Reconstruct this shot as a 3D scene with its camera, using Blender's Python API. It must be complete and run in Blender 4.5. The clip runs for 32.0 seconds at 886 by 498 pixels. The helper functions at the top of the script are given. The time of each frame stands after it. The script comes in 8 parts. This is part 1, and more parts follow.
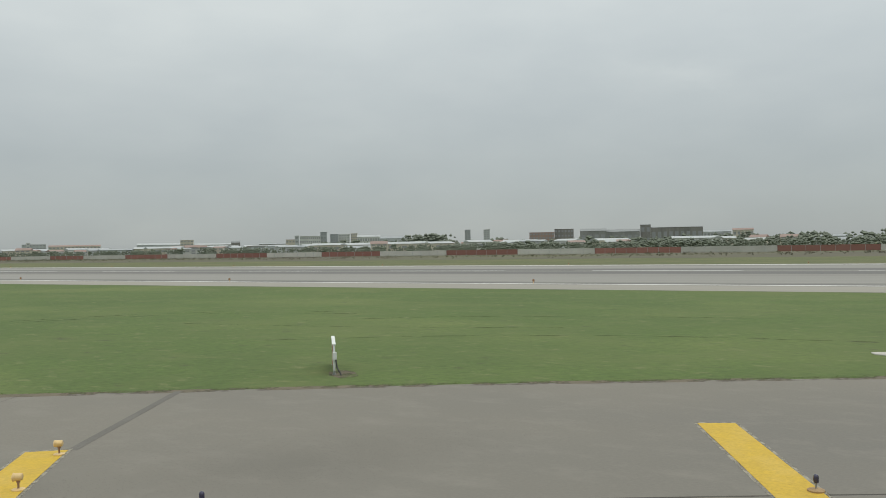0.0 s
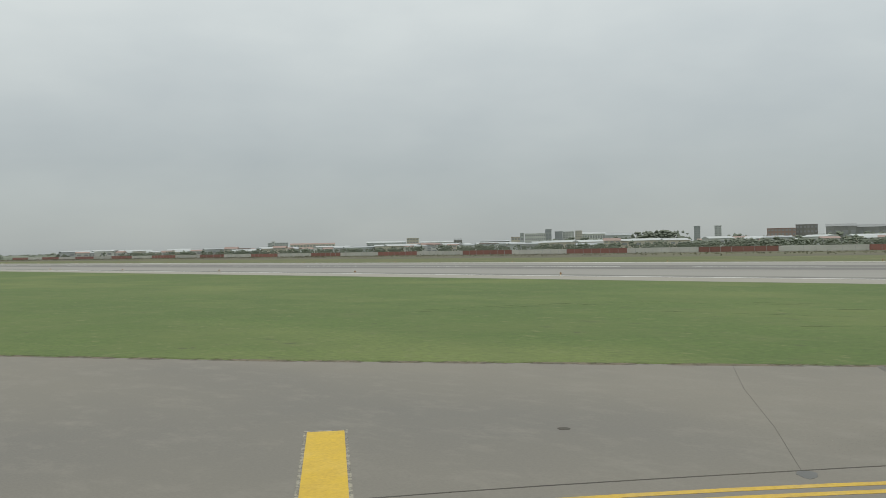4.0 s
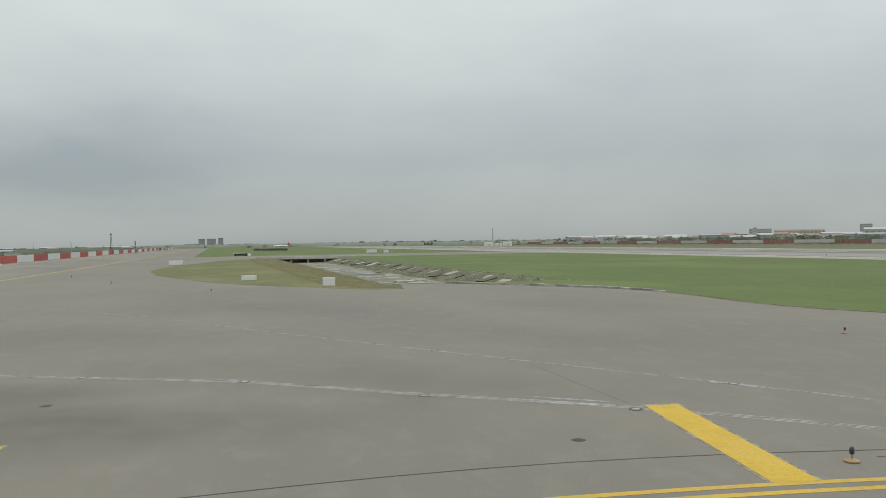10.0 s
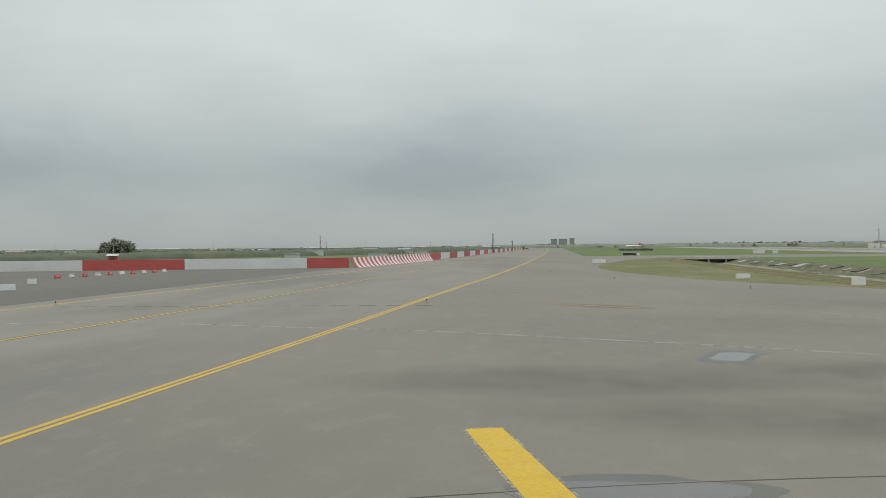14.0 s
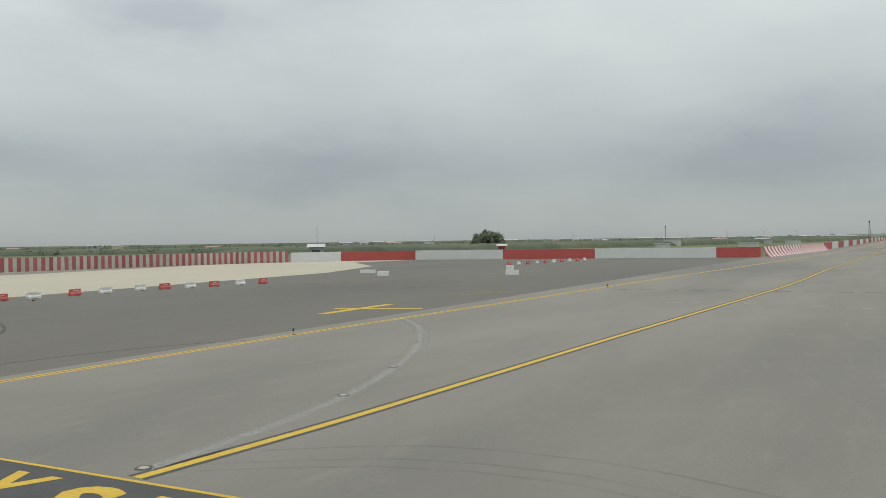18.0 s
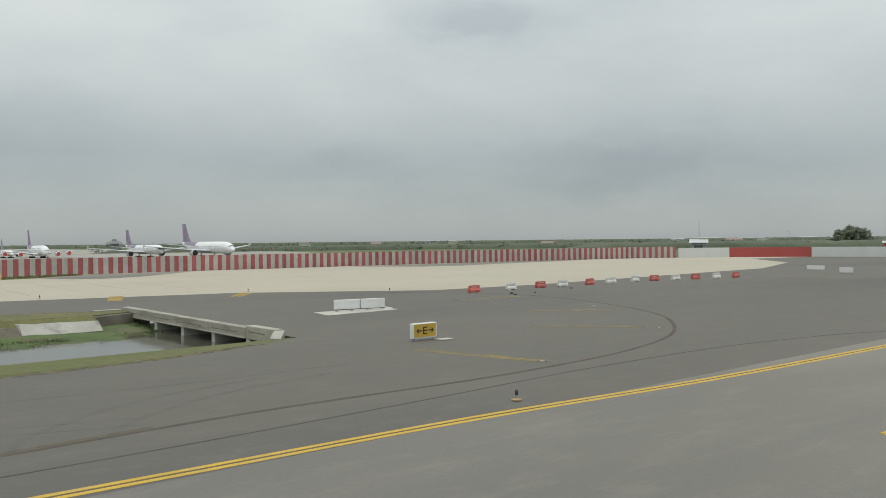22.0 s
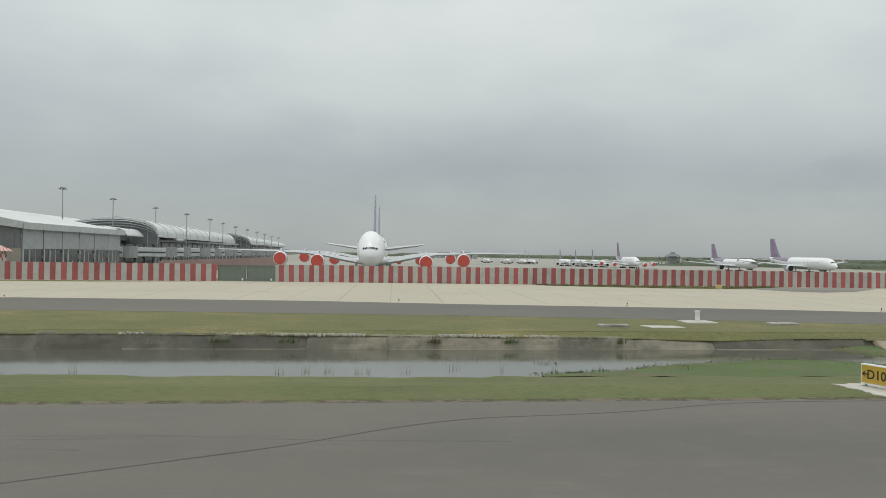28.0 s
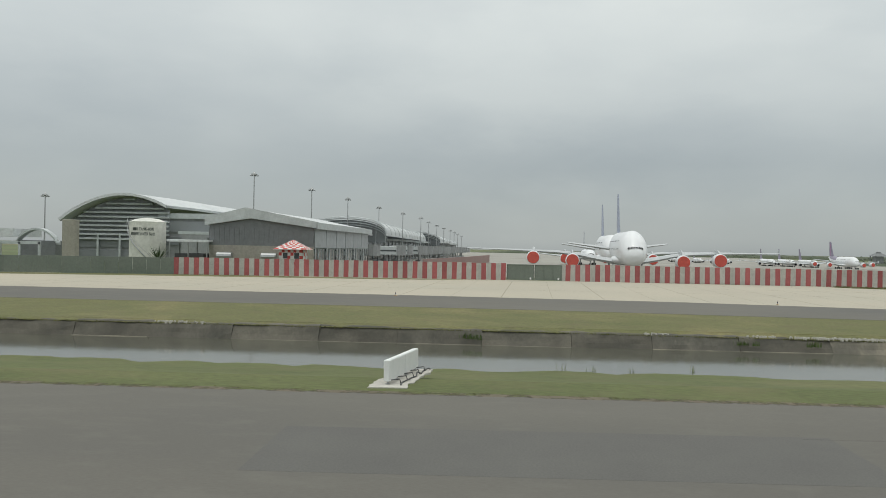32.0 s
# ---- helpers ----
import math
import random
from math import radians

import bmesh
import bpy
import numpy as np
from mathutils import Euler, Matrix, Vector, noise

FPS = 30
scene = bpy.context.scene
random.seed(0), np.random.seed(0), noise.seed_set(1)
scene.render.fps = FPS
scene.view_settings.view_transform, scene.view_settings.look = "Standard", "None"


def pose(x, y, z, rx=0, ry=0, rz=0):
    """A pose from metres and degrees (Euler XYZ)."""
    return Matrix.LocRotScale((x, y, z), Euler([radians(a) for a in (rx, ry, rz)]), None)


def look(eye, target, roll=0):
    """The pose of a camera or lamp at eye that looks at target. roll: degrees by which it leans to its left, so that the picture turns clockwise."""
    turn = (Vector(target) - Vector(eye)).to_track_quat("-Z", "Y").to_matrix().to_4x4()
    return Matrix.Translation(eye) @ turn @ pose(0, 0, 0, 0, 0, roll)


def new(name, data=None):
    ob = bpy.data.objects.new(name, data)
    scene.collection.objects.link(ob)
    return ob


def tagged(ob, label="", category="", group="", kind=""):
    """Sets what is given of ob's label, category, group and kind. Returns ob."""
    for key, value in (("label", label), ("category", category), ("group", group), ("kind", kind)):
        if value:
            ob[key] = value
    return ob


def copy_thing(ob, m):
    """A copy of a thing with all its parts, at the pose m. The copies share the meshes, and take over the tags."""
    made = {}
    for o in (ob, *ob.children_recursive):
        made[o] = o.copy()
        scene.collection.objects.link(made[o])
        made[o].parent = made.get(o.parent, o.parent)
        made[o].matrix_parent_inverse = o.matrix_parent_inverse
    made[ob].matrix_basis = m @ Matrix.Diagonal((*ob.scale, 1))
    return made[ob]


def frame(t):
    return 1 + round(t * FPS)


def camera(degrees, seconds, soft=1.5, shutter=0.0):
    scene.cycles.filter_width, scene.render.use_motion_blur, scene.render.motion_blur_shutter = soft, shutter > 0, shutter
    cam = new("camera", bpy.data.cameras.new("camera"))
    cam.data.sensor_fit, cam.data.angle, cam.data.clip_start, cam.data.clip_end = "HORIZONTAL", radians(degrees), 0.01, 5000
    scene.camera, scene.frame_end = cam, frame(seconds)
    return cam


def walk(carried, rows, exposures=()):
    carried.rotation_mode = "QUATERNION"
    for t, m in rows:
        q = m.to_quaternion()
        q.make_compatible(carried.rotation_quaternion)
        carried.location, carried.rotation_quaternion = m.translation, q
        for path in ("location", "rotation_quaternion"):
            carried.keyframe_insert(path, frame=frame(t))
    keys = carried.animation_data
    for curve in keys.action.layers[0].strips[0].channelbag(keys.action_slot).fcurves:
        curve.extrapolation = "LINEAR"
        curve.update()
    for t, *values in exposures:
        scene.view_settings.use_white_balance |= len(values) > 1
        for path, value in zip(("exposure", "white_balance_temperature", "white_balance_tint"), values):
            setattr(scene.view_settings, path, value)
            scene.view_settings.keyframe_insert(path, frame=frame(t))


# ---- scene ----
import mathutils

cam = camera(56.3, 32.0, soft=0.8)
PATH = [
    (0, (47.59, 25.518, 5.695), (49.353, 26.463, 5.688), -1.0),
    (0.5, (45.985, 27.486, 5.696), (47.727, 28.469, 5.69), -1.0),
    (1, (44.32, 29.41, 5.697), (46.032, 30.444, 5.691), -1.0),
    (1.5, (42.503, 31.293, 5.697), (44.181, 32.381, 5.691), -0.9),
    (2, (40.579, 33.149, 5.701), (42.223, 34.289, 5.696), -0.8),
    (2.5, (38.533, 34.945, 5.705), (40.137, 36.141, 5.699), -0.7),
    (3, (36.341, 36.659, 5.707), (37.901, 37.911, 5.702), -0.7),
    (3.5, (33.987, 38.278, 5.708), (35.501, 39.585, 5.704), -0.9),
    (5.5, (23.906, 44.292, 5.704), (25.197, 45.819, 5.708), -1.5),
    (6, (21.223, 45.677, 5.702), (22.444, 47.261, 5.712), -1.5),
    (6.5, (18.385, 46.944, 5.699), (19.53, 48.583, 5.706), -1.5),
    (7, (15.368, 48.035, 5.699), (16.431, 49.729, 5.694), -1.4),
    (7.5, (12.256, 49.03, 5.701), (13.234, 50.774, 5.687), -1.2),
    (8, (9.064, 49.899, 5.701), (9.952, 51.691, 5.686), -1.0),
    (8.5, (5.816, 50.606, 5.698), (6.612, 52.441, 5.685), -0.7),
    (9, (2.507, 51.163, 5.697), (3.214, 53.034, 5.692), -0.4),
    (9.5, (-0.868, 51.585, 5.695), (-0.248, 53.486, 5.686), -0.6),
    (10, (-4.276, 51.864, 5.694), (-3.745, 53.792, 5.676), -0.8),
    (10.5, (-7.639, 51.98, 5.695), (-7.193, 53.93, 5.687), -0.7),
    (11, (-10.93, 51.92, 5.699), (-10.585, 53.89, 5.688), -0.8),
    (11.5, (-14.132, 51.669, 5.702), (-13.889, 53.655, 5.695), -0.6),
    (12, (-17.267, 51.227, 5.701), (-17.12, 53.222, 5.698), -0.6),
    (12.5, (-20.343, 50.602, 5.699), (-20.297, 52.602, 5.689), -0.5),
    (13, (-23.352, 49.813, 5.697), (-23.409, 51.812, 5.683), -0.6),
    (13.5, (-26.298, 48.87, 5.698), (-26.459, 50.863, 5.686), -0.5),
    (14, (-29.172, 47.783, 5.699), (-29.434, 49.766, 5.691), -0.5),
    (14.5, (-31.973, 46.551, 5.7), (-32.334, 48.519, 5.691), -0.8),
    (15, (-34.696, 45.17, 5.7), (-35.157, 47.116, 5.689), -0.8),
    (15.5, (-37.284, 43.633, 5.699), (-37.839, 45.555, 5.686), -0.7),
    (17.5, (-47.149, 36.897, 5.702), (-48.048, 38.683, 5.683), -0.7),
    (18, (-49.498, 35.067, 5.7), (-50.479, 36.81, 5.678), -0.8),
    (18.5, (-51.734, 33.098, 5.698), (-52.792, 34.795, 5.675), -0.7),
    (19, (-53.87, 31.002, 5.697), (-55.001, 32.651, 5.678), -0.7),
    (19.5, (-55.923, 28.781, 5.696), (-57.127, 30.378, 5.68), -0.7),
    (20, (-57.886, 26.472, 5.698), (-59.158, 28.015, 5.684), -0.6),
    (20.5, (-59.749, 24.094, 5.701), (-61.087, 25.581, 5.687), -0.6),
    (21, (-61.502, 21.64, 5.701), (-62.909, 23.061, 5.682), -0.7),
    (21.5, (-63.117, 19.121, 5.701), (-64.588, 20.476, 5.679), -0.7),
    (22, (-64.593, 16.548, 5.7), (-66.128, 17.83, 5.678), -0.6),
    (22.5, (-65.952, 13.918, 5.7), (-67.547, 15.125, 5.681), -0.5),
    (23, (-67.199, 11.221, 5.701), (-68.847, 12.354, 5.684), -0.5),
    (23.5, (-68.324, 8.45, 5.701), (-70.025, 9.502, 5.684), -0.5),
    (24, (-69.316, 5.595, 5.701), (-71.067, 6.561, 5.683), -0.5),
    (24.5, (-70.166, 2.65, 5.701), (-71.963, 3.529, 5.684), -0.5),
    (25, (-70.877, -0.364, 5.7), (-72.713, 0.429, 5.687), -0.2),
    (25.5, (-71.452, -3.428, 5.698), (-73.324, -2.725, 5.685), 0.0),
    (26, (-71.888, -6.522, 5.698), (-73.793, -5.912, 5.688), 0.3),
    (26.5, (-72.173, -9.642, 5.699), (-74.105, -9.124, 5.693), 0.3),
    (28.5, (-72.717, -22.235, 5.701), (-74.711, -22.084, 5.712), 1.0),
    (29, (-72.758, -25.436, 5.701), (-74.756, -25.353, 5.712), 1.0),
    (29.5, (-72.732, -28.704, 5.701), (-74.732, -28.682, 5.711), 1.1),
    (30, (-72.658, -32.047, 5.7), (-74.658, -32.077, 5.709), 1.1),
    (30.5, (-72.546, -35.458, 5.699), (-74.545, -35.523, 5.706), 1.1),
    (31, (-72.418, -38.915, 5.697), (-74.416, -39.0, 5.701), 1.1),
    (31.5, (-72.288, -42.396, 5.695), (-74.286, -42.492, 5.695), 1.2),
    (32, (-72.164, -45.885, 5.694), (-74.161, -45.986, 5.691), 1.1),
]
walk(cam, [(t, look(eye, target, roll)) for t, eye, target, roll in PATH])

# ---- sky, sun ----
world = bpy.data.worlds.new("overcast_sky")
scene.world = world
world.use_nodes = True
wn, wl = world.node_tree.nodes, world.node_tree.links
wn.clear()


def wnode(kind, **values):
    n = wn.new(kind)
    for key, value in values.items():
        n.inputs[key].default_value = value
    return n


w_out = wn.new("ShaderNodeOutputWorld")
w_bg = wnode("ShaderNodeBackground", Strength=1.0)
w_sky = wn.new("ShaderNodeTexSky")
w_sky.sky_type = "NISHITA"
w_sky.sun_disc = False
w_sky.sun_elevation, w_sky.sun_rotation = radians(75), radians(130)
w_skydim = wnode("ShaderNodeVectorMath")
w_skydim.operation = "SCALE"
w_skydim.inputs["Scale"].default_value = 0.012
w_co = wn.new("ShaderNodeTexCoord")
w_sep = wn.new("ShaderNodeSeparateXYZ")
w_ramp = wn.new("ShaderNodeValToRGB")
els = w_ramp.color_ramp.elements
els[0].position, els[0].color = 0.0, (0.30, 0.32, 0.32, 1)
els[1].position, els[1].color = 1.0, (1.18, 1.20, 1.15, 1)
for at, col in ((0.495, (0.31, 0.33, 0.335, 1)), (0.505, (0.358, 0.383, 0.383, 1)), (0.55, (0.405, 0.431, 0.432, 1)), (0.62, (0.572, 0.6, 0.592, 1)), (0.75, (0.85, 0.875, 0.85, 1))):
    e = els.new(at)
    e.color = col
w_map = wn.new("ShaderNodeMapping")
w_map.inputs["Scale"].default_value = (1.0, 1.0, 2.6)
w_map.inputs["Location"].default_value = (0.35, 1.2, 0.4)
w_n1 = wnode("ShaderNodeTexNoise", Scale=2.1, Detail=5.0, Roughness=0.5, Distortion=0.2)
w_n2 = wnode("ShaderNodeTexNoise", Scale=6.5, Detail=4.0, Roughness=0.5)
w_c1 = wn.new("ShaderNodeMapRange")
for key, value in (("From Min", 0.37), ("From Max", 0.65), ("To Min", 0.95), ("To Max", 1.06)):
    w_c1.inputs[key].default_value = value
w_c2 = wn.new("ShaderNodeMapRange")
for key, value in (("From Min", 0.3), ("From Max", 0.7), ("To Min", 0.95), ("To Max", 1.05)):
    w_c2.inputs[key].default_value = value
w_mul = wn.new("ShaderNodeMath")
w_mul.operation = "MULTIPLY"
w_tint = wn.new("ShaderNodeMix")
w_tint.data_type = "RGBA"
w_tint.inputs["A"].default_value, w_tint.inputs["B"].default_value = (0.76, 0.80, 0.829, 1), (1.10, 1.11, 1.09, 1)
w_gain = wn.new("ShaderNodeMapRange")
for key, value in (("From Min", 0.72), ("From Max", 1.16)):
    w_gain.inputs[key].default_value = value
w_cloud = wn.new("ShaderNodeVectorMath")
w_cloud.operation = "MULTIPLY"
w_up = wn.new("ShaderNodeMapRange")
for key, value in (("From Min", -1.0), ("From Max", 1.0)):
    w_up.inputs[key].default_value = value
w_add = wn.new("ShaderNodeVectorMath")
w_add.operation = "ADD"
wl.new(w_co.outputs["Generated"], w_sep.inputs[0])
wl.new(w_sep.outputs["Z"], w_up.inputs["Value"])
wl.new(w_up.outputs[0], w_ramp.inputs[0])
wl.new(w_co.outputs["Generated"], w_map.inputs[0])
wl.new(w_map.outputs[0], w_n1.inputs["Vector"])
wl.new(w_map.outputs[0], w_n2.inputs["Vector"])
wl.new(w_n1.outputs["Fac"], w_c1.inputs["Value"])
wl.new(w_n2.outputs["Fac"], w_c2.inputs["Value"])
wl.new(w_c1.outputs[0], w_mul.inputs[0])
wl.new(w_c2.outputs[0], w_mul.inputs[1])


def wmath(op, a, b=0.0):
    """A maths node of the sky; a and b are sockets or numbers."""
    n = wn.new("ShaderNodeMath")
    n.operation = op
    for slot, v in zip(n.inputs, (a, b)):
        if hasattr(v, "links"):
            wl.new(v, slot)
        else:
            slot.default_value = v
    return n.outputs[0]


def wdot(v):
    n = wn.new("ShaderNodeVectorMath")
    n.operation = "DOT_PRODUCT"
    wl.new(w_co.outputs["Generated"], n.inputs[0])
    n.inputs[1].default_value = v
    return n.outputs["Value"]


# Bearing and height of each direction, in degrees, roughened so that the clouds' edges fray.
w_n3 = wnode("ShaderNodeTexNoise", Scale=5.0, Detail=6.0, Roughness=0.6)
w_n4 = wnode("ShaderNodeTexNoise", Scale=7.5, Detail=6.0, Roughness=0.6)
wl.new(w_map.outputs[0], w_n3.inputs["Vector"])
wl.new(w_map.outputs[0], w_n4.inputs["Vector"])
mid = radians(100)
w_az = wmath("MULTIPLY", wmath("ARCTAN2", wdot((-math.sin(mid), math.cos(mid), 0)), wdot((math.cos(mid), math.sin(mid), 0))), 57.2958)
w_az = wmath("ADD", w_az, wmath("MULTIPLY", wmath("SUBTRACT", w_n3.outputs["Fac"], 0.5), 11.0))
w_el = wmath("MULTIPLY", wmath("ARCSINE", w_sep.outputs["Z"]), 57.2958)
w_el = wmath("ADD", w_el, wmath("MULTIPLY", wmath("SUBTRACT", w_n4.outputs["Fac"], 0.5), 4.5))
# Cloud banks: bearing, height, half width and half height in degrees, and how much lighter or darker they are.
total = w_mul.outputs[0]
for bearing, height_, wide, high, gain in ((138.5, 14.8, 4.6, 1.8, -0.34), (156, 14.9, 3.6, 1.2, -0.11), (127, 17.0, 5.0, 1.4, -0.16), (147, 5.2, 6.0, 1.4, -0.20), (127, 4.6, 9.5, 1.9, -0.27), (174, 5.6, 10.0, 1.7, -0.18), (98, 5.0, 8.5, 2.0, -0.30), (93, 8.0, 5.0, 1.2, -0.12), (190, 12.2, 5.5, 1.6, -0.10), (207, 9.0, 9.0, 2.0, -0.15), (166, 8.5, 5.0, 1.5, -0.09), (184, 16.5, 5.0, 1.6, -0.08), (136, 10.0, 14.0, 2.4, 0.09), (178, 10.5, 9.0, 1.8, 0.10), (172, 15.0, 7.0, 2.0, 0.08), (112, 12.0, 14.0, 3.5, 0.06), (78, 11.0, 12.0, 4.0, 0.05), (172, 14.0, 22.0, 5.0, 0.09), (11.5, 11.2, 2.4, 0.8, 0.12)):
    across = wmath("DIVIDE", wmath("SUBTRACT", w_az, bearing - 100.0), wide)
    upright = wmath("DIVIDE", wmath("SUBTRACT", w_el, height_), high)
    spread = wmath("ADD", wmath("MULTIPLY", across, across), wmath("MULTIPLY", upright, upright))
    total = wmath("ADD", total, wmath("MULTIPLY", wmath("POWER", 2.71828, wmath("MULTIPLY", spread, -0.8)), gain))
wl.new(total, w_gain.inputs["Value"])
wl.new(w_gain.outputs[0], w_tint.inputs["Factor"])
wl.new(w_ramp.outputs[0], w_cloud.inputs[0])
wl.new(w_tint.outputs["Result"], w_cloud.inputs[1])
wl.new(w_sky.outputs[0], w_skydim.inputs[0])
wl.new(w_cloud.outputs[0], w_add.inputs[0])
wl.new(w_skydim.outputs[0], w_add.inputs[1])
wl.new(w_add.outputs[0], w_bg.inputs["Color"])
wl.new(w_bg.outputs[0], w_out.inputs[0])

sun = new("sun", bpy.data.lights.new("sun", "SUN"))
sun.data.energy, sun.data.angle, sun.data.color = 0.7, radians(25), (1.0, 0.97, 0.92)
sun.matrix_world = look((0, 0, 300), (-60, 50, 0))

# ---- materials ----


def mat(name, a, b=None, scale=1.0, rough=0.8, metal=0.0, bump=0.0, fine=0.0, patch=0.0, stretch=(1, 1, 1), per_object=0.0, c=None, coat=0.0, worn=None, fade=False, grain=0.35, fleck=None, hold=1.0):
    """A surface of colour a to b by a noise of that scale (cycles a metre), with a grain of scale fine, patches of scale patch towards c."""
    m = bpy.data.materials.new(name)
    m.use_nodes = True
    n, l = m.node_tree.nodes, m.node_tree.links
    p = n["Principled BSDF"]
    p.inputs["Roughness"].default_value, p.inputs["Metallic"].default_value = rough, metal
    p.inputs["Coat Weight"].default_value = coat
    b = b or tuple(v * 0.85 for v in a)
    geo = n.new("ShaderNodeNewGeometry")
    mp = n.new("ShaderNodeMapping")
    mp.inputs["Scale"].default_value = stretch
    l.new(geo.outputs["Position"], mp.inputs[0])

    def cloud(s, detail=5.0, rough_=0.6):
        t = n.new("ShaderNodeTexNoise")
        t.inputs["Scale"].default_value, t.inputs["Detail"].default_value, t.inputs["Roughness"].default_value = s, detail, rough_
        l.new(mp.outputs[0], t.inputs["Vector"])
        return t.outputs["Fac"]

    def ramp(value, lo, hi):
        r = n.new("ShaderNodeMapRange")
        r.inputs["From Min"].default_value, r.inputs["From Max"].default_value = lo, hi
        l.new(value, r.inputs["Value"])
        return r.outputs[0]

    def mix(fac, ca, cb, blend="MIX"):
        x = n.new("ShaderNodeMix")
        x.data_type, x.blend_type = "RGBA", blend
        for key, v in (("Factor", fac), ("A", ca), ("B", cb)):
            if hasattr(v, "links"):
                l.new(v, x.inputs[key])
            else:
                x.inputs[key].default_value = v if key == "Factor" else (*v, 1)
        return x.outputs["Result"]

    col = mix(ramp(cloud(scale), 0.32, 0.68), a, b)
    if patch:
        col = mix(ramp(cloud(patch, 4.0), 0.50, 0.66), col, c or tuple(v * 0.7 for v in b))
    if fine:
        g = ramp(cloud(fine, 3.0, 0.7), 0.25, 0.75)
        col = mix(grain, col, mix(g, (0.55, 0.55, 0.55), (1.4, 1.4, 1.4)), "MULTIPLY")
    if fleck:
        # Flecks: scale, how much stays clear, colour, softness.
        for s_, clear, cf, *soft in fleck:
            col = mix(ramp(cloud(s_, 6.0, 0.72), clear, clear + (soft[0] if soft else 0.09)), col, cf)
    if per_object:
        o = n.new("ShaderNodeObjectInfo")
        r = n.new("ShaderNodeMapRange")
        r.inputs["To Min"].default_value, r.inputs["To Max"].default_value = 1 - per_object, 1 + per_object
        l.new(o.outputs["Random"], r.inputs["Value"])
        v = n.new("ShaderNodeVectorMath")
        v.operation = "SCALE"
        l.new(col, v.inputs[0])
        l.new(r.outputs[0], v.inputs["Scale"])
        col = v.outputs[0]
    l.new(col, p.inputs["Base Color"])
    if worn or fade:
        keep = ramp(cloud(worn[0], 6.0, 0.65), worn[1], worn[2]) if worn else None
        if fade:
            # A stain that thins out towards the rim of its own unit disc.
            tc, ln = n.new("ShaderNodeTexCoord"), n.new("ShaderNodeVectorMath")
            ln.operation = "LENGTH"
            l.new(tc.outputs["Object"], ln.inputs[0])
            inv = n.new("ShaderNodeMapRange")
            inv.interpolation_type = "SMOOTHSTEP"
            for key, v in (("From Min", 1.0), ("From Max", 0.15)):
                inv.inputs[key].default_value = v
            l.new(ln.outputs["Value"], inv.inputs["Value"])
            if keep is None:
                keep = inv.outputs[0]
            else:
                both = n.new("ShaderNodeMath")
                both.operation = "MULTIPLY"
                l.new(keep, both.inputs[0])
                l.new(inv.outputs[0], both.inputs[1])
                keep = both.outputs[0]
        thin = n.new("ShaderNodeMath")
        thin.operation = "MULTIPLY"
        thin.inputs[1].default_value = hold
        l.new(keep, thin.inputs[0])
        l.new(thin.outputs[0], p.inputs["Alpha"])
    if bump:
        bp = n.new("ShaderNodeBump")
        bp.inputs["Strength"].default_value, bp.inputs["Distance"].default_value = 0.6, bump
        l.new(cloud(fine or scale * 6, 4.0), bp.inputs["Height"])
        l.new(bp.outputs[0], p.inputs["Normal"])
    return m


asphalt = mat("weathered_asphalt", (0.202, 0.185, 0.153), (0.174, 0.16, 0.134), grain=0.22, fleck=[(0.16, 0.44, (0.172, 0.16, 0.135), 0.35), (0.7, 0.5, (0.215, 0.2, 0.17), 0.3)], scale=0.045, rough=0.86, bump=0.003, fine=14.0, patch=0.022, c=(0.15, 0.142, 0.127), stretch=(1, 0.55, 1))
asphalt_west = mat("newer_asphalt", (0.134, 0.126, 0.107), (0.113, 0.106, 0.091), grain=0.25, fleck=[(0.18, 0.44, (0.108, 0.102, 0.088), 0.35), (0.8, 0.5, (0.145, 0.137, 0.117), 0.3)], scale=0.05, rough=0.85, bump=0.003, fine=14.0, patch=0.03, c=(0.098, 0.095, 0.087), stretch=(1, 0.4, 1))
centre_asphalt = mat("pale_worn_asphalt", grain=0.22, fleck=[(0.16, 0.44, (0.165, 0.156, 0.135), 0.35), (0.8, 0.5, (0.205, 0.194, 0.168), 0.3)], a=(0.226, 0.213, 0.184), b=(0.186, 0.175, 0.152), scale=0.06, rough=0.85, bump=0.003, fine=14.0, patch=0.03, c=(0.145, 0.139, 0.127), stretch=(1, 0.3, 1))
runway_mat = mat("runway_surface", (0.25, 0.24, 0.215), (0.2, 0.192, 0.175), scale=0.08, rough=0.9, patch=0.05, c=(0.15, 0.145, 0.135), stretch=(1, 0.03, 1), fine=6.0)
sand_concrete = mat("sand_coloured_concrete", (0.44, 0.40, 0.318), (0.40, 0.364, 0.292), scale=0.06, rough=0.9, bump=0.005, fine=4.0, patch=0.04, c=(0.40, 0.372, 0.30))
grass_mat = mat("mown_grass", (0.086, 0.132, 0.027), (0.066, 0.106, 0.022), grain=0.6, fleck=[(0.06, 0.5, (0.108, 0.142, 0.036), 0.2), (0.22, 0.5, (0.104, 0.135, 0.037), 0.2), (0.9, 0.57, (0.15, 0.168, 0.065), 0.12), (0.6, 0.60, (0.062, 0.068, 0.028), 0.12)], scale=0.12, rough=0.95, bump=0.03, fine=3.0, patch=0.035, c=(0.125, 0.160, 0.042), stretch=(1, 0.6, 1))
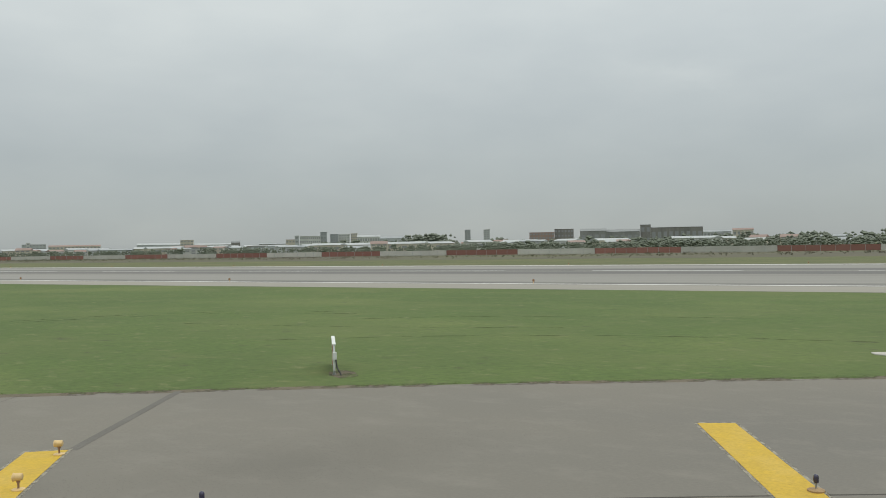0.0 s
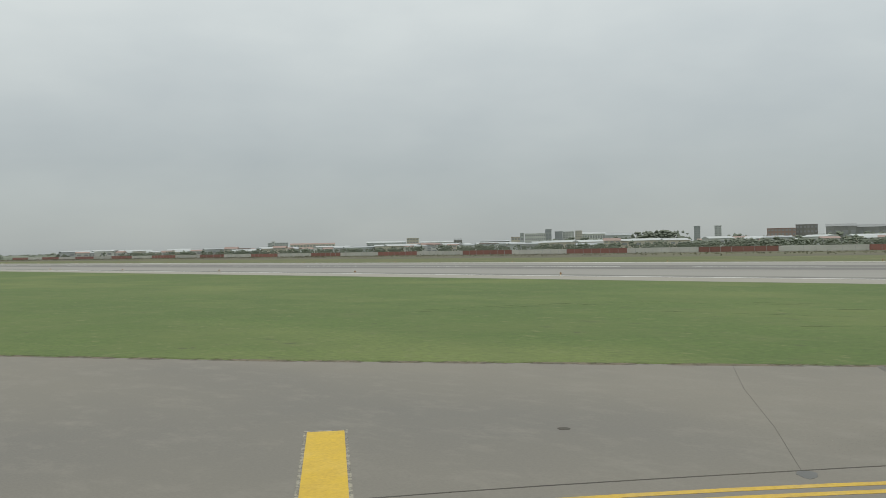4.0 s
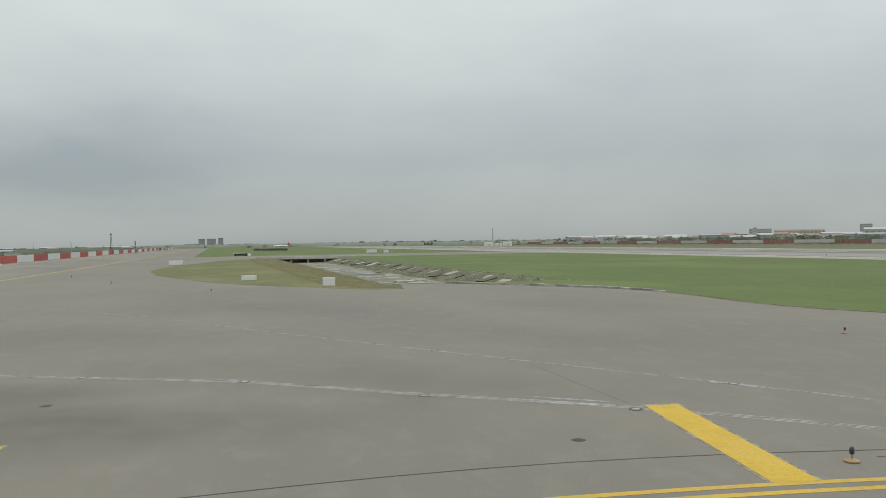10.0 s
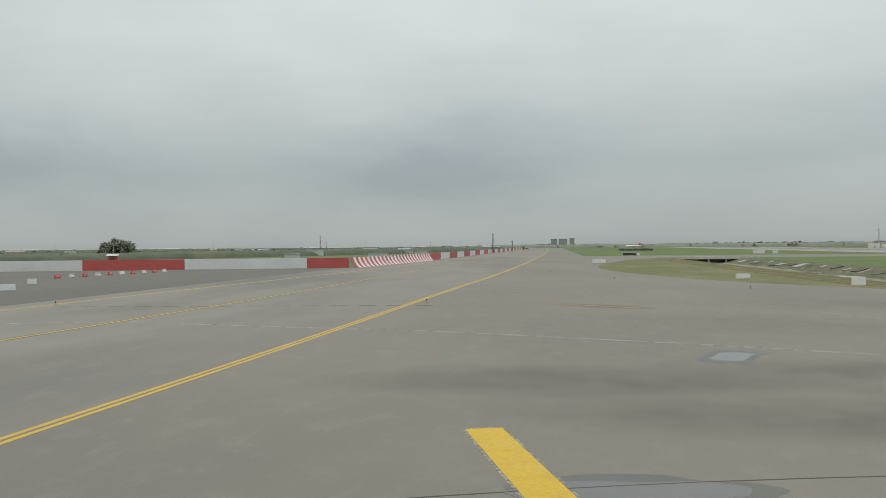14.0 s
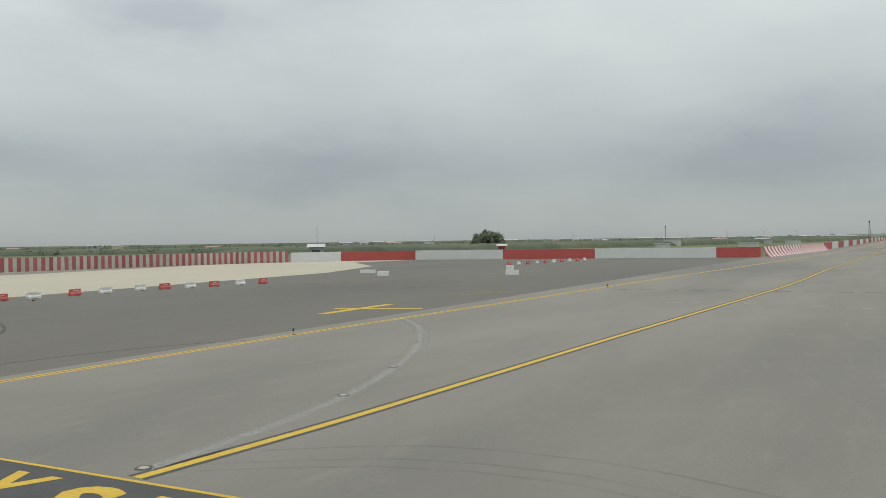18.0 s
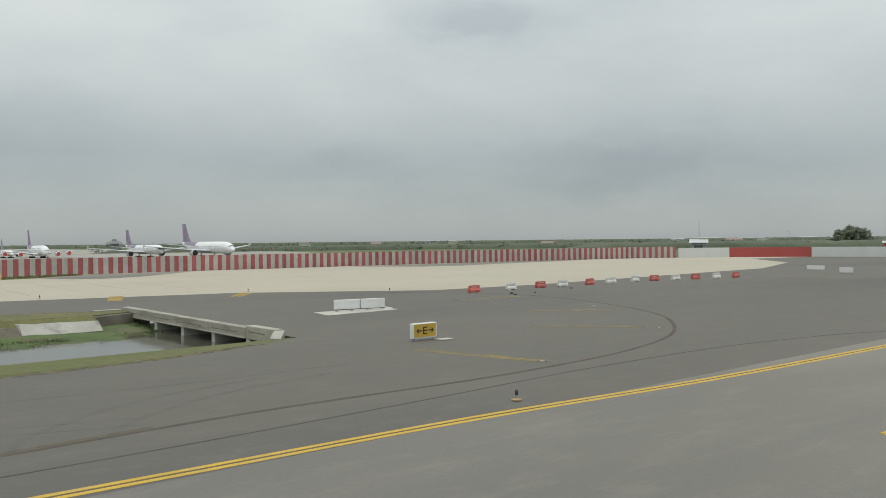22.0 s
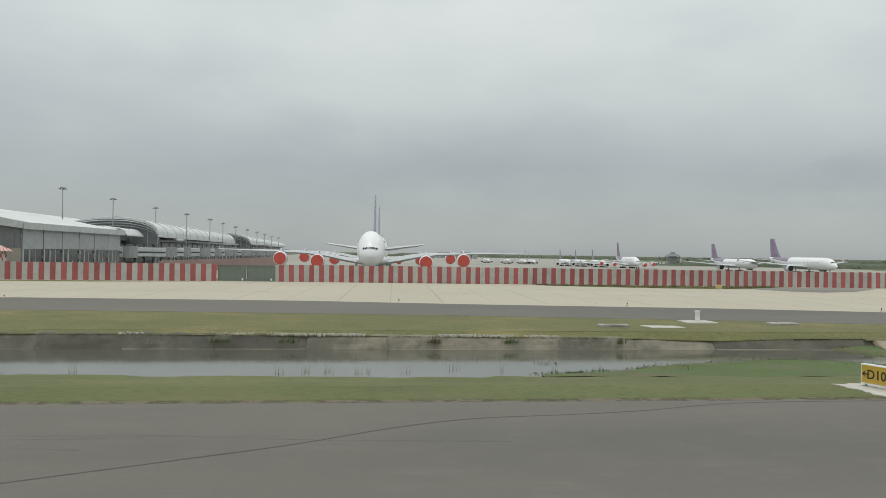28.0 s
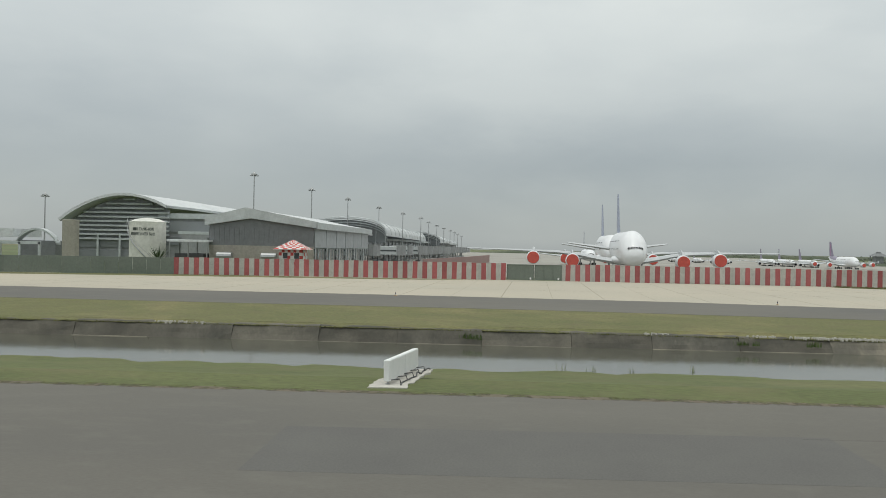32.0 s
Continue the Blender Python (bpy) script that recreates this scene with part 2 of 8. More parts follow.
verge_mat = mat("olive_verge_grass", (0.13, 0.136, 0.047), (0.10, 0.11, 0.036), grain=0.6, fleck=[(0.35, 0.5, (0.155, 0.145, 0.062), 0.25), (2.6, 0.58, (0.19, 0.18, 0.085), 0.12)], scale=0.2, rough=0.95, bump=0.03, fine=3.5, patch=0.07, c=(0.175, 0.165, 0.07), stretch=(1, 0.5, 1))
near_verge = mat("green_bank_grass", (0.110, 0.128, 0.042), (0.086, 0.104, 0.033), grain=0.7, fleck=[(0.3, 0.48, (0.135, 0.125, 0.056), 0.25), (2.4, 0.56, (0.07, 0.078, 0.03), 0.14), (3.4, 0.62, (0.18, 0.165, 0.085), 0.1)], scale=0.2, rough=0.95, bump=0.03, fine=3.5, patch=0.06, c=(0.145, 0.145, 0.058), stretch=(1, 0.5, 1))
dry_grass = mat("patchy_dry_grass", (0.138, 0.135, 0.049), (0.104, 0.112, 0.036), grain=0.7, fleck=[(0.35, 0.5, (0.115, 0.10, 0.046), 0.25), (0.9, 0.57, (0.078, 0.08, 0.034), 0.16), (1.6, 0.60, (0.19, 0.172, 0.08), 0.14)], scale=0.25, rough=0.95, bump=0.05, fine=3.0, patch=0.09, c=(0.18, 0.162, 0.066))
scrub_mat = mat("scrubland", (0.12, 0.15, 0.06), (0.09, 0.11, 0.045), scale=0.01, rough=1.0, fine=0.3, patch=0.004, c=(0.2, 0.17, 0.11))
water_mat = mat("still_grey_water", (0.10, 0.10, 0.078), (0.085, 0.085, 0.066), scale=0.2, rough=0.1, bump=0.006, fine=1.2)
wet_film = mat("standing_rain_water", (0.09, 0.09, 0.085), (0.08, 0.08, 0.075), scale=0.5, rough=0.03)
yellow_paint = mat("yellow_line_paint", (0.56, 0.365, 0.04), (0.46, 0.305, 0.045), scale=0.6, rough=0.75, fine=7.0, patch=1.1, c=(0.48, 0.33, 0.08))
bold_yellow = mat("bold_yellow_paint", (0.57, 0.375, 0.022), (0.49, 0.32, 0.03), scale=0.9, rough=0.7, fine=8.0, patch=0.8, c=(0.55, 0.37, 0.05))
ochre_stain = mat("ochre_stained_asphalt", (0.34, 0.23, 0.07), (0.26, 0.18, 0.07), scale=0.6, rough=0.85, fine=6.0, worn=(0.7, 0.2, 0.7), hold=0.6)
worn_yellow = mat("worn_yellow_paint", (0.45, 0.34, 0.09), (0.36, 0.28, 0.10), scale=0.7, rough=0.85, fine=6.0, worn=(0.8, 0.36, 0.7), hold=0.62)
white_paint = mat("white_line_paint", (0.76, 0.76, 0.73), (0.62, 0.62, 0.6), scale=0.5, rough=0.8, fine=6.0)
worn_white = mat("worn_white_paint", (0.44, 0.435, 0.41), (0.36, 0.355, 0.335), scale=0.35, rough=0.85, fine=6.0, worn=(1.2, 0.22, 0.55), hold=0.85)
ghost_white = mat("rubbed_out_white_paint", (0.46, 0.455, 0.435), (0.40, 0.395, 0.38), scale=0.5, rough=0.85, fine=6.0, worn=(3.0, 0.05, 0.6), hold=0.42)
veil_white = mat("powdery_white_paint", (0.46, 0.455, 0.435), (0.40, 0.395, 0.38), scale=0.5, rough=0.9, worn=(2.2, 0.25, 0.75), hold=0.17)
flaking = mat("flaking_pale_paint", (0.40, 0.37, 0.29), (0.30, 0.28, 0.23), scale=0.9, rough=0.85, fine=6.0, worn=(2.4, 0.40, 0.56), hold=0.8)
black_paint = mat("black_marking_paint", (0.045, 0.046, 0.045), (0.065, 0.066, 0.065), scale=0.5, rough=0.75, fine=8.0)
sealant = mat("dark_joint_sealant", (0.055, 0.05, 0.045), (0.08, 0.07, 0.055), scale=0.4, rough=0.9)
earth_stain = mat("earth_stained_asphalt", (0.20, 0.155, 0.085), (0.16, 0.13, 0.08), scale=0.6, rough=0.9, fine=6.0, worn=(0.7, 0.25, 0.65), hold=0.5)
brown_joint = mat("stained_asphalt_joint", (0.06, 0.046, 0.035), (0.10, 0.08, 0.06), scale=0.4, rough=0.9)
concrete = mat("weathered_concrete", (0.40, 0.39, 0.35), (0.30, 0.29, 0.26), scale=0.5, rough=0.9, bump=0.01, fine=8.0, patch=0.35, c=(0.17, 0.165, 0.145), per_object=0.12)
dark_concrete = mat("stained_canal_concrete", (0.14, 0.13, 0.104), (0.078, 0.073, 0.06), scale=0.45, rough=0.95, bump=0.02, fine=6.0, patch=0.22, c=(0.075, 0.072, 0.06), per_object=0.16)
apron_grey = mat("grey_apron_concrete", (0.34, 0.325, 0.285), (0.29, 0.28, 0.25), scale=0.05, rough=0.9, fine=1.0, patch=0.03, c=(0.25, 0.24, 0.215))
pale_concrete = mat("pale_concrete_slab", (0.52, 0.50, 0.45), (0.42, 0.40, 0.36), scale=0.8, rough=0.9, fine=8.0)
red_panel = mat("red_painted_board", (0.44, 0.085, 0.075), (0.38, 0.07, 0.062), scale=0.3, rough=0.6, fine=3.0, per_object=0.12)
# Red board paint, dulled in colour as haze does at this distance.
far_red = mat("hazed_red_board", (0.285, 0.132, 0.106), (0.25, 0.115, 0.092), scale=0.1, rough=0.7, per_object=0.12)
white_panel = mat("white_painted_board", (0.64, 0.66, 0.655), (0.58, 0.60, 0.59), scale=0.3, rough=0.6, fine=3.0, grain=0.1, per_object=0.05)
far_white = mat("dirty_white_board", (0.55, 0.54, 0.50), (0.46, 0.45, 0.41), scale=0.1, rough=0.7, per_object=0.1)
stripe_red = mat("red_striped_hoarding", (0.39, 0.105, 0.105), (0.33, 0.09, 0.09), scale=0.7, rough=0.65, fine=4.0, per_object=0.14)
stripe_white = mat("grey_white_hoarding", (0.48, 0.47, 0.43), (0.40, 0.39, 0.36), scale=0.7, rough=0.7, fine=4.0, per_object=0.08)
green_panel = mat("dull_green_hoarding", (0.165, 0.19, 0.16), (0.142, 0.168, 0.14), scale=0.3, rough=0.7, fine=3.0, per_object=0.06)
sign_white = mat("white_sign_metal", (0.74, 0.75, 0.74), (0.68, 0.69, 0.68), scale=1.5, rough=0.45, fine=8.0, grain=0.08)
sign_yellow = mat("amber_sign_face", (0.54, 0.36, 0.055), (0.48, 0.32, 0.05), scale=2.0, rough=0.4)
sign_red = mat("red_sign_face", (0.34, 0.085, 0.06), (0.29, 0.07, 0.05), scale=2.0, rough=0.4)
sign_black = mat("black_sign_face", (0.022, 0.022, 0.022), (0.03, 0.03, 0.03), scale=2.0, rough=0.4)
grey_metal = mat("galvanised_metal", (0.42, 0.43, 0.43), (0.34, 0.35, 0.35), scale=2.0, rough=0.45, metal=0.7)
dark_metal = mat("dark_steel", (0.09, 0.09, 0.09), (0.07, 0.07, 0.07), scale=2.0, rough=0.6, metal=0.4)
rust = mat("rusted_base_metal", (0.24, 0.13, 0.07), (0.33, 0.22, 0.14), scale=6.0, rough=0.85)
lamp_blue = mat("blue_lens_glass", (0.04, 0.035, 0.075), (0.03, 0.03, 0.06), scale=4.0, rough=0.2, coat=0.5)
lamp_amber = mat("cream_lamp_housing", (0.72, 0.52, 0.25), (0.62, 0.44, 0.2), scale=4.0, rough=0.5)
barrier_red = mat("red_plastic_barrier", (0.56, 0.12, 0.10), (0.48, 0.09, 0.075), scale=1.2, rough=0.5, fine=5.0, per_object=0.15)
barrier_white = mat("white_plastic_barrier", (0.68, 0.68, 0.65), (0.58, 0.58, 0.55), scale=1.2, rough=0.5, fine=5.0, per_object=0.08)
bark = mat("tree_bark", (0.12, 0.09, 0.06), (0.08, 0.06, 0.045), scale=2.0, rough=0.95)
leaf = mat("dark_green_leaves", (0.055, 0.085, 0.03), (0.035, 0.06, 0.022), scale=0.5, rough=0.8, fine=2.0)
# Leaf colour paled towards grey to stand in for haze over distant trees.
far_leaf = mat("hazed_foliage", (0.185, 0.205, 0.16), (0.15, 0.172, 0.13), scale=0.02, rough=0.95, fine=0.2)
reed = mat("fresh_reed_green", (0.19, 0.22, 0.095), (0.14, 0.17, 0.07), scale=2.0, rough=0.8)

# ---- mesh helpers ----


class Shape:
    """Gathers vertices and faces of one mesh."""

    def __init__(self):
        self.v, self.f, self.smooth = [], [], False

    def add(self, verts, faces):
        n = len(self.v)
        self.v += [tuple(p) for p in verts]
        self.f += [[n + i for i in face] for face in faces]
        return self

    def box(self, x0, y0, z0, x1, y1, z1, m=None, taper=0.0):
        t = taper
        p = [(x0, y0, z0), (x1, y0, z0), (x1, y1, z0), (x0, y1, z0), (x0 + t, y0 + t, z1), (x1 - t, y0 + t, z1), (x1 - t, y1 - t, z1), (x0 + t, y1 - t, z1)]
        if m is not None:
            p = [m @ Vector(q) for q in p]
        return self.add(p, [(3, 2, 1, 0), (4, 5, 6, 7), (0, 1, 5, 4), (1, 2, 6, 5), (2, 3, 7, 6), (3, 0, 4, 7)])

    def cham(self, x0, y0, z0, x1, y1, z1, b=0.03, m=None):
        """A box with chamfered edges at its top and upright corners."""
        ring = lambda d, z: [(x0 + d + b, y0 + d, z), (x1 - d - b, y0 + d, z), (x1 - d, y0 + d + b, z), (x1 - d, y1 - d - b, z), (x1 - d - b, y1 - d, z), (x0 + d + b, y1 - d, z), (x0 + d, y1 - d - b, z), (x0 + d, y0 + d + b, z)]
        return self.loft([ring(0, z0), ring(0, z1 - b), ring(b * 0.7, z1)], m=m)

    def loft(self, rings, closed=True, caps=True, m=None):
        n = len(rings[0])
        p = [q for ring in rings for q in ring]
        if m is not None:
            p = [m @ Vector(q) for q in p]
        f = []
        for r in range(len(rings) - 1):
            for i in range(n if closed else n - 1):
                j = (i + 1) % n
                f.append((r * n + i, r * n + j, r * n + n + j, r * n + n + i))
        if caps and closed:
            f.append(tuple(range(n - 1, -1, -1)))
            f.append(tuple((len(rings) - 1) * n + i for i in range(n)))
        return self.add(p, f)

    def tube(self, pts, r, sides=8, caps=True):
        """A round bar along points; r is one radius or one a point."""
        pts = [Vector(p) for p in pts]
        rs = r if isinstance(r, (list, tuple)) else [r] * len(pts)
        rings = []
        for i, p in enumerate(pts):
            d = (pts[min(i + 1, len(pts) - 1)] - pts[max(i - 1, 0)]).normalized()
            a = d.cross(Vector((0, 0, 1)) if abs(d.z) < 0.9 else Vector((1, 0, 0))).normalized()
            b = d.cross(a)
            rings.append([p + rs[i] * (math.cos(k * math.tau / sides) * a + math.sin(k * math.tau / sides) * b) for k in range(sides)])
        return self.loft(rings, caps=caps)

    def disc(self, x, y, z, r, h, sides=16, m=None, taper=1.0):
        ring = lambda rr, zz: [(x + rr * math.cos(k * math.tau / sides), y + rr * math.sin(k * math.tau / sides), zz) for k in range(sides)]
        return self.loft([ring(r, z), ring(r * taper, z + h)], m=m)

    def poly(self, pts, z0, z1, holes=()):
        """A flat slab with the outline pts (and holes), its top at z1."""
        loops = [[Vector((x, y, 0)) for x, y in loop] for loop in (pts, *holes)]
        flat = [p for loop in loops for p in loop]
        tris = mathutils.geometry.tessellate_polygon(loops)
        n = len(flat)
        top = [(p.x, p.y, z1) for p in flat]
        bottom = [(p.x, p.y, z0) for p in flat]
        faces = []
        for a, b, c in tris:
            up = (flat[b] - flat[a]).cross(flat[c] - flat[a]).z > 0
            faces.append((a, b, c) if up else (a, c, b))
        at = 0
        for loop in loops:
            k = len(loop)
            for i in range(k):
                j = (i + 1) % k
                faces.append((n + at + i, n + at + j, at + j, at + i))
            at += k
        return self.add(top + bottom, faces)

    def ribbon(self, pts, half, z, thick=0.006, offset=0.0):
        """A painted or laid strip along plan points, 2 * half wide."""
        left, right = [], []
        for i, p in enumerate(pts):
            q0, q1 = Vector(pts[max(i - 1, 0)]), Vector(pts[min(i + 1, len(pts) - 1)])
            d = (q1 - q0).normalized()
            s = Vector((-d.y, d.x))
            left.append(Vector(p) + s * (offset + half))
            right.append(Vector(p) + s * (offset - half))
        n = len(pts)
        v = [(*p, z) for p in left] + [(*p, z) for p in right] + [(*p, z - thick) for p in left] + [(*p, z - thick) for p in right]
        f = []
        for i in range(n - 1):
            f += [(n + i, n + i + 1, i + 1, i), (2 * n + i + 1, 2 * n + i, i, i + 1), (3 * n + i, 3 * n + i + 1, n + i + 1, n + i)]
        return self.add(v, f)

    def mesh(self, name, material, smooth=False):
        me = bpy.data.meshes.new(name)
        me.from_pydata(self.v, [], self.f)
        me.materials.append(material)
        if smooth:
            me.shade_smooth()
        return me


def part(name, shape, material, parent=None, label="", smooth=False, m=None):
    ob = new(name, shape.mesh(name, material, smooth) if isinstance(shape, Shape) else shape)
    if m is not None:
        ob.matrix_basis = m
    if parent is not None:
        ob.parent = parent
    return tagged(ob, label)


def thing(name, m, label, category, group="", kind=""):
    ob = new(name)
    ob.empty_display_size = 0.3
    ob.matrix_basis = m
    return tagged(ob, label, category, group, kind)


def smooth_line(pts, step=1.0):
    """A smooth plan curve through the points, its tangents weighed by the lengths on either side."""
    pts = [Vector(p) for p in pts]
    n = len(pts)
    gap = [(pts[i + 1] - pts[i]).length for i in range(n - 1)]
    slope = [(pts[i + 1] - pts[i]) / gap[i] for i in range(n - 1)]
    tan = [slope[0]] + [(slope[i - 1] * gap[i] + slope[i] * gap[i - 1]) / (gap[i] + gap[i - 1]) for i in range(1, n - 1)] + [slope[-1]]
    out = []
    for i in range(n - 1):
        count = max(2, int(gap[i] / step))
        for k in range(count):
            t = k / count
            out.append(pts[i] * (2 * t**3 - 3 * t**2 + 1) + tan[i] * gap[i] * (t**3 - 2 * t**2 + t) + pts[i + 1] * (3 * t**2 - 2 * t**3) + tan[i + 1] * gap[i] * (t**3 - t**2))
    return out + [pts[-1]]


def along(pts, step):
    """Places and headings every step metres along a plan polyline."""
    pts = [Vector(p) for p in pts]
    out, left = [], 0.0
    for a, b in zip(pts, pts[1:]):
        length = (b - a).length
        d = (b - a) / length
        while left <= length:
            out.append((a + d * left, math.degrees(math.atan2(d.y, d.x))))
            left += step
        left -= length
    return out


# ---- ground ----
# Canal basins: x from, x to, y from, y to.
EAST_CANAL = (18.0, 44.0, 162.0, 396.0)
WEST_CANAL = (-134.6, -108.0, -420.0, 62.0)


def ground_sheet():
    xs = [-4500, -1500, -600, -300, WEST_CANAL[0], WEST_CANAL[1], -60, EAST_CANAL[0], EAST_CANAL[1], 150, 400, 900, 2000, 4500]
    ys = [-4500, -1500, WEST_CANAL[2], -200, -60, WEST_CANAL[3], EAST_CANAL[2], 260, EAST_CANAL[3], 600, 1500, 4500]
    s = Shape()
    for x0, x1 in zip(xs, xs[1:]):
        for y0, y1 in zip(ys, ys[1:]):
            if any(c[0] <= x0 and x1 <= c[1] and c[2] <= y0 and y1 <= c[3] for c in (EAST_CANAL, WEST_CANAL)):
                continue
            s.add([(x0, y0, -0.06), (x1, y0, -0.06), (x1, y1, -0.06), (x0, y1, -0.06)], [(0, 1, 2, 3)])
    return s


tagged(part("ground", ground_sheet(), scrub_mat), "flat scrubland of grass and bare soil round the airfield", "ground", kind="structure")

# Mown grass fields.
EDGE = smooth_line([(160, -120), (112, -20), (86, 25.5), (77.5, 41.7), (68.3, 57), (55.3, 78.7), (46.3, 96.3), (41.6, 106), (40.7, 114), (41.6, 124), (41.6, 134), (37.5, 144), (31, 154), (25.5, 160.8)], 4)
ISLAND = smooth_line([(17.8, 150.5), (14.6, 151.0), (8.8, 158.5), (0.2, 171), (-9.6, 199), (-17.8, 241), (-17.5, 264), (-15.5, 285), (-9, 318), (-3.5, 348), (6, 376), (17.8, 398)], 4)
field = Shape().poly([(p.x, p.y) for p in EDGE] + [(44, 161.0), (44, 397), (146, 397), (146, -120)], -0.06, -0.012)
tagged(part("grass_field", field, grass_mat), "bright green mown grass between taxiway and runway", "grass", kind="structure")
isle = Shape().poly([(p.x, p.y) for p in ISLAND], -0.06, -0.012)
tagged(part("grass_island", isle, verge_mat), "green and yellowing grass island beside the drainage canal", "grass", kind="structure")
dry_edge = mat("straw_grass_patch", (0.21, 0.175, 0.075), (0.165, 0.145, 0.062), grain=0.6, scale=0.15, rough=0.95, fine=3.0, worn=(0.3, 0.3, 0.6), hold=0.8)
tagged(part("grass_patch", Shape().poly([(17.6, 152), (12.5, 155), (9.8, 166), (9.4, 190), (9.2, 230), (7.5, 300), (8.0, 372), (17.6, 380)], -0.014, -0.008), dry_edge), "straw-coloured dry grass along the drained canal", "grass", kind="structure")
far_field = Shape().poly([(-14, 452), (30, 466), (146, 470), (146, 1500), (-14, 1500)], -0.06, -0.015)
tagged(part("grass_field_far", far_field, grass_mat), "mown grass beyond the cross taxiway", "grass", kind="structure")
strip = Shape().poly([(262, -900), (352, -900), (350, 200), (346, 900), (340, 2600), (262, 2600)], -0.06, -0.015)
tagged(part("grass_strip", strip, near_verge), "dry green grass strip beyond the runway", "grass", kind="structure")
bare_scrub = mat("brown_weedy_soil", (0.118, 0.105, 0.073), (0.088, 0.084, 0.052), scale=0.04, rough=0.98, fine=0.6, patch=0.012, c=(0.12, 0.125, 0.06), stretch=(1, 0.3, 1), fleck=[(0.12, 0.6, (0.21, 0.19, 0.14))])
rough_strip = Shape().poly([(352, -900), (500, -900), (500, 300), (486, 900), (470, 2600), (340, 2600), (346, 900), (350, 200)], -0.05, -0.017)
tagged(part("bare_strip", rough_strip, bare_scrub), "brown weedy soil before the far wall", "ground", kind="structure")
bank_near = Shape().poly([(-104.2, -420), (-104.2, 8), (-103.8, 16), (-103.7, 26), (-104.3, 31), (-105.0, 34), (-106.5, 38.6), (-107.5, 41.0), (-108, 41.2), (-108, -420)], -0.06, -0.012)
tagged(part("canal_verge", bank_near, near_verge), "strip of mown grass beside the canal", "grass", kind="structure")
bank_far = Shape().poly([(-132.8, -420), (-132.8, 37.0), (-134.4, 41), (-136, 41), (-140.5, 26), (-143.5, 14), (-147.5, -10), (-150.5, -40), (-151.5, -95), (-152, -420)], -0.06, -0.012)
tagged(part("canal_verge_far", bank_far, dry_grass), "uneven yellow-green grass bank of the canal", "grass", kind="structure")

# Paved areas.
apron = [(p.x, p.y) for p in EDGE] + [(20, 162)] + [(p.x, p.y) for p in ISLAND] + [(17.8, 398), (44, 397), (146, 397), (146, 470), (30, 466), (-14, 452), (-14, 1500), (-52, 1500), (-52, -300), (160, -300)]
tagged(part("taxiway_east", Shape().poly(apron, -0.3, 0.0), asphalt), "grey weathered asphalt taxiway with faint stains", "taxiway", kind="structure")
CENTRE_EDGE = [(-48.0, -420), (-46.9, 40), (-46.2, 54), (-45.5, 70), (-45.0, 80), (-44.3, 96), (-43.5, 118), (-42.4, 148), (-40.2, 200), (-38, 280), (-36, 400), (-36, 1500)]
tagged(part("taxiway_centre", Shape().poly([(-84, -420)] + CENTRE_EDGE + [(-84, 1500)], -0.3, 0.003), centre_asphalt), "pale worn asphalt of the main taxiway", "taxiway", kind="structure")
WEST_SIDE = [(-84, -420), (-84, 264), (-93.5, 261), (-125, 254), (-150, 248), (-175, 241), (-178, 215), (-155, 190), (-142, 156), (-138, 110), (-136.5, 92), (-137.5, 76), (-150.7, 58.5), (-155.7, 38.7), (-160, 21.4), (-163.5, -3), (-168, -24), (-170, -56), (-171, -105), (-172, -420), (-152, -420), (-151.5, -95), (-150.5, -40), (-147.5, -10), (-143.5, 14), (-140.5, 26), (-136, 41), (-132.8, 41.3), (-108, 41.3), (-107.5, 41.0), (-106.5, 38.6), (-105.0, 34), (-104.3, 31), (-103.7, 26), (-103.8, 16), (-104.2, 8), (-104.2, -420)]
tagged(part("taxiway_west", Shape().poly(WEST_SIDE, -0.3, 0.0), asphalt_west), "dark grey asphalt of the western shoulder and crossing", "taxiway", kind="structure")
SAND_NEAR = [(-175, 241), (-178, 215), (-155, 190), (-142, 156), (-138, 110), (-136.5, 92), (-137.5, 76), (-150.7, 58.5), (-155.7, 38.7), (-160, 21.4), (-163.5, -3), (-168, -24), (-170, -56), (-171, -105), (-172, -420)]
WALL_LINE = [(-200, 222), (-208, 208), (-216, 175), (-222, 130), (-226, 75), (-227, 40), (-226, 0), (-227, -41)]
sand = SAND_NEAR + [(-215, -420), (-215, -105), (-222, -82), (-226, -41)] + [(x + 1.5, y) for x, y in reversed(WALL_LINE)] + [(-196, 228)]
tagged(part("apron_concrete", Shape().poly(sand, -0.3, 0.0), sand_concrete), "pale sand-coloured concrete apron with joints", "apron", kind="structure")
west_apron = Shape().poly([(-1400, -90), (-240, -90), (-240, 75), (-240, 180), (-520, 260), (-1400, 260)], -0.06, -0.01)
tagged(part("parking_apron", west_apron, apron_grey), "concrete aircraft parking apron", "apron", kind="structure")
tagged(part("runway", Shape().poly([(146, -1500), (262, -1500), (262, 2200), (146, 2200)], -0.3, 0.0), runway_mat), "long grey runway with rubber-darkened strips", "runway", kind="structure")


def marking(name, pts, half, material, label, z=0.008, offsets=(0.0,), step=2.0, curve=True):
    line = smooth_line(pts, step) if curve else [Vector(p) for p in pts]
    s = Shape()
    for o in offsets:
        s.ribbon(line, half, z, offset=o)
    return tagged(part(name, s, material), label, "marking", kind="structure")


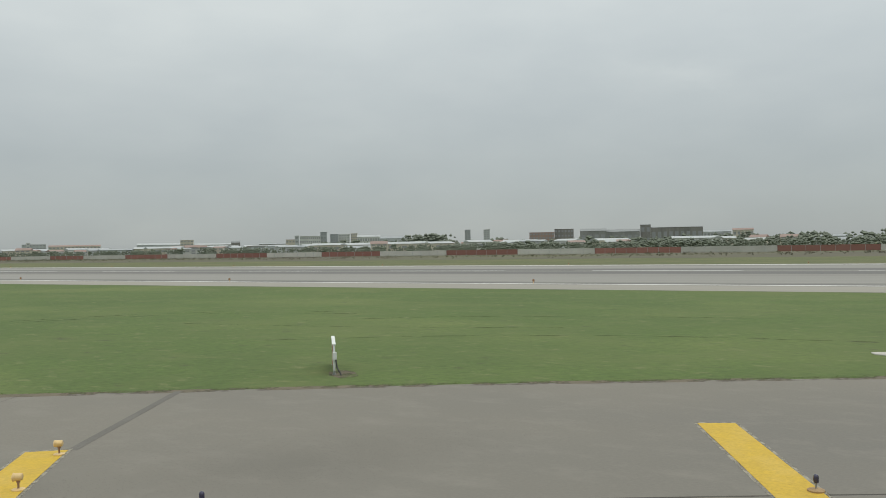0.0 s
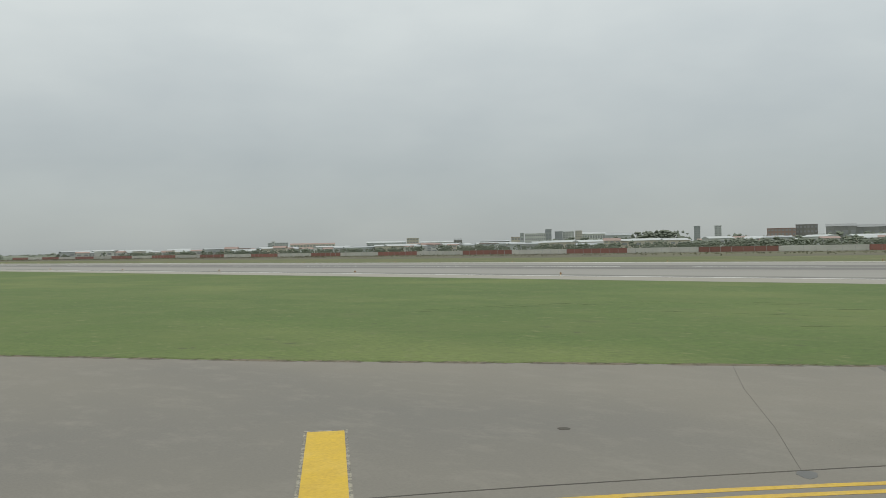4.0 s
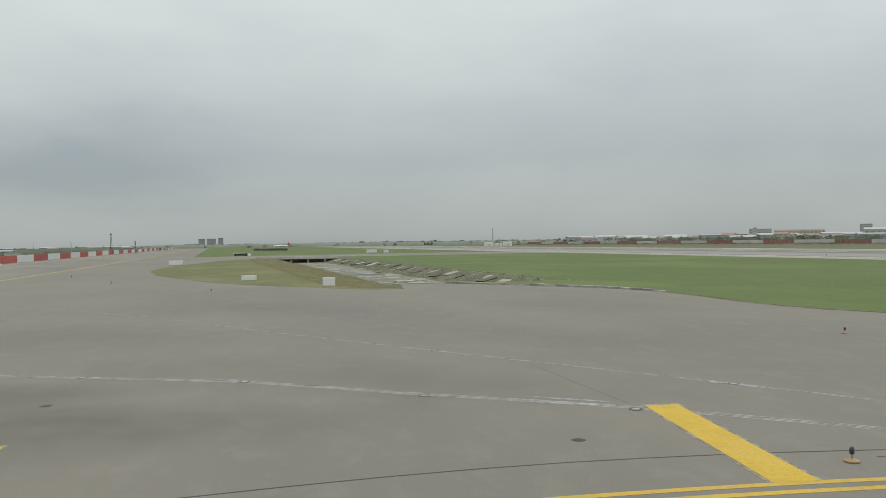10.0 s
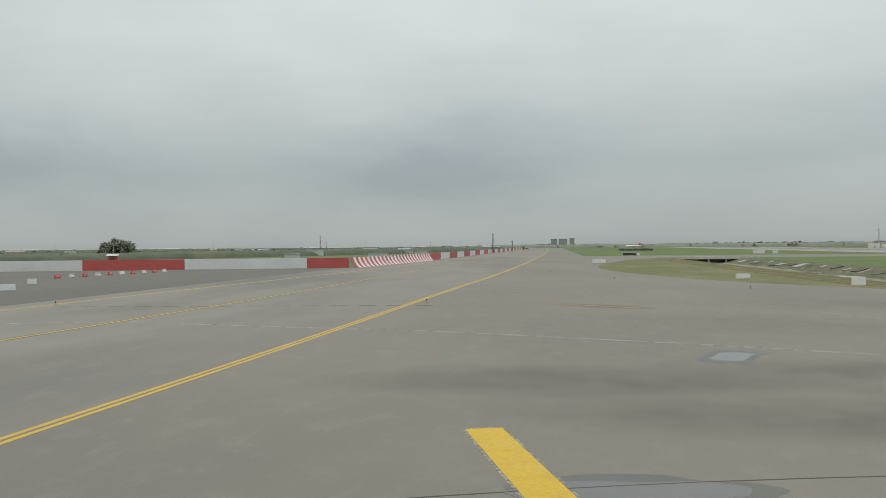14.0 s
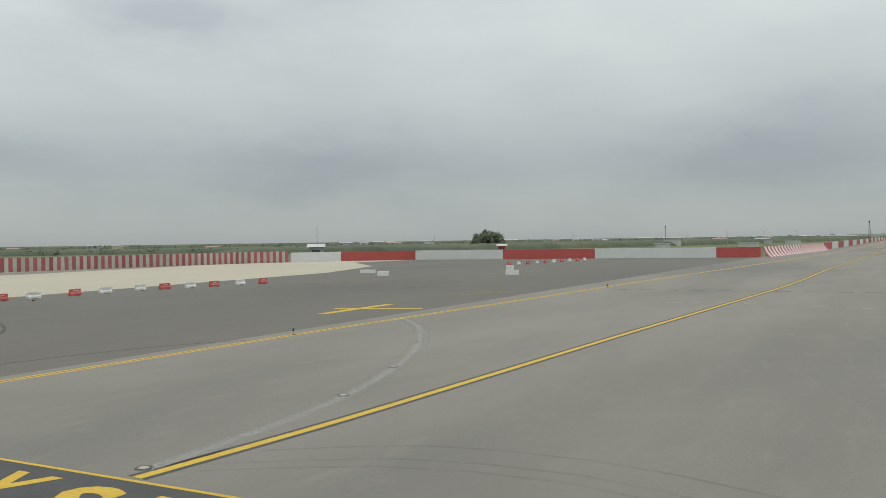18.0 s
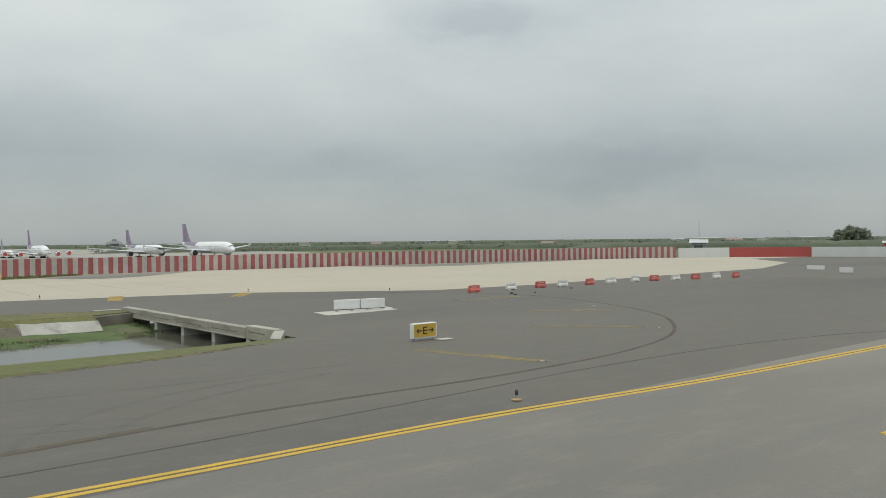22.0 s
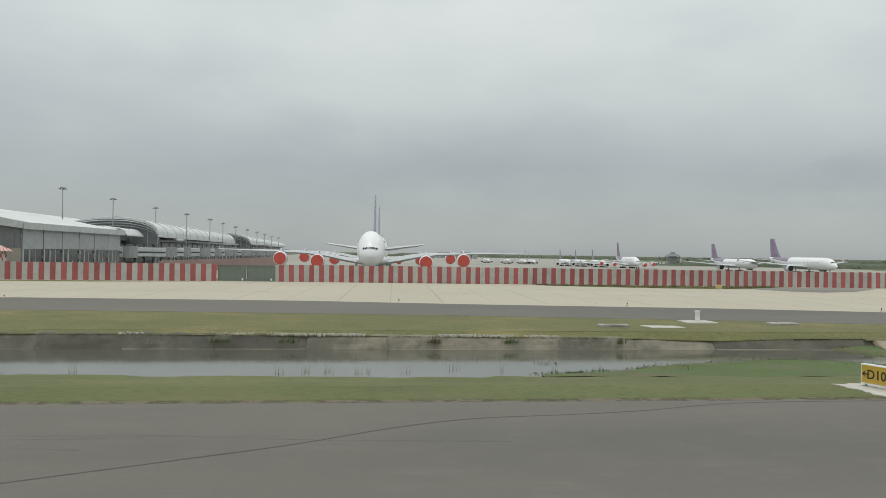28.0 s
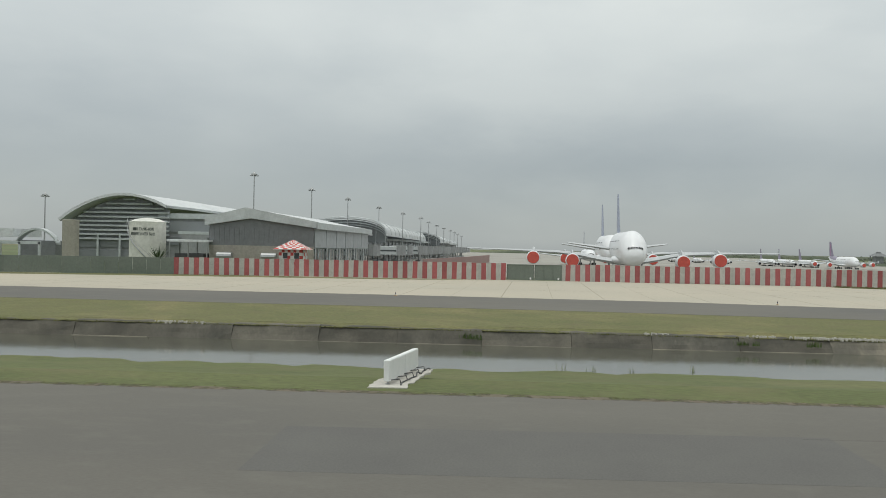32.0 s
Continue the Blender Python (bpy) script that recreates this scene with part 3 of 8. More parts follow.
for x, half, lab in ((159.6, 0.5, "white runway edge line"), (256.5, 1.1, "broad white edge line on the runway's far side")):
    marking("runway_line", [(x, -1400), (x, 2100)], half, white_paint, lab, curve=False)
dash = Shape()
for k in range(-28, 40):
    dash.ribbon([Vector((215.5, k * 50)), Vector((215.5, k * 50 + 30))], 0.5, 0.008)
tagged(part("runway_centre_line", dash, white_paint), "dashed white runway centre line", "marking", kind="structure")

# Pale concrete shoulders and rubber-dark strips of the runway.
shoulder_pale = mat("pale_runway_shoulder", (0.31, 0.292, 0.25), (0.26, 0.247, 0.213), scale=0.05, rough=0.9, fine=4.0, stretch=(1, 0.1, 1), grain=0.2)
runway_light_grey = mat("pale_grey_runway_strip", (0.275, 0.266, 0.24), (0.24, 0.232, 0.21), scale=0.1, rough=0.9, fine=4.0, stretch=(1, 0.03, 1), grain=0.2)
runway_dark = mat("rubber_dark_runway_strip", (0.125, 0.122, 0.115), (0.165, 0.16, 0.15), scale=0.12, rough=0.9, fine=4.0, stretch=(1, 0.02, 1), grain=0.2)
for x0, x1, mtl, lab in ((146, 158, shoulder_pale, "pale concrete runway shoulder beside the grass"), (258, 262, shoulder_pale, "pale concrete runway shoulder on the far side"), (161.3, 163.0, runway_dark, "thin dark strip inside the runway's edge line"), (198, 211, runway_dark, "rubber-darkened strip along the runway"), (216.5, 227, runway_dark, "rubber-darkened strip beyond the centre line"), (230, 246, runway_light_grey, "paler strip between the wheel tracks and the far edge"), (166, 190, runway_light_grey, "paler strip on the runway's near side")):
    tagged(part("runway_strip", Shape().poly([(x0, -1500), (x1, -1500), (x1, 2200), (x0, 2200)], -0.1, 0.004), mtl), lab, "runway", kind="structure")

# Yellow side stripes and centre line.
TURN = [(70, 19), (66, 27.4), (56.4, 41.2), (48, 49.3), (38.9, 56.0), (28, 62), (16.4, 66.2), (2, 68.5), (-12, 68.3), (-26, 65.5), (-38, 60.5), (-50, 52)]
marking("taxiway_side_stripe", TURN, 0.13, yellow_paint, "double yellow taxiway side stripe round the bend", offsets=(-0.3, 0.3))
marking("taxiway_side_stripe", [(-46.9, 40), (-46.2, 54), (-45.8, 62), (-45.5, 70), (-45.0, 80), (-44.3, 96), (-43.5, 118), (-42.4, 148), (-40.2, 200), (-38, 280), (-36, 400), (-36, 1400)], 0.125, yellow_paint, "double yellow side stripe along the eastern taxiway edge", offsets=(-0.21, 0.21))
marking("taxiway_side_stripe", [(-85.2, -400), (-85.2, 0), (-85.05, 12), (-84.75, 16), (-84.5, 23), (-84.2, 34), (-83.2, 46), (-82.7, 60), (-82.4, 76), (-81, 105), (-79, 150), (-76, 200), (-71, 300), (-68, 420), (-66, 1400)], 0.11, yellow_paint, "double yellow side stripe along the western taxiway edge", offsets=(-0.18, 0.18))
marking("ochre_strip", [(-85.2, -400), (-85.2, 0), (-85.05, 12), (-84.75, 16), (-84.5, 23), (-84.2, 34), (-83.2, 46), (-82.7, 60), (-82.4, 76), (-81, 105), (-79, 150)], 0.15, ochre_stain, "ochre stain between the yellow stripes", z=0.006)
CENTRE = [(-65.95, 48.9), (-65.4, 55), (-64.9, 65), (-64.2, 81), (-62.8, 108), (-61.7, 130), (-61, 187), (-58, 300), (-56, 600), (-56, 1300)]
marking("taxiway_centre_border", CENTRE, 0.36, black_paint, "black border of the taxiway centre line", z=0.005)
marking("taxiway_centre_line", CENTRE, 0.17, bold_yellow, "single yellow taxiway centre line", z=0.010)
faint_crack = mat("faint_asphalt_crack", (0.135, 0.124, 0.105), (0.11, 0.10, 0.085), scale=0.5, rough=0.9)
marking("shoulder_joint", [(70, 22.5), (67.6, 27.2), (65.8, 30.6), (63.8, 34.2), (60.95, 38.65), (59.1, 41.0), (55.35, 45.0), (52.55, 47.4), (44, 54.2), (35, 60), (28, 64), (20.9, 67.3), (12.5, 70), (4.3, 71.4), (-7.4, 71.2), (-16, 70), (-25.5, 68.2), (-36, 64.9), (-46, 60)], 0.032, sealant, "dark sealed joint along the bend", z=0.006)
marking("slab_joint", [(68.5, 56.1), (62.9, 53.2), (57.0, 49.75), (52.5, 47.35)], 0.008, faint_crack, "dark crack across the taxiway", z=0.006, curve=False)
trench_fill = mat("trench_asphalt", (0.150, 0.140, 0.122), (0.125, 0.118, 0.103), scale=0.6, rough=0.92, fine=9.0)
marking("trench_patch", [(72.0, 50.85), (63.5, 46.3)], 0.16, trench_fill, "dark asphalt patch over a cable trench", z=0.006, curve=False)
marking("slab_joint", [(-87.2, -300), (-87.3, -20), (-87.7, 4), (-87.85, 9), (-87.6, 14), (-87.1, 19), (-87.1, 24), (-87.6, 34), (-88.4, 46), (-87.8, 59), (-85.5, 68), (-82, 73)], 0.045, sealant, "dark sealed joint beside the side stripe", z=0.006)
marking("stained_joint", [(-87.9, -300), (-87.9, -30), (-88.15, 2), (-88.4, 9), (-88.8, 14), (-89.2, 20), (-89.9, 29), (-89.7, 41), (-90.9, 51), (-93.2, 57.7), (-96.8, 63.2), (-101, 67.8), (-108, 72.2), (-114, 74.8), (-121, 76.7), (-128.5, 76.2), (-133, 73.5), (-138.3, 70)], 0.12, brown_joint, "brown stained joint curving towards the crossing", z=0.006)
marking("ochre_strip", [(-88.0, -60), (-88.0, -30), (-88.3, 2), (-88.58, 9), (-88.98, 14), (-89.38, 20), (-89.9, 26)], 0.2, earth_stain, "earthy stain along the brown joint", z=0.0055)
marking("white_guide_line", [(-73.8, 105.6), (-66, 107.6), (-60.5, 108.4)], 0.12, worn_white, "short faint white line across the taxiway", z=0.007)
marking("white_guide_line", [(-57, 107), (-46, 104.3), (-38, 102.6), (-26.3, 98.2), (-16.7, 94.0), (-9.9, 90.6), (-3.2, 87.0), (3.2, 81.8), (9.4, 77.0), (15.1, 71.4), (19.9, 66.4), (25, 60)], 0.045, worn_white, "worn scratched white guide line across the bend", z=0.007, offsets=(-0.19, -0.02, 0.17))
marking("white_guide_line", [(-28, 144), (-18.4, 133.7), (-10, 122.5), (-1.1, 106.8), (6.7, 93.7), (15.1, 79.9), (19.8, 71.8), (21.9, 67.6), (24.8, 63.6)], 0.032, worn_white, "faint scratched white guide line across the bend", z=0.0072, offsets=(-0.1, 0.07))
marking("white_guide_line", [(-66.3, 49.5), (-66.7, 54.3), (-67.6, 59.6), (-69.9, 66.9), (-73.5, 74.9), (-78.9, 83.2), (-82.6, 87.0)], 0.2, ghost_white, "worn white curved guide line beside the centre line", z=0.0065)
marking("white_guide_line", [(-66.3, 49.5), (-66.7, 54.3), (-67.6, 59.6), (-69.9, 66.9), (-73.5, 74.9), (-78.9, 83.2), (-82.6, 87.0)], 0.55, veil_white, "powdery rubbed white paint beside the guide line", z=0.005)
fresh_white = mat("fresh_white_paint", (0.46, 0.47, 0.475), (0.38, 0.39, 0.395), scale=0.8, rough=0.8, fine=6.0, worn=(2.0, 0.28, 0.6), hold=0.85)
for pts, half in (([(17.36, 69.5), (19.0, 67.95)], 0.2), ([(22.7, 66.7), (23.4, 65.6), (24.6, 63.75)], 0.2), ([(6.5, 79.15), (8.85, 77.55)], 0.14), ([(14.6, 80.7), (15.1, 79.85), (15.6, 79.0)], 0.22), ([(6.8, 80.0), (9.0, 78.2)], 0.1), ([(6.4, 94.3), (7.1, 93.1)], 0.2), ([(-4.4, 88.2), (-2.8, 87.1)], 0.09), ([(-10.4, 91.0), (-9.2, 90.3)], 0.12)):
    marking("white_guide_line", pts, half, fresh_white, "brighter repainted piece of the white guide line", z=0.0082, curve=False)
tagged(part("white_patch", Shape().poly([(27.46, 63.1), (30.3, 61.76), (29.99, 61.31), (27.13, 62.69)], 0.0, 0.0079), fresh_white), "pale painted-out patch beside the yellow stripe", "patch", kind="structure")
for pts in ([(9.45, 77.7), (9.5, 82.0), (9.6, 87.3)], [(27.5, 72.8), (25.0, 70.3), (22.4, 67.5)], [(28.6, 72.7), (26.2, 69.6), (23.5, 66.2)], [(3.2, 81.8), (3.5, 83.2), (3.9, 85.0)]):
    marking("saw_cut", pts, 0.006, faint_crack, "hair-thin saw cut leading to a light", z=0.0065)
marking("shoulder_joint", [(12.06, 69.41), (12.8, 69.2), (14.9, 69.15), (18.0, 68.3)], 0.03, sealant, "short sealed crack beside the joint", z=0.0066)
for k in range(14):
    x = -78 + 2.75 * k
    marking("dashed_mark", [(x, 123.8 + 0.065 * (x + 76)), (x + 1.7, 123.8 + 0.065 * (x + 77.7))], 0.22, black_paint, "short dark dash across the taxiway", z=0.006, curve=False)
soil_edge = mat("bare_soil_fringe", (0.16, 0.13, 0.09), (0.12, 0.105, 0.07), scale=0.6, rough=0.95, fine=5.0, worn=(0.5, 0.42, 0.56))
edge_pts = [(p.x, p.y) for p in EDGE]
marking("soil_fringe", edge_pts, 0.35, soil_edge, "bare soil fringe between grass and asphalt", z=0.004, curve=False)
marking("soil_fringe", [(-104.3, -300), (-104.3, 8), (-103.9, 16), (-103.8, 26), (-104.4, 31), (-105.1, 34), (-106.6, 38.6)], 0.3, soil_edge, "bare soil fringe between grass and asphalt", z=0.004, curve=False)
ruts = mat("muddy_grass_rut", (0.085, 0.09, 0.038), (0.07, 0.085, 0.03), scale=0.4, rough=0.95, fine=4.0, worn=(0.35, 0.46, 0.6), hold=0.45)
for pts in ([(84, 92), (96, 86), (104, 78), (107, 66)], [(86, 93), (98, 87), (106, 78), (109, 64)], [(100, 66), (106, 58), (110, 46), (112, 34)], [(95, 74), (97, 60), (101, 45)], [(88, 60), (94, 50), (98, 38), (99, 26)]):
    marking("grass_rut", pts, 0.13, ruts, "faint muddy wheel rut in the grass", z=-0.004)
marking("edge_joint", [(-89.5, -37), (-90.8, -33.2), (-92.2, -29.9), (-93.7, -27.1), (-95.6, -23.6), (-97.4, -20.4), (-99.2, -17.9), (-100.3, -16.0), (-101.0, -14.1), (-101.3, -11.9), (-102.0, -8.3), (-103.2, -4.8), (-103.8, 4)], 0.04, sealant, "thin dark crack running to the asphalt's edge", z=0.006, step=0.8)
patch_dark = mat("dark_repair_asphalt", (0.115, 0.112, 0.102), (0.10, 0.097, 0.09), scale=0.3, rough=0.9, fine=14.0)
tagged(part("repair_patch", Shape().poly([(-92.7, -52), (-93.1, -35.2), (-98.5, -35.1), (-97.9, -52)], 0.0, 0.003), patch_dark), "slightly darker repair patch in the asphalt", "patch", kind="structure")
tagged(part("asphalt_lens", Shape().poly([(-222.5, 50), (-205, 56), (-202, 60), (-206, 68), (-214, 76), (-222.6, 84)], 0.0, 0.005), centre_asphalt), "grey asphalt area before the hoarding", "patch", kind="structure")
tagged(part("asphalt_lens", Shape().poly([(-219, 118), (-204, 128), (-202, 136), (-205, 158), (-209, 186), (-212, 188), (-216, 160)], 0.0, 0.005), centre_asphalt), "grey asphalt area before the hoarding", "patch", kind="structure")
pale_joint = mat("concrete_slab_joint", (0.30, 0.27, 0.21), (0.26, 0.235, 0.185), scale=0.5, rough=0.95)
for y_ in range(-110, 60, 6):
    marking("concrete_joint", [(-171 + (y_ + 110) * 0.05, y_), (-218, y_ + 3)], 0.03 if y_ % 4 else 0.06, pale_joint, "thin joint in the pale concrete", z=0.003, curve=False)
for k, x in enumerate((-186, -202)):
    marking("concrete_joint", [(x, -115), (x - 2, 0), (x + 2, 60), (x + 8, 150)], 0.04, pale_joint, "thin joint in the pale concrete", z=0.003)
for k, (a, b) in enumerate((((74.4, 30.3), (66.6, 26.9)), ((63.1, 46.85), (56.9, 41.9)), ((48.0, 60.3), (42.9, 54.1)), ((30.2, 71.4), (27.0, 63.6)), ((10.35, 77.15), (8.75, 68.7)), ((-10.8, 78.0), (-10.4, 69.6)), ((-31.34, 73.44), (-29.0, 65.7)))):
    b = (b[0] + (b[0] - a[0]) * 0.06, b[1] + (b[1] - a[1]) * 0.06)
    marking("shoulder_bar_edge", [(a[0] + (a[0] - b[0]) * 0.02, a[1] + (a[1] - b[1]) * 0.02), b], 0.68, flaking, "pale flaking paint round a yellow bar", z=0.0075, curve=False)
    marking("shoulder_bar", [a, b], 0.58, bold_yellow, "broad yellow bar painted across the taxiway shoulder", z=0.012, curve=False)


# ---- lettering ----
def lettering(text, height, bold=0.0, spacing=1.0):
    """Flat letters as a Shape-like mesh source: vertices and faces in the xy plane, centred, of the given capital height."""
    cu = bpy.data.curves.new("letters", "FONT")
    cu.body, cu.align_x, cu.align_y, cu.offset, cu.resolution_u = text, "CENTER", "CENTER", bold, 3
    cu.space_character = spacing
    ob = new("letters", cu)
    bpy.context.view_layer.update()
    me = bpy.data.meshes.new_from_object(ob.evaluated_get(bpy.context.evaluated_depsgraph_get()))
    v = [tuple(p.co) for p in me.vertices]
    f = [tuple(p.vertices) for p in me.polygons]
    bpy.data.objects.remove(ob)
    bpy.data.meshes.remove(me)
    bpy.data.curves.remove(cu)
    y0, y1 = min(p[1] for p in v), max(p[1] for p in v)
    x0, x1 = min(p[0] for p in v), max(p[0] for p in v)
    k = height / (y1 - y0)
    return [((p[0] - (x0 + x1) / 2) * k, (p[1] - (y0 + y1) / 2) * k, 0.0) for p in v], f, (x1 - x0) * k


def letters_on(text, height, m, width=None, bold=0.0, spacing=1.0):
    """A shape of letters laid by the pose m (x to the right, y up the letters), stretched to a width if given."""
    v, f, w = lettering(text, height, bold, spacing)
    k = (width / w) if width else 1.0
    return Shape().add([m @ Vector((x * k, y, 0)) for x, y, _ in v], f)


# ---- painted board on the taxiway ----
board = Shape().poly([(-74.75, 41.35), (-57.0, 41.6), (-57.0, 49.05), (-74.6, 48.3)], 0.0, 0.006)
marking_board = tagged(part("painted_notice", board, black_paint), "black painted taxiway notice with yellow lettering and border", "marking", kind="structure")
rim = [(-74.75, 41.35), (-57.0, 41.6), (-57.0, 49.05), (-74.6, 48.3), (-74.75, 41.35)]
edge_line = Shape()
for a, b in zip(rim, rim[1:]):
    edge_line.ribbon([Vector(a), Vector(b)], 0.065, 0.012)
part("border", edge_line, bold_yellow, marking_board, "thin yellow painted border")
STROKES = {"M": [(0, 0), (0, 1), (0.3, 1), (0.5, 0.42), (0.7, 1), (1, 1), (1, 0), (0.79, 0), (0.79, 0.68), (0.58, 0.06), (0.42, 0.06), (0.21, 0.68), (0.21, 0)], "N": [(0, 0), (0, 1), (0.27, 1), (0.75, 0.34), (0.75, 1), (1, 1), (1, 0), (0.73, 0), (0.25, 0.66), (0.25, 0)]}
for text, x, y, w, h in (("M", -73.25, 46.42, 1.75, 2.75), ("A", -70.65, 46.58, 2.0, 2.75), ("X", -68.3, 46.72, 1.75, 2.6), ("S", -65.75, 46.8, 1.6, 2.55), ("P", -63.35, 46.9, 1.7, 2.55), ("A", -60.9, 47.0, 2.0, 2.6), ("N", -58.5, 47.1, 1.7, 2.6), ("3", -68.3, 43.3, 1.4, 2.5), ("6", -66.1, 43.5, 1.5, 2.5), ("M", -63.2, 43.55, 1.8, 2.5)):
    on = pose(x, y, 0.012, 0, 0, 2.2)
    if text in STROKES:
        glyph = STROKES[text]
        shape = Shape().add([on @ Vector(((px - 0.5) * w, (py - 0.5) * h, 0)) for px, py in glyph], [tuple(range(len(glyph)))[::-1]])
    else:
        shape = letters_on(text, h, on, width=w, bold=0.03)
    part("letter", shape, bold_yellow, marking_board)

# Crosses and faded bars on the western shoulder.
for a, b, mtl in (((-89.8, 87.0), (-90.0, 97.2), bold_yellow), ((-91.9, 91.5), (-84.9, 94.3), bold_yellow), ((-90.4, 109.7), (-84.2, 115.2), worn_yellow), ((-89.5, 111.5), (-88.7, 118.3), worn_yellow), ((-98.6, 42.9), (-90.8, 44.8), worn_yellow), ((-102.5, 55.6), (-97.0, 60.4), worn_yellow), ((-123.6, 67.0), (-122.8, 75.0), worn_yellow), ((-110.6, 63.4), (-106, 70.0), worn_yellow), ((-121, 124), (-113, 134), worn_yellow), ((-104, 121), (-99, 128), worn_yellow)):
    marking("painted_cross_bar" if mtl is bold_yellow else "faded_bar", [a, b], 0.42, mtl, "yellow bar of a closed-taxiway cross" if mtl is bold_yellow else "faded yellow bar on the asphalt", z=0.01 if b[0] > -84.95 else 0.013, curve=False)

ochre = mat("ochre_bar_paint", (0.42, 0.29, 0.07), (0.34, 0.24, 0.065), scale=0.6, rough=0.85, fine=6.0, worn=(1.4, 0.1, 0.5), hold=0.85)
for a, b in (((-155.2, 46.5), (-148.4, 44.1)), ((-149.8, 58.9), (-144.8, 55.3))):
    marking("shoulder_bar", [a, b], 0.72, ochre, "ochre bar painted at the concrete's edge", z=0.01, curve=False)
rust_wash = mat("ochre_washed_asphalt", (0.24, 0.185, 0.115), (0.20, 0.16, 0.105), scale=0.3, rough=0.9, fine=10.0, worn=(0.3, 0.3, 0.7), fade=True, hold=0.5)
ob = new("paint_wash", Shape().add([(math.cos(k * math.tau / 32), math.sin(k * math.tau / 32), 0) for k in range(32)], [tuple(range(32))]).mesh("paint_wash", rust_wash))
ob.matrix_basis = pose(-24.6, 125.2, 0.0045, 0, 0, -36) @ Matrix.Diagonal((7.0, 2.6, 1, 1))
tagged(ob, "brownish wash of old paint on the asphalt", "stain", kind="structure")
marking("faded_bar", [(-29.0, 128.4), (-26.25, 126.4), (-23.8, 124.7), (-21.4, 123.0)], 0.32, ochre, "faded yellow bar on the asphalt", z=0.008, curve=False)

# Rain water on the asphalt.
rnd = random.Random(7)


def pool(x, y, rx, ry, turn, label, material=wet_film, z=0.004, wob=0.22, n=40):
    ph = [rnd.uniform(0, 6.28) for _ in range(4)]
    pts = []
    for k in range(n):
        a = k * math.tau / n
        r = 1 + wob * (0.5 * math.sin(2 * a + ph[0]) + 0.3 * math.sin(3 * a + ph[1]) + 0.25 * math.sin(5 * a + ph[2]) + 0.15 * math.sin(9 * a + ph[3]))
        px, py = rx * r * math.cos(a), ry * r * math.sin(a)
        c, s = math.cos(radians(turn)), math.sin(radians(turn))
        pts.append((x + px * c - py * s, y + px * s + py * c))
    return tagged(part("puddle", Shape().poly(pts, z - 0.003, z), material), label, "puddle", kind="structure")


damp = mat("damp_asphalt", (0.12, 0.117, 0.107), (0.10, 0.098, 0.09), scale=0.25, rough=0.55, fine=12.0)
stain = mat("soft_damp_stain", (0.085, 0.083, 0.076), (0.10, 0.097, 0.088), scale=0.3, rough=0.7, fine=12.0, worn=(0.14, 0.25, 0.7), fade=True, hold=0.34)
rim_wet = mat("wet_dark_rim", (0.075, 0.074, 0.068), (0.09, 0.088, 0.08), scale=0.6, rough=0.45)
LENS = [(-21.82, 89.59), (-21.58, 90.43), (-21.14, 91.28), (-20.77, 92.39), (-20.03, 92.88), (-19.32, 92.77), (-18.68, 91.88), (-19.24, 91.0), (-19.63, 89.97), (-20.04, 89.16), (-20.66, 88.92), (-21.32, 89.18)]
lens_line = [(p.x, p.y) for p in smooth_line(LENS + LENS[:1], 0.25)][:-1]
for k_, z_, mtl, lab in ((0.86, 0.009, wet_film, "shallow rain puddle on the asphalt"), (1.06, 0.005, rim_wet, "dark wet rim round a rain puddle"), (1.35, 0.0042, damp, "damp asphalt round a rain puddle")):
    tagged(part("puddle", Shape().poly([(-20.25 + (x - -20.25) * k_, 90.7 + (y - 90.7) * k_) for x, y in lens_line], z_ - 0.003, z_), mtl), lab, "puddle", kind="structure")
pool(-27.5, 67.2, 2.6, 0.95, 10, "rain puddle at the shoulder joint", z=0.0055)
pool(-27.2, 67.3, 3.2, 1.3, 10, "damp rim of a rain puddle", damp, z=0.0045)
pool(59.74, 38.77, 0.3, 0.22, 20, "small damp spot on the asphalt", damp, z=0.0048)
pool(52.3, 47.15, 0.34, 0.26, 40, "small damp spot where a crack meets the joint", rim_wet, z=0.0049)
faint_stain = mat("faint_damp_stain", (0.085, 0.083, 0.076), (0.10, 0.097, 0.088), scale=0.3, rough=0.8, fine=12.0, worn=(0.16, 0.2, 0.75), fade=True, hold=0.11)
unit_disc = Shape().add([(math.cos(k * math.tau / 32), math.sin(k * math.tau / 32), 0) for k in range(32)], [tuple(range(32))])
disc_mesh, faint_mesh = unit_disc.mesh("stain", stain), unit_disc.mesh("stain", faint_stain)
for k, (x, y, rx, ry, turn) in enumerate(((-15.5, 86.8, 10, 4.5, -6), (-9.5, 80.5, 12, 5, -14), (-28, 83.2, 14, 5.5, 4), (-20, 76, 15, 4.5, 0), (-3, 90, 16, 7, -20), (6, 82, 12, 6, -30), (-14, 108, 20, 9, -20), (14, 98, 14, 8, -40), (-4, 128, 18, 12, -30), (26, 118, 14, 9, -50), (66, 39, 7, 4, -35), (58, 45, 5, 3, -35), (-55, 70, 8, 26, 0), (-72, 62, 6, 26, 0), (-97, 0, 5, 40, 0), (-112, 120, 16, 30, 0))):
    ob = new("asphalt_stain", disc_mesh if k < 4 else faint_mesh)
    ob.matrix_basis = pose(x, y, 0.0012 + 0.00006 * k, 0, 0, turn) @ Matrix.Diagonal((rx, ry, 1, 1))
    tagged(ob, "soft dark stain on the asphalt", "stain", kind="structure")

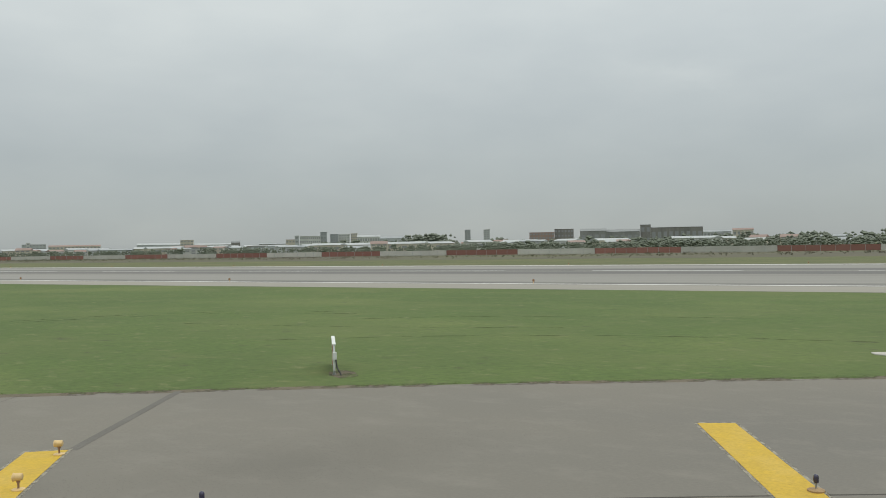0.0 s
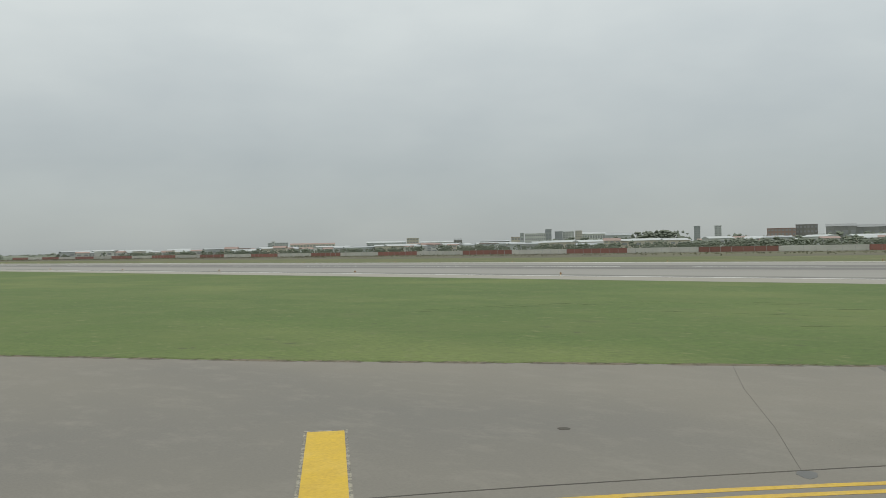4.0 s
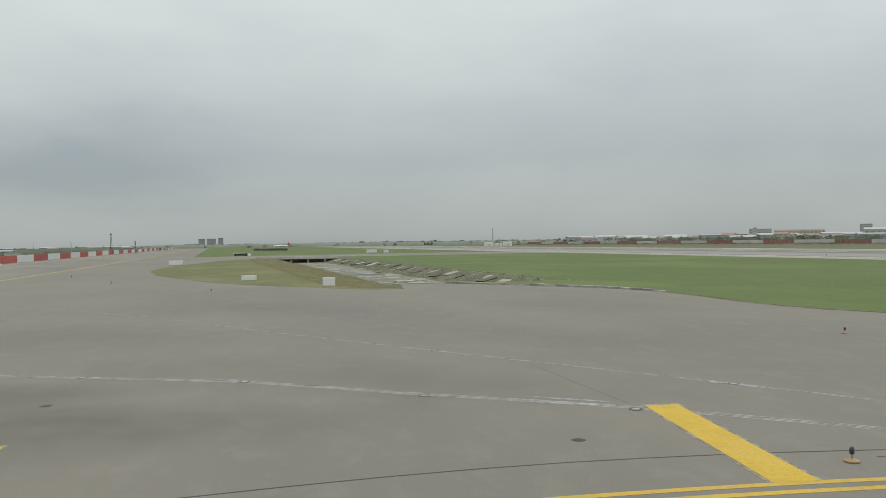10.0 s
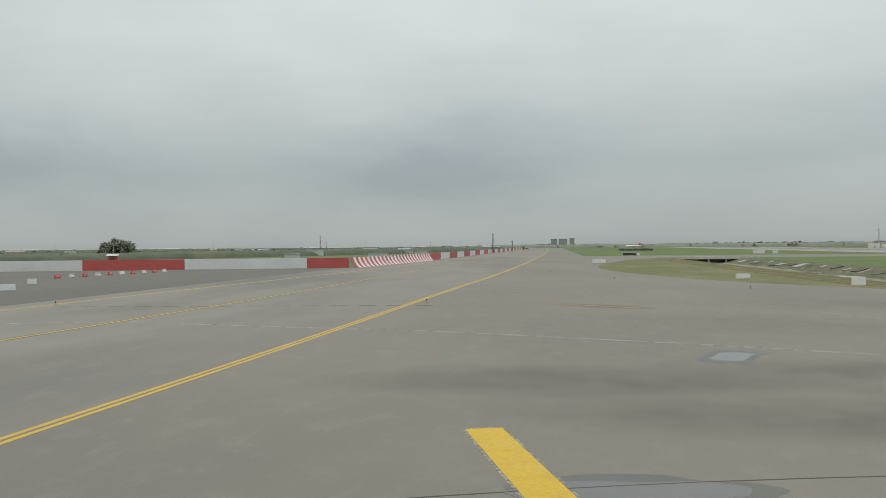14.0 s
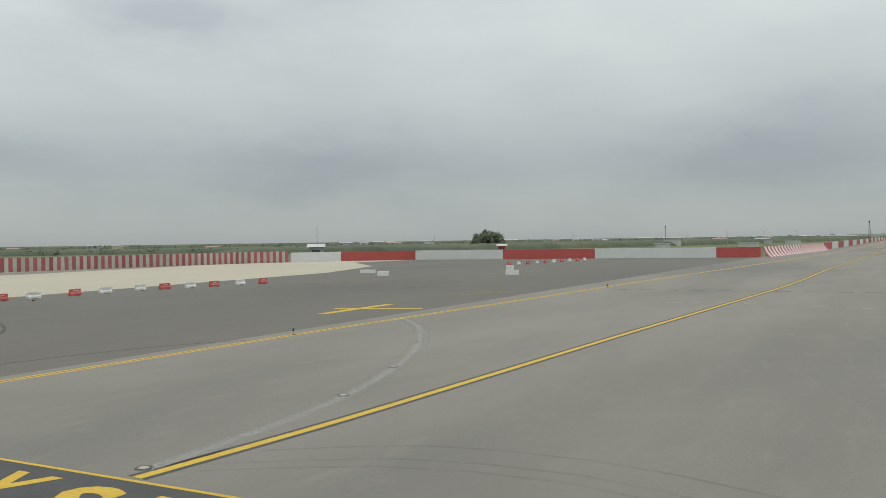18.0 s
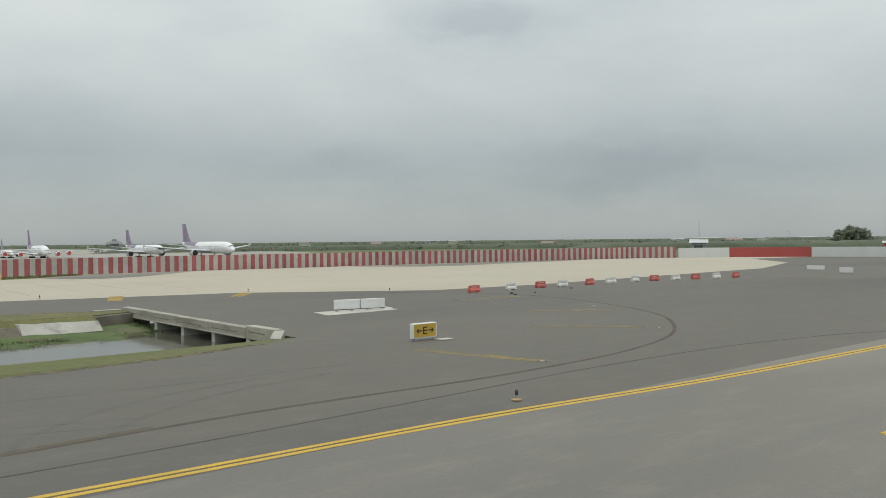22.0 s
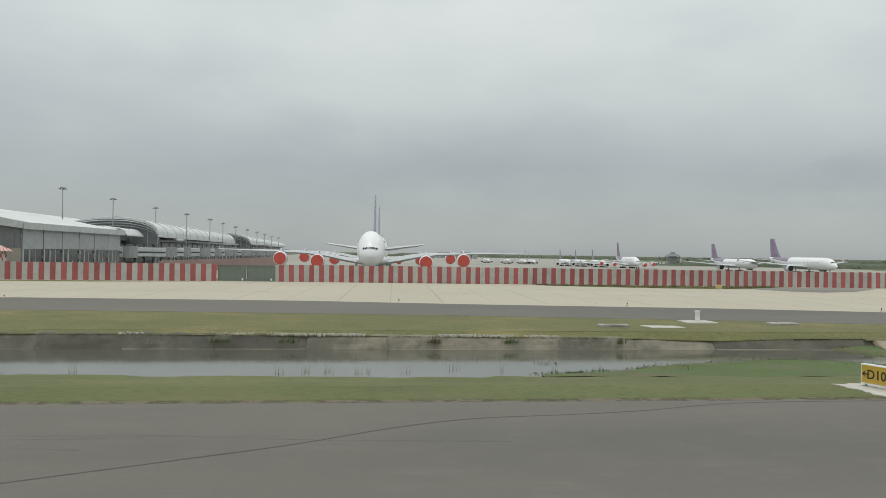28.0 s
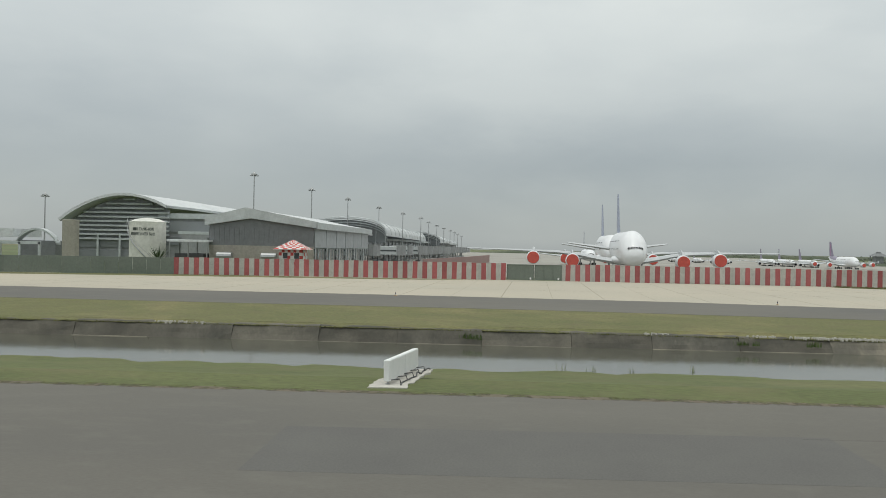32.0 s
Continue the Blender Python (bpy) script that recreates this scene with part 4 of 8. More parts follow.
# Skid marks by the notice.
skid = mat("rubber_skid_marks", (0.10, 0.098, 0.092), (0.13, 0.127, 0.118), scale=1.2, rough=0.9, fine=9.0, worn=(0.5, 0.3, 0.75), hold=0.2)
for o in (0, 0.9, 2.6):
    marking("tyre_mark", [(-65.5 + o * 0.2, 49.7 + o), (-61.2, 52.4 + o * 0.9), (-56.4, 53.2 + o * 0.8), (-50, 51 + o)], 0.07, skid, "curved dark rubber tyre mark", z=0.0035 + o * 0.0004)
for pts in ([(-98.2, -36), (-98.3, -29.8), (-98.4, -25)], [(-98.9, -32), (-98.7, -26), (-98.4, -21)], [(-97.3, -28.8), (-96.9, -26.4)], [(-99.0, -26.2), (-97.8, -19.5), (-97.4, -14)], [(-95.5, 2), (-94.8, 10), (-92.8, 19), (-90.5, 26)], [(-96.6, 1), (-95.9, 10), (-94.0, 19), (-91.6, 26)]):
    marking("tyre_mark", pts, 0.06, skid, "faint dark tyre scuff on the asphalt", z=0.0035)
arc_skid = mat("soft_rubber_arcs", (0.085, 0.083, 0.077), (0.105, 0.102, 0.095), scale=1.2, rough=0.9, fine=9.0, worn=(0.5, 0.3, 0.75), hold=0.13)
for pts, half in (([(-89.6, 21.9), (-90.8, 22.5), (-92.4, 24.1), (-93.5, 25.5), (-94.7, 27.6), (-95.5, 30.2), (-96.0, 33.0)], 0.16), ([(-89.2, 24.6), (-90.1, 24.9), (-91.2, 25.8), (-92.1, 27.0), (-93.1, 28.6), (-94.0, 30.6), (-94.6, 33), (-95.1, 35.6)], 0.17), ([(-98.2, 20), (-97.4, 25.5), (-97.1, 28.2), (-96.9, 31.0), (-96.9, 34.7), (-96.8, 37.7)], 0.13)):
    marking("tyre_mark", pts, half, arc_skid, "curved dark tyre mark of a turning vehicle", z=0.0042, step=0.6)
chip = Shape()
for x, y in ((52.9, 54.7), (-10.2, 84.2), (5.6, 73.5), (22.5, 66.5)):
    chip.disc(x, y, 0, 0.22, 0.02, 8, taper=0.7)
tagged(part("loose_grit", chip, sealant), "small dark lumps lying on the asphalt", "grit", kind="stuff")


# ---- lights on the field ----
tan_base = mat("tan_painted_base", (0.42, 0.29, 0.15), (0.30, 0.19, 0.10), scale=5.0, rough=0.8)


def edge_light(m):
    t = thing("taxiway_light", m, "blue taxiway edge light on a rusty round base", "airfield light", "taxiway edge lights")
    part("base", Shape().disc(0, 0, 0, 0.19, 0.035, 14).disc(0, 0, 0.035, 0.16, 0.03, 14, taper=0.7), tan_base, t, "tan rust-stained round base plate")
    part("stem", Shape().tube([(0, 0, 0.06), (0, 0, 0.2)], 0.022, 8), grey_metal, t)
    s = Shape().loft([[(r * math.cos(k * math.tau / 12), r * math.sin(k * math.tau / 12), z) for k in range(12)] for r, z in ((0.05, 0.19), (0.062, 0.21), (0.06, 0.33), (0.045, 0.37), (0.015, 0.385))])
    part("lens", s, lamp_blue, t, "dark blue glass lens", smooth=True)
    return t


first = edge_light(pose(38.9, 57.4, 0))
for x, y in ((68.0, 27.0), (61.08, 38.88), (31.0, 92.1), (11.1, 69.2), (-20.45, 68.9), (-4.8, 154.8), (-19.3, 184.3), (-29.7, 216.3), (-38.3, 200.7), (-41.7, 129.9), (-82.65, 75.0), (-79.4, 126.2), (-122.9, 77.3), (-85.35, 37.2), (-157.3, 39.4), (-151.2, 59.9), (-139.7, 71.4), (-163.2, 12.6), (-166.8, -13.0), (-168.4, -56.2)):
    copy_thing(first, pose(x, y, 0.012 if x > -136 else 0.0, 0, 0, x * 7))


def guard_lamp(m):
    t = thing("guard_lamp", m, "cream runway guard lamp on a round foot", "airfield light", "runway guard lamps")
    part("foot", Shape().disc(0, 0, 0, 0.26, 0.04, 16).disc(0, 0, 0.04, 0.2, 0.03, 16, taper=0.6), lamp_amber, t)
    part("stem", Shape().tube([(0, 0, 0.06), (0, 0, 0.36)], 0.045, 8), rust, t)
    part("knuckle", Shape().disc(0, 0, 0.3, 0.075, 0.08, 10), rust, t)
    ring = lambda r, y: [(r * math.cos(k * math.tau / 14), y, 0.52 + r * math.sin(k * math.tau / 14)) for k in range(14)]
    part("housing", Shape().loft([ring(0.1, 0.17), ring(0.145, 0.14), ring(0.15, -0.12), ring(0.17, -0.16), ring(0.17, -0.2)]), lamp_amber, t, smooth=False)
    part("visor", Shape().loft([ring(0.155, -0.2), ring(0.15, -0.21)]), sign_white, t, "pale lamp glass in its rim")
    return t


lamp_a = guard_lamp(pose(62.98, 46.15, 0.012, 0, 0, 214))
lamp_a.scale = (0.6, 0.6, 0.6)
copy_thing(lamp_a, pose(60.25, 44.0, 0.012, 0, 0, 219))


def runway_light(m):
    t = thing("runway_light", m, "small elevated runway edge light", "airfield light", "runway edge lights")
    part("stem", Shape().tube([(0, 0, 0), (0, 0, 0.35)], 0.05, 6), lamp_amber, t)
    part("head", Shape().disc(0, 0, 0.32, 0.22, 0.34, 10, taper=0.6), rust, t)
    return t


rl = runway_light(pose(160.2, 71, 0))
for k in range(1, 14):
    copy_thing(rl, pose(160.2, 71 + 58.4 * k, 0))
for k in range(-2, 12):
    copy_thing(rl, pose(257, 100 + 58.4 * k, 0))


def inset_light(m):
    t = thing("inset_light", m, "round inset light in a dark ring, flush with the asphalt", "airfield light", "inset lights")
    part("ring", Shape().disc(0, 0, 0, 0.23, 0.008, 20), dark_concrete, t)
    part("lens_cover", Shape().disc(0, 0, 0.008, 0.14, 0.01, 16, taper=0.85), concrete, t, "pale metal centre")
    return t


first_inset = inset_light(pose(15.1, 79.9, 0.009))
for x, y in ((15.1, 71.3), (3.1, 81.5), (9.2, 76.8), (-9.9, 90.6), (-3.2, 87.0), (-16.7, 94.0), (20.5, 65.4), (23.2, 65.8), (-66.5, 49.6), (-67.8, 59.9), (-69.8, 66.4), (-73.6, 75.0), (-89.75, 13.7), (-91.2, 44.7), (-96.0, 60.5), (-110.0, 71.0), (-123.0, 71.5), (6.7, 93.7)):
    copy_thing(first_inset, pose(x, y, 0.009))
cover = Shape().disc(0, 0, 0, 0.24, 0.01, 20)
cover_mesh = cover.mesh("manhole_cover", asphalt_west)
for x, y in ((11.8, 68.2), (-2.8, 69.6), (-14.3, 85.8), (25.7, 64.2)):
    ob = new("manhole_cover", cover_mesh)
    ob.matrix_basis = pose(x, y, 0.005)
    tagged(ob, "round dark cover flush with the asphalt", "cover", "manhole covers")


# ---- signs ----
def sign_box(name, m, length, z0, z1, depth, faces, label, category="sign", legs=2, back=sign_white, group=""):
    """A box sign along local x, its face to -y. faces: (x from, x to, material, text, text material, letter height)."""
    t = thing(name, m, label, category, group)
    part("casing", Shape().cham(-length / 2, -depth / 2, z0, length / 2, depth / 2, z1, 0.03), back, t)
    for x0, x1, face, text, ink, h in faces:
        part("face", Shape().box(x0 + 0.04, -depth / 2 - 0.012, z0 + 0.05, x1 - 0.04, -depth / 2 - 0.002, z1 - 0.05), face, t)
        if text:
            on = pose((x0 + x1) / 2, -depth / 2 - 0.018, (z0 + z1) / 2, 90, 0, 0)
            part("legend", letters_on(text, h, on, width=min(0.86 * (x1 - x0), h * 0.78 * len(text)), bold=0.015), ink, t)
    for k in range(legs):
        x = -length / 2 + 0.2 + (length - 0.4) * k / max(1, legs - 1)
        part("leg", Shape().tube([(x, 0, 0), (x, 0, z0 + 0.02)], 0.045, 8).disc(x, 0, 0, 0.11, 0.025, 10), grey_metal, t)
    return t


def arrow(parent, x, z, y, size, left, ink):
    s = -1 if left else 1
    pts = [(-0.5, 0.07), (0.2, 0.07), (0.02, 0.3), (0.16, 0.3), (0.5, 0.0), (0.16, -0.3), (0.02, -0.3), (0.2, -0.07), (-0.5, -0.07)]
    shape = Shape().add([(x + s * px * size, y, z + pz * size) for px, pz in pts], [tuple(range(9)) if s < 0 else tuple(range(8, -1, -1))])
    part("arrow", shape, ink, parent)


faded_green = mat("faded_dark_sign_face", (0.055, 0.07, 0.045), (0.045, 0.058, 0.038), scale=2.0, rough=0.5)
faded_cream = mat("faded_cream_lettering", (0.52, 0.43, 0.30), (0.46, 0.38, 0.27), scale=2.0, rough=0.5)
hold = sign_box("holding_sign", pose(79.4, 48.5, -0.02, 0, 0, 216.6), 3.5, 0.2, 1.36, 0.1, ((-1.73, -0.62, faded_green, "E13", faded_cream, 0.6), (-0.62, 1.73, sign_red, "01L-19R", faded_cream, 0.55)), "runway holding sign with black and red faces on grass")
part("rim", Shape().box(-1.77, -0.08, 1.36, 1.77, 0.08, 1.4).box(-0.65, -0.075, 0.22, -0.59, -0.06, 1.36), sign_white, hold)
part("cable_box", Shape().cham(1.75, -0.07, 0.72, 1.9, 0.11, 1.05, 0.02), sign_white, hold)
part("cable", Shape().tube([(1.82, 0.06, 0.75), (1.84, 0.12, 0.35), (1.95, 0.3, 0.03)], 0.035, 6), dark_metal, hold)
tagged(part("soil_patch", Shape().poly([(77.3, 46.6), (78.2, 46.3), (79.2, 47.2), (79.4, 48.0), (78.6, 48.2), (77.8, 47.6)], -0.05, -0.004), soil_edge), "worn bare soil round the sign's feet", "soil", kind="structure")
e_sign = sign_box("direction_sign", pose(-101.5, 45.85, 0.02, 0, 0, 90), 1.75, 0.14, 0.97, 0.3, ((-0.82, 0.82, sign_yellow, "E", sign_black, 0.42),), "yellow direction sign with a black letter and two arrows")
arrow(e_sign, -0.42, 0.555, -0.172, 0.42, True, sign_black)
arrow(e_sign, 0.42, 0.555, -0.172, 0.42, False, sign_black)
part("cable_pit", Shape().box(0.6, -0.9, 0, 1.5, -0.3, 0.03), pale_concrete, e_sign)
d_sign = sign_box("direction_sign", pose(-106.35, 4.35, 0.03, 0, 0, 14), 2.2, 0.12, 1.0, 0.27, ((-1.06, 0.62, sign_yellow, "D10", sign_black, 0.42), (0.62, 1.06, sign_black, "E", sign_yellow, 0.42)), "yellow and black direction sign on a concrete pad")
arrow(d_sign, -0.8, 0.56, -0.157, 0.38, True, sign_black)
for k in range(4):
    part("vent", Shape().cham(-0.9 + 0.55 * k, -0.05, 1.0, -0.8 + 0.55 * k, 0.05, 1.015, 0.005), grey_metal, d_sign)
twin = sign_box("blank_sign", pose(-120.85, 54.6, 0.03, 0, 0, 77.5), 4.4, 0.16, 0.92, 0.22, ((-2.18, -0.02, sign_white, "", None, 0), (0.02, 2.18, sign_white, "", None, 0)), "long white blank sign of two panels on a concrete pad", legs=4)
part("panel_gap", Shape().box(-0.03, -0.128, 0.18, 0.03, -0.112, 0.9), dark_metal, twin)
part("base_rail", Shape().box(-2.2, -0.16, 0.1, 2.2, -0.11, 0.15), dark_metal, twin)
long_sign = sign_box("blank_sign", pose(-108.15, -49.4, 0.03, 0, 0, 169), 4.45, 0.14, 1.0, 0.24, ((-2.18, -0.02, sign_white, "", None, 0), (0.02, 2.18, sign_white, "", None, 0)), "long white sign seen from its blank back", legs=4)
for k in range(5):
    x = -1.9 + 0.95 * k
    part("brace", Shape().tube([(x, -0.1, 0.15), (x + 0.1, -0.45, 0.2), (x + 0.15, -0.5, 0.0)], 0.025, 6), dark_metal, long_sign)
part("hose", Shape().tube([(-2.2, -0.62, 0.03), (-1.6, -0.5, 0.03), (-1.0, -0.66, 0.1), (-0.5, -0.5, 0.03), (0.2, -0.6, 0.03), (0.7, -0.5, 0.14), (1.1, -0.58, 0.03), (1.9, -0.46, 0.03), (2.3, -0.6, 0.1), (2.5, -0.62, 0.02)], 0.03, 6), dark_metal, long_sign, "dark cable lying on the pad")
for x, y, turn, w, h, lab in ((0.75, 184.1, 15, 2.4, 0.85, "white back of a taxiway sign on the grass island"), (10.15, 161.2, -27, 1.7, 1.2, "tall white back of a taxiway sign at the island's tip"), (-15.2, 302, 8, 4.0, 1.3, "white taxiway sign at the island's edge"), (80, 508, -40, 6.5, 2.0, "white taxiway sign far off on the grass"), (87, 502, -40, 3.0, 1.6, "small white taxiway sign far off on the grass"), (-130.9, 153.1, 16, 2.8, 0.75, "white blank board on the asphalt"), (-121.9, 144.3, 18, 1.9, 0.85, "white blank board on the asphalt"), (-112.4, 171.4, 17, 1.4, 0.95, "white blank board on the asphalt"), (-103.2, 152.3, 16, 2.1, 0.9, "white blank board on the asphalt")):
    sign_box("blank_sign", pose(x, y, 0, 0, 0, turn), w, 0.1, h, 0.2, ((-w / 2, w / 2, sign_white, "", None, 0),), lab, group="blank white signs")
sign_box("dark_sign", pose(8, 449, 0, 0, 0, -5), 8, 0.3, 1.5, 0.3, ((-3.9, 2.4, sign_black, "", None, 0), (2.4, 3.9, sign_white, "", None, 0)), "long black taxiway sign with a white end")


def ragged(pts, amount, step, seed):
    """The outline pts broken into short, uneven pieces."""
    r_ = random.Random(seed)
    out = []
    for a_, b_ in zip(pts, pts[1:] + pts[:1]):
        a_, b_ = Vector(a_), Vector(b_)
        n_ = max(1, int((b_ - a_).length / step))
        side_ = Vector((-(b_ - a_).y, (b_ - a_).x)).normalized()
        for k_ in range(n_):
            p_ = a_ + (b_ - a_) * ((k_ + (r_.uniform(-0.25, 0.25) if k_ else 0)) / n_) + side_ * r_.uniform(-amount, amount)
            out.append((p_.x, p_.y))
    return out


worn_slab = mat("worn_earthy_slab", (0.36, 0.31, 0.235), (0.25, 0.215, 0.16), scale=0.9, rough=0.95, fine=6.0, patch=0.7, c=(0.15, 0.14, 0.07))
for pts, lab in (([(-107.9, 3.0), (-104.35, 3.2), (-104.6, 5.75), (-107.9, 5.7)], "pale concrete pad under the sign"), ([(-106.9, 7.0), (-104.25, 7.6), (-104.5, 8.9), (-107.1, 8.5)], "worn concrete slab in the grass"), ([(-121.8, 50.8), (-118.8, 50.3), (-119.3, 57.2), (-122.4, 58.4)], "pale concrete pad under the long sign"), ([(-105.2, -50.5), (-105.4, -49.0), (-110.6, -48.2), (-110.7, -49.9)], "pale concrete pad under the white sign"), ([(-137.9, 4.9), (-135.7, 5.0), (-135.8, 7.9), (-137.6, 7.7)], "pale concrete slab on the bank"), ([(93.4, 25.0), (94.4, 25.2), (94.1, 26.2), (93.2, 26.0)], "pale concrete slab in the grass")):
    tagged(part("concrete_pad", Shape().poly(ragged(pts, 0.24 if "worn" in lab else 0.14, 0.35, len(lab)), -0.05, 0.028), worn_slab if "worn" in lab else pale_concrete), lab, "slab", kind="structure")
post = thing("valve_post", pose(-141.2, 11.2, 0), "white valve post on a square concrete slab", "post")
part("slab", Shape().cham(-1.2, -1.35, -0.02, 1.2, 1.35, 0.1, 0.03), pale_concrete, post)
part("column", Shape().cham(-0.16, -0.16, 0.1, 0.16, 0.16, 0.98, 0.03), sign_white, post)
part("cap", Shape().cham(-0.2, -0.2, 0.9, 0.2, 0.2, 1.02, 0.03), sign_white, post)
pit_shape = Shape().cham(-1.2, -0.6, -0.02, 1.2, 0.6, 0.16, 0.04)
pit = part("pit_cover", pit_shape, concrete, None, m=pose(-137.0, 2.3, 0, 0, 0, 90))
tagged(pit, "grey concrete pit cover in the grass", "slab", "pit covers")
copy_thing(pit, pose(-139.4, 18.0, 0, 0, 0, 92))


# ---- barriers ----
def barrier(m, red):
    mtl = barrier_red if red else barrier_white
    t = thing("road_barrier", m, ("red" if red else "white") + " plastic water-filled barrier on the asphalt", "barrier", "plastic barriers")
    prof = [(-0.24, 0.0), (-0.24, 0.16), (-0.11, 0.36), (-0.09, 0.66), (0.09, 0.66), (0.11, 0.36), (0.24, 0.16), (0.24, 0.0)]
    body = Shape()
    ends = ((-0.78, 0.82), (-0.74, 1.0), (0.74, 1.0), (0.78, 0.82))
    body.loft([[(x, y * k, 0.08 + z * (0.96 if k < 1 else 1)) for y, z in prof] for x, k in ends])
    part("body", body, mtl, t)
    for x in (-0.55, 0.55):
        part("foot", Shape().cham(x - 0.14, -0.27, 0, x + 0.14, 0.27, 0.1, 0.02), mtl, t)
    part("cap", Shape().disc(0.3, 0, 0.74, 0.06, 0.03, 8), mtl, t)
    if red:
        part("illegible_letters", Shape().box(-0.35, -0.122, 0.52, -0.02, -0.106, 0.6).box(0.06, -0.122, 0.52, 0.4, -0.106, 0.6), barrier_white, t, "pale illegible lettering")
    else:
        part("panel", Shape().box(-0.5, -0.135, 0.44, 0.5, -0.108, 0.66), barrier_white, t)
    return t


kinds = {True: None, False: None}
row = [((-131.3, 76.6), 1), ((-131.5, 82.4), 0), ((-131.5, 87.2), 1), ((-131.3, 90.8), 0), ((-131.5, 96.0), 1), ((-131.4, 100.0), 0), ((-131.6, 105.2), 0), ((-130.9, 108.4), 1), ((-129.8, 111.6), 0), ((-128.9, 114.9), 1), ((-128.4, 119.2), 0), ((-127.6, 122.8), 1)]
row += [((-124.6 + 0.42 * k, 197.5 + 4.1 * k), k % 2 == 0) for k in range(10)] + [((-131.2, 70.5), 0), ((-130.6, 64.0), 1)][:0]
for (x, y), red in row:
    m = pose(x, y, 0, 0, 0, 90 + rnd.uniform(-7, 7))
    if kinds[bool(red)] is None:
        kinds[bool(red)] = barrier(m, bool(red))
    else:
        copy_thing(kinds[bool(red)], m)
for k, (x, y) in enumerate(((-126.5, 77.5), (-125.0, 76.6), (-127.8, 88.4))):
    ob = part("debris", Shape().box(-0.12, -0.1, 0, 0.12, 0.1, 0.12), sign_black, None, m=pose(x, y, 0, 0, 0, 20 * k))
    tagged(ob, "small dark block lying on the asphalt", "debris", "loose blocks")

# ---- walls ----


def board_wall(name, points, colours, height, label, thick=0.25, z=0.0, group=""):
    """A straight-run wall of painted panels, one for each stretch between points."""
    t = thing(name, pose(0, 0, 0), label, "wall", kind="structure")
    for (a, b), mtl in zip(zip(points, points[1:]), colours):
        a, b = Vector(a), Vector(b)
        d = b - a
        m = pose(a.x, a.y, z, 0, 0, math.degrees(math.atan2(d.y, d.x)))
        part("panel", Shape().cham(0.02, -thick / 2, 0, d.length - 0.02, thick / 2, height, 0.03), mtl, t, m=m)
        n = max(1, int(d.length / 6))
        for k in range(n + 1):
            x = d.length * k / n
            part("post", Shape().box(x - 0.07, thick / 2, 0, x + 0.07, thick / 2 + 0.12, height - 0.1), grey_metal, t, m=m)
    return t


board_wall("wall_northwest", [(-201.5, 217.5), (-192.4, 228.8), (-175.0, 241.6), (-150.1, 248.5), (-125.0, 254.5), (-93.9, 261.3), (-83.3, 264.6)], [white_panel, red_panel, white_panel, red_panel, white_panel, red_panel], 2.7, "painted wall of long red and white panels")
line = [(-76.3, 366 + 27.5 * k) for k in range(35)]
line = [(-76.3 + 0.0135 * (y - 366), y) for _, y in line]
board_wall("wall_north", line, [red_panel if k % 2 == 0 else white_panel for k in range(34)], 2.75, "long low wall of alternating red and white panels")
line = [(505 - 0.02 * (y - 100), y) for y in (-160, -70, -20, 28, 75.3, 123.9, 172, 219, 266.5, 314.6, 360.5, 406.8, 453, 500.5, 544.8, 591.4, 631, 680, 722, 768, 812, 860, 910, 955, 1004, 1050, 1100, 1148, 1200, 1246, 1300, 1352, 1400)]
board_wall("wall_runway", line, [far_red if k % 2 == 1 else far_white for k in range(32)], 3.1, "distant wall of haze-dulled red and dirty white panels", z=-0.06)

fence = thing("blast_fence", pose(0, 0, 0), "curved blast fence in red and white stripes", "fence", kind="structure")
prof = [(1.9, 0.0), (1.45, 0.28), (1.0, 0.75), (0.55, 1.4), (0.2, 2.1), (0.0, 2.75)]
n = 46
a, b = Vector((-83.0, 265.4)), Vector((-76.6, 365.5))
d = (b - a) / n
side = Vector((d.y, -d.x)).normalized()
meshes = {}
for mtl in (red_panel, white_panel):
    s = Shape()
    w = d.length - 0.03
    front = [[(0, -p, z) for p, z in prof], [(w, -p, z) for p, z in prof]]
    back = [(x, -p + 0.09, z) for x in (0, w) for p, z in prof]
    s.add(front[0] + front[1] + back, [(i, i + 6, i + 7, i + 1) for i in range(5)] + [(12 + i, 13 + i, 19 + i, 18 + i) for i in range(5)] + [(5, 11, 23, 17)])
    meshes[mtl.name] = s.mesh("strip", mtl)
for k in range(n):
    p = a + d * k
    part("strip", meshes[(red_panel if k % 2 == 0 else white_panel).name], None, fence, m=pose(p.x, p.y, 0, 0, 0, math.degrees(math.atan2(d.y, d.x))))
for k in range(0, n + 1, 4):
    p = a + d * k - side * 1.4
    part("strut", Shape().tube([(p.x, p.y, 0), (*(a + d * k - side * 0.05), 2.6)], 0.06, 6), grey_metal, fence)

HOARD = [(-202.0, 217.0), (-208.5, 206), (-216, 172), (-221.5, 130), (-223.8, 90), (-224.6, 50), (-225, 10), (-224.8, -31.4)]
HOARD_SOUTH = [(-224.4, -42.0), (-223.2, -64.5), (-221.4, -84), (-219.4, -101.2)]


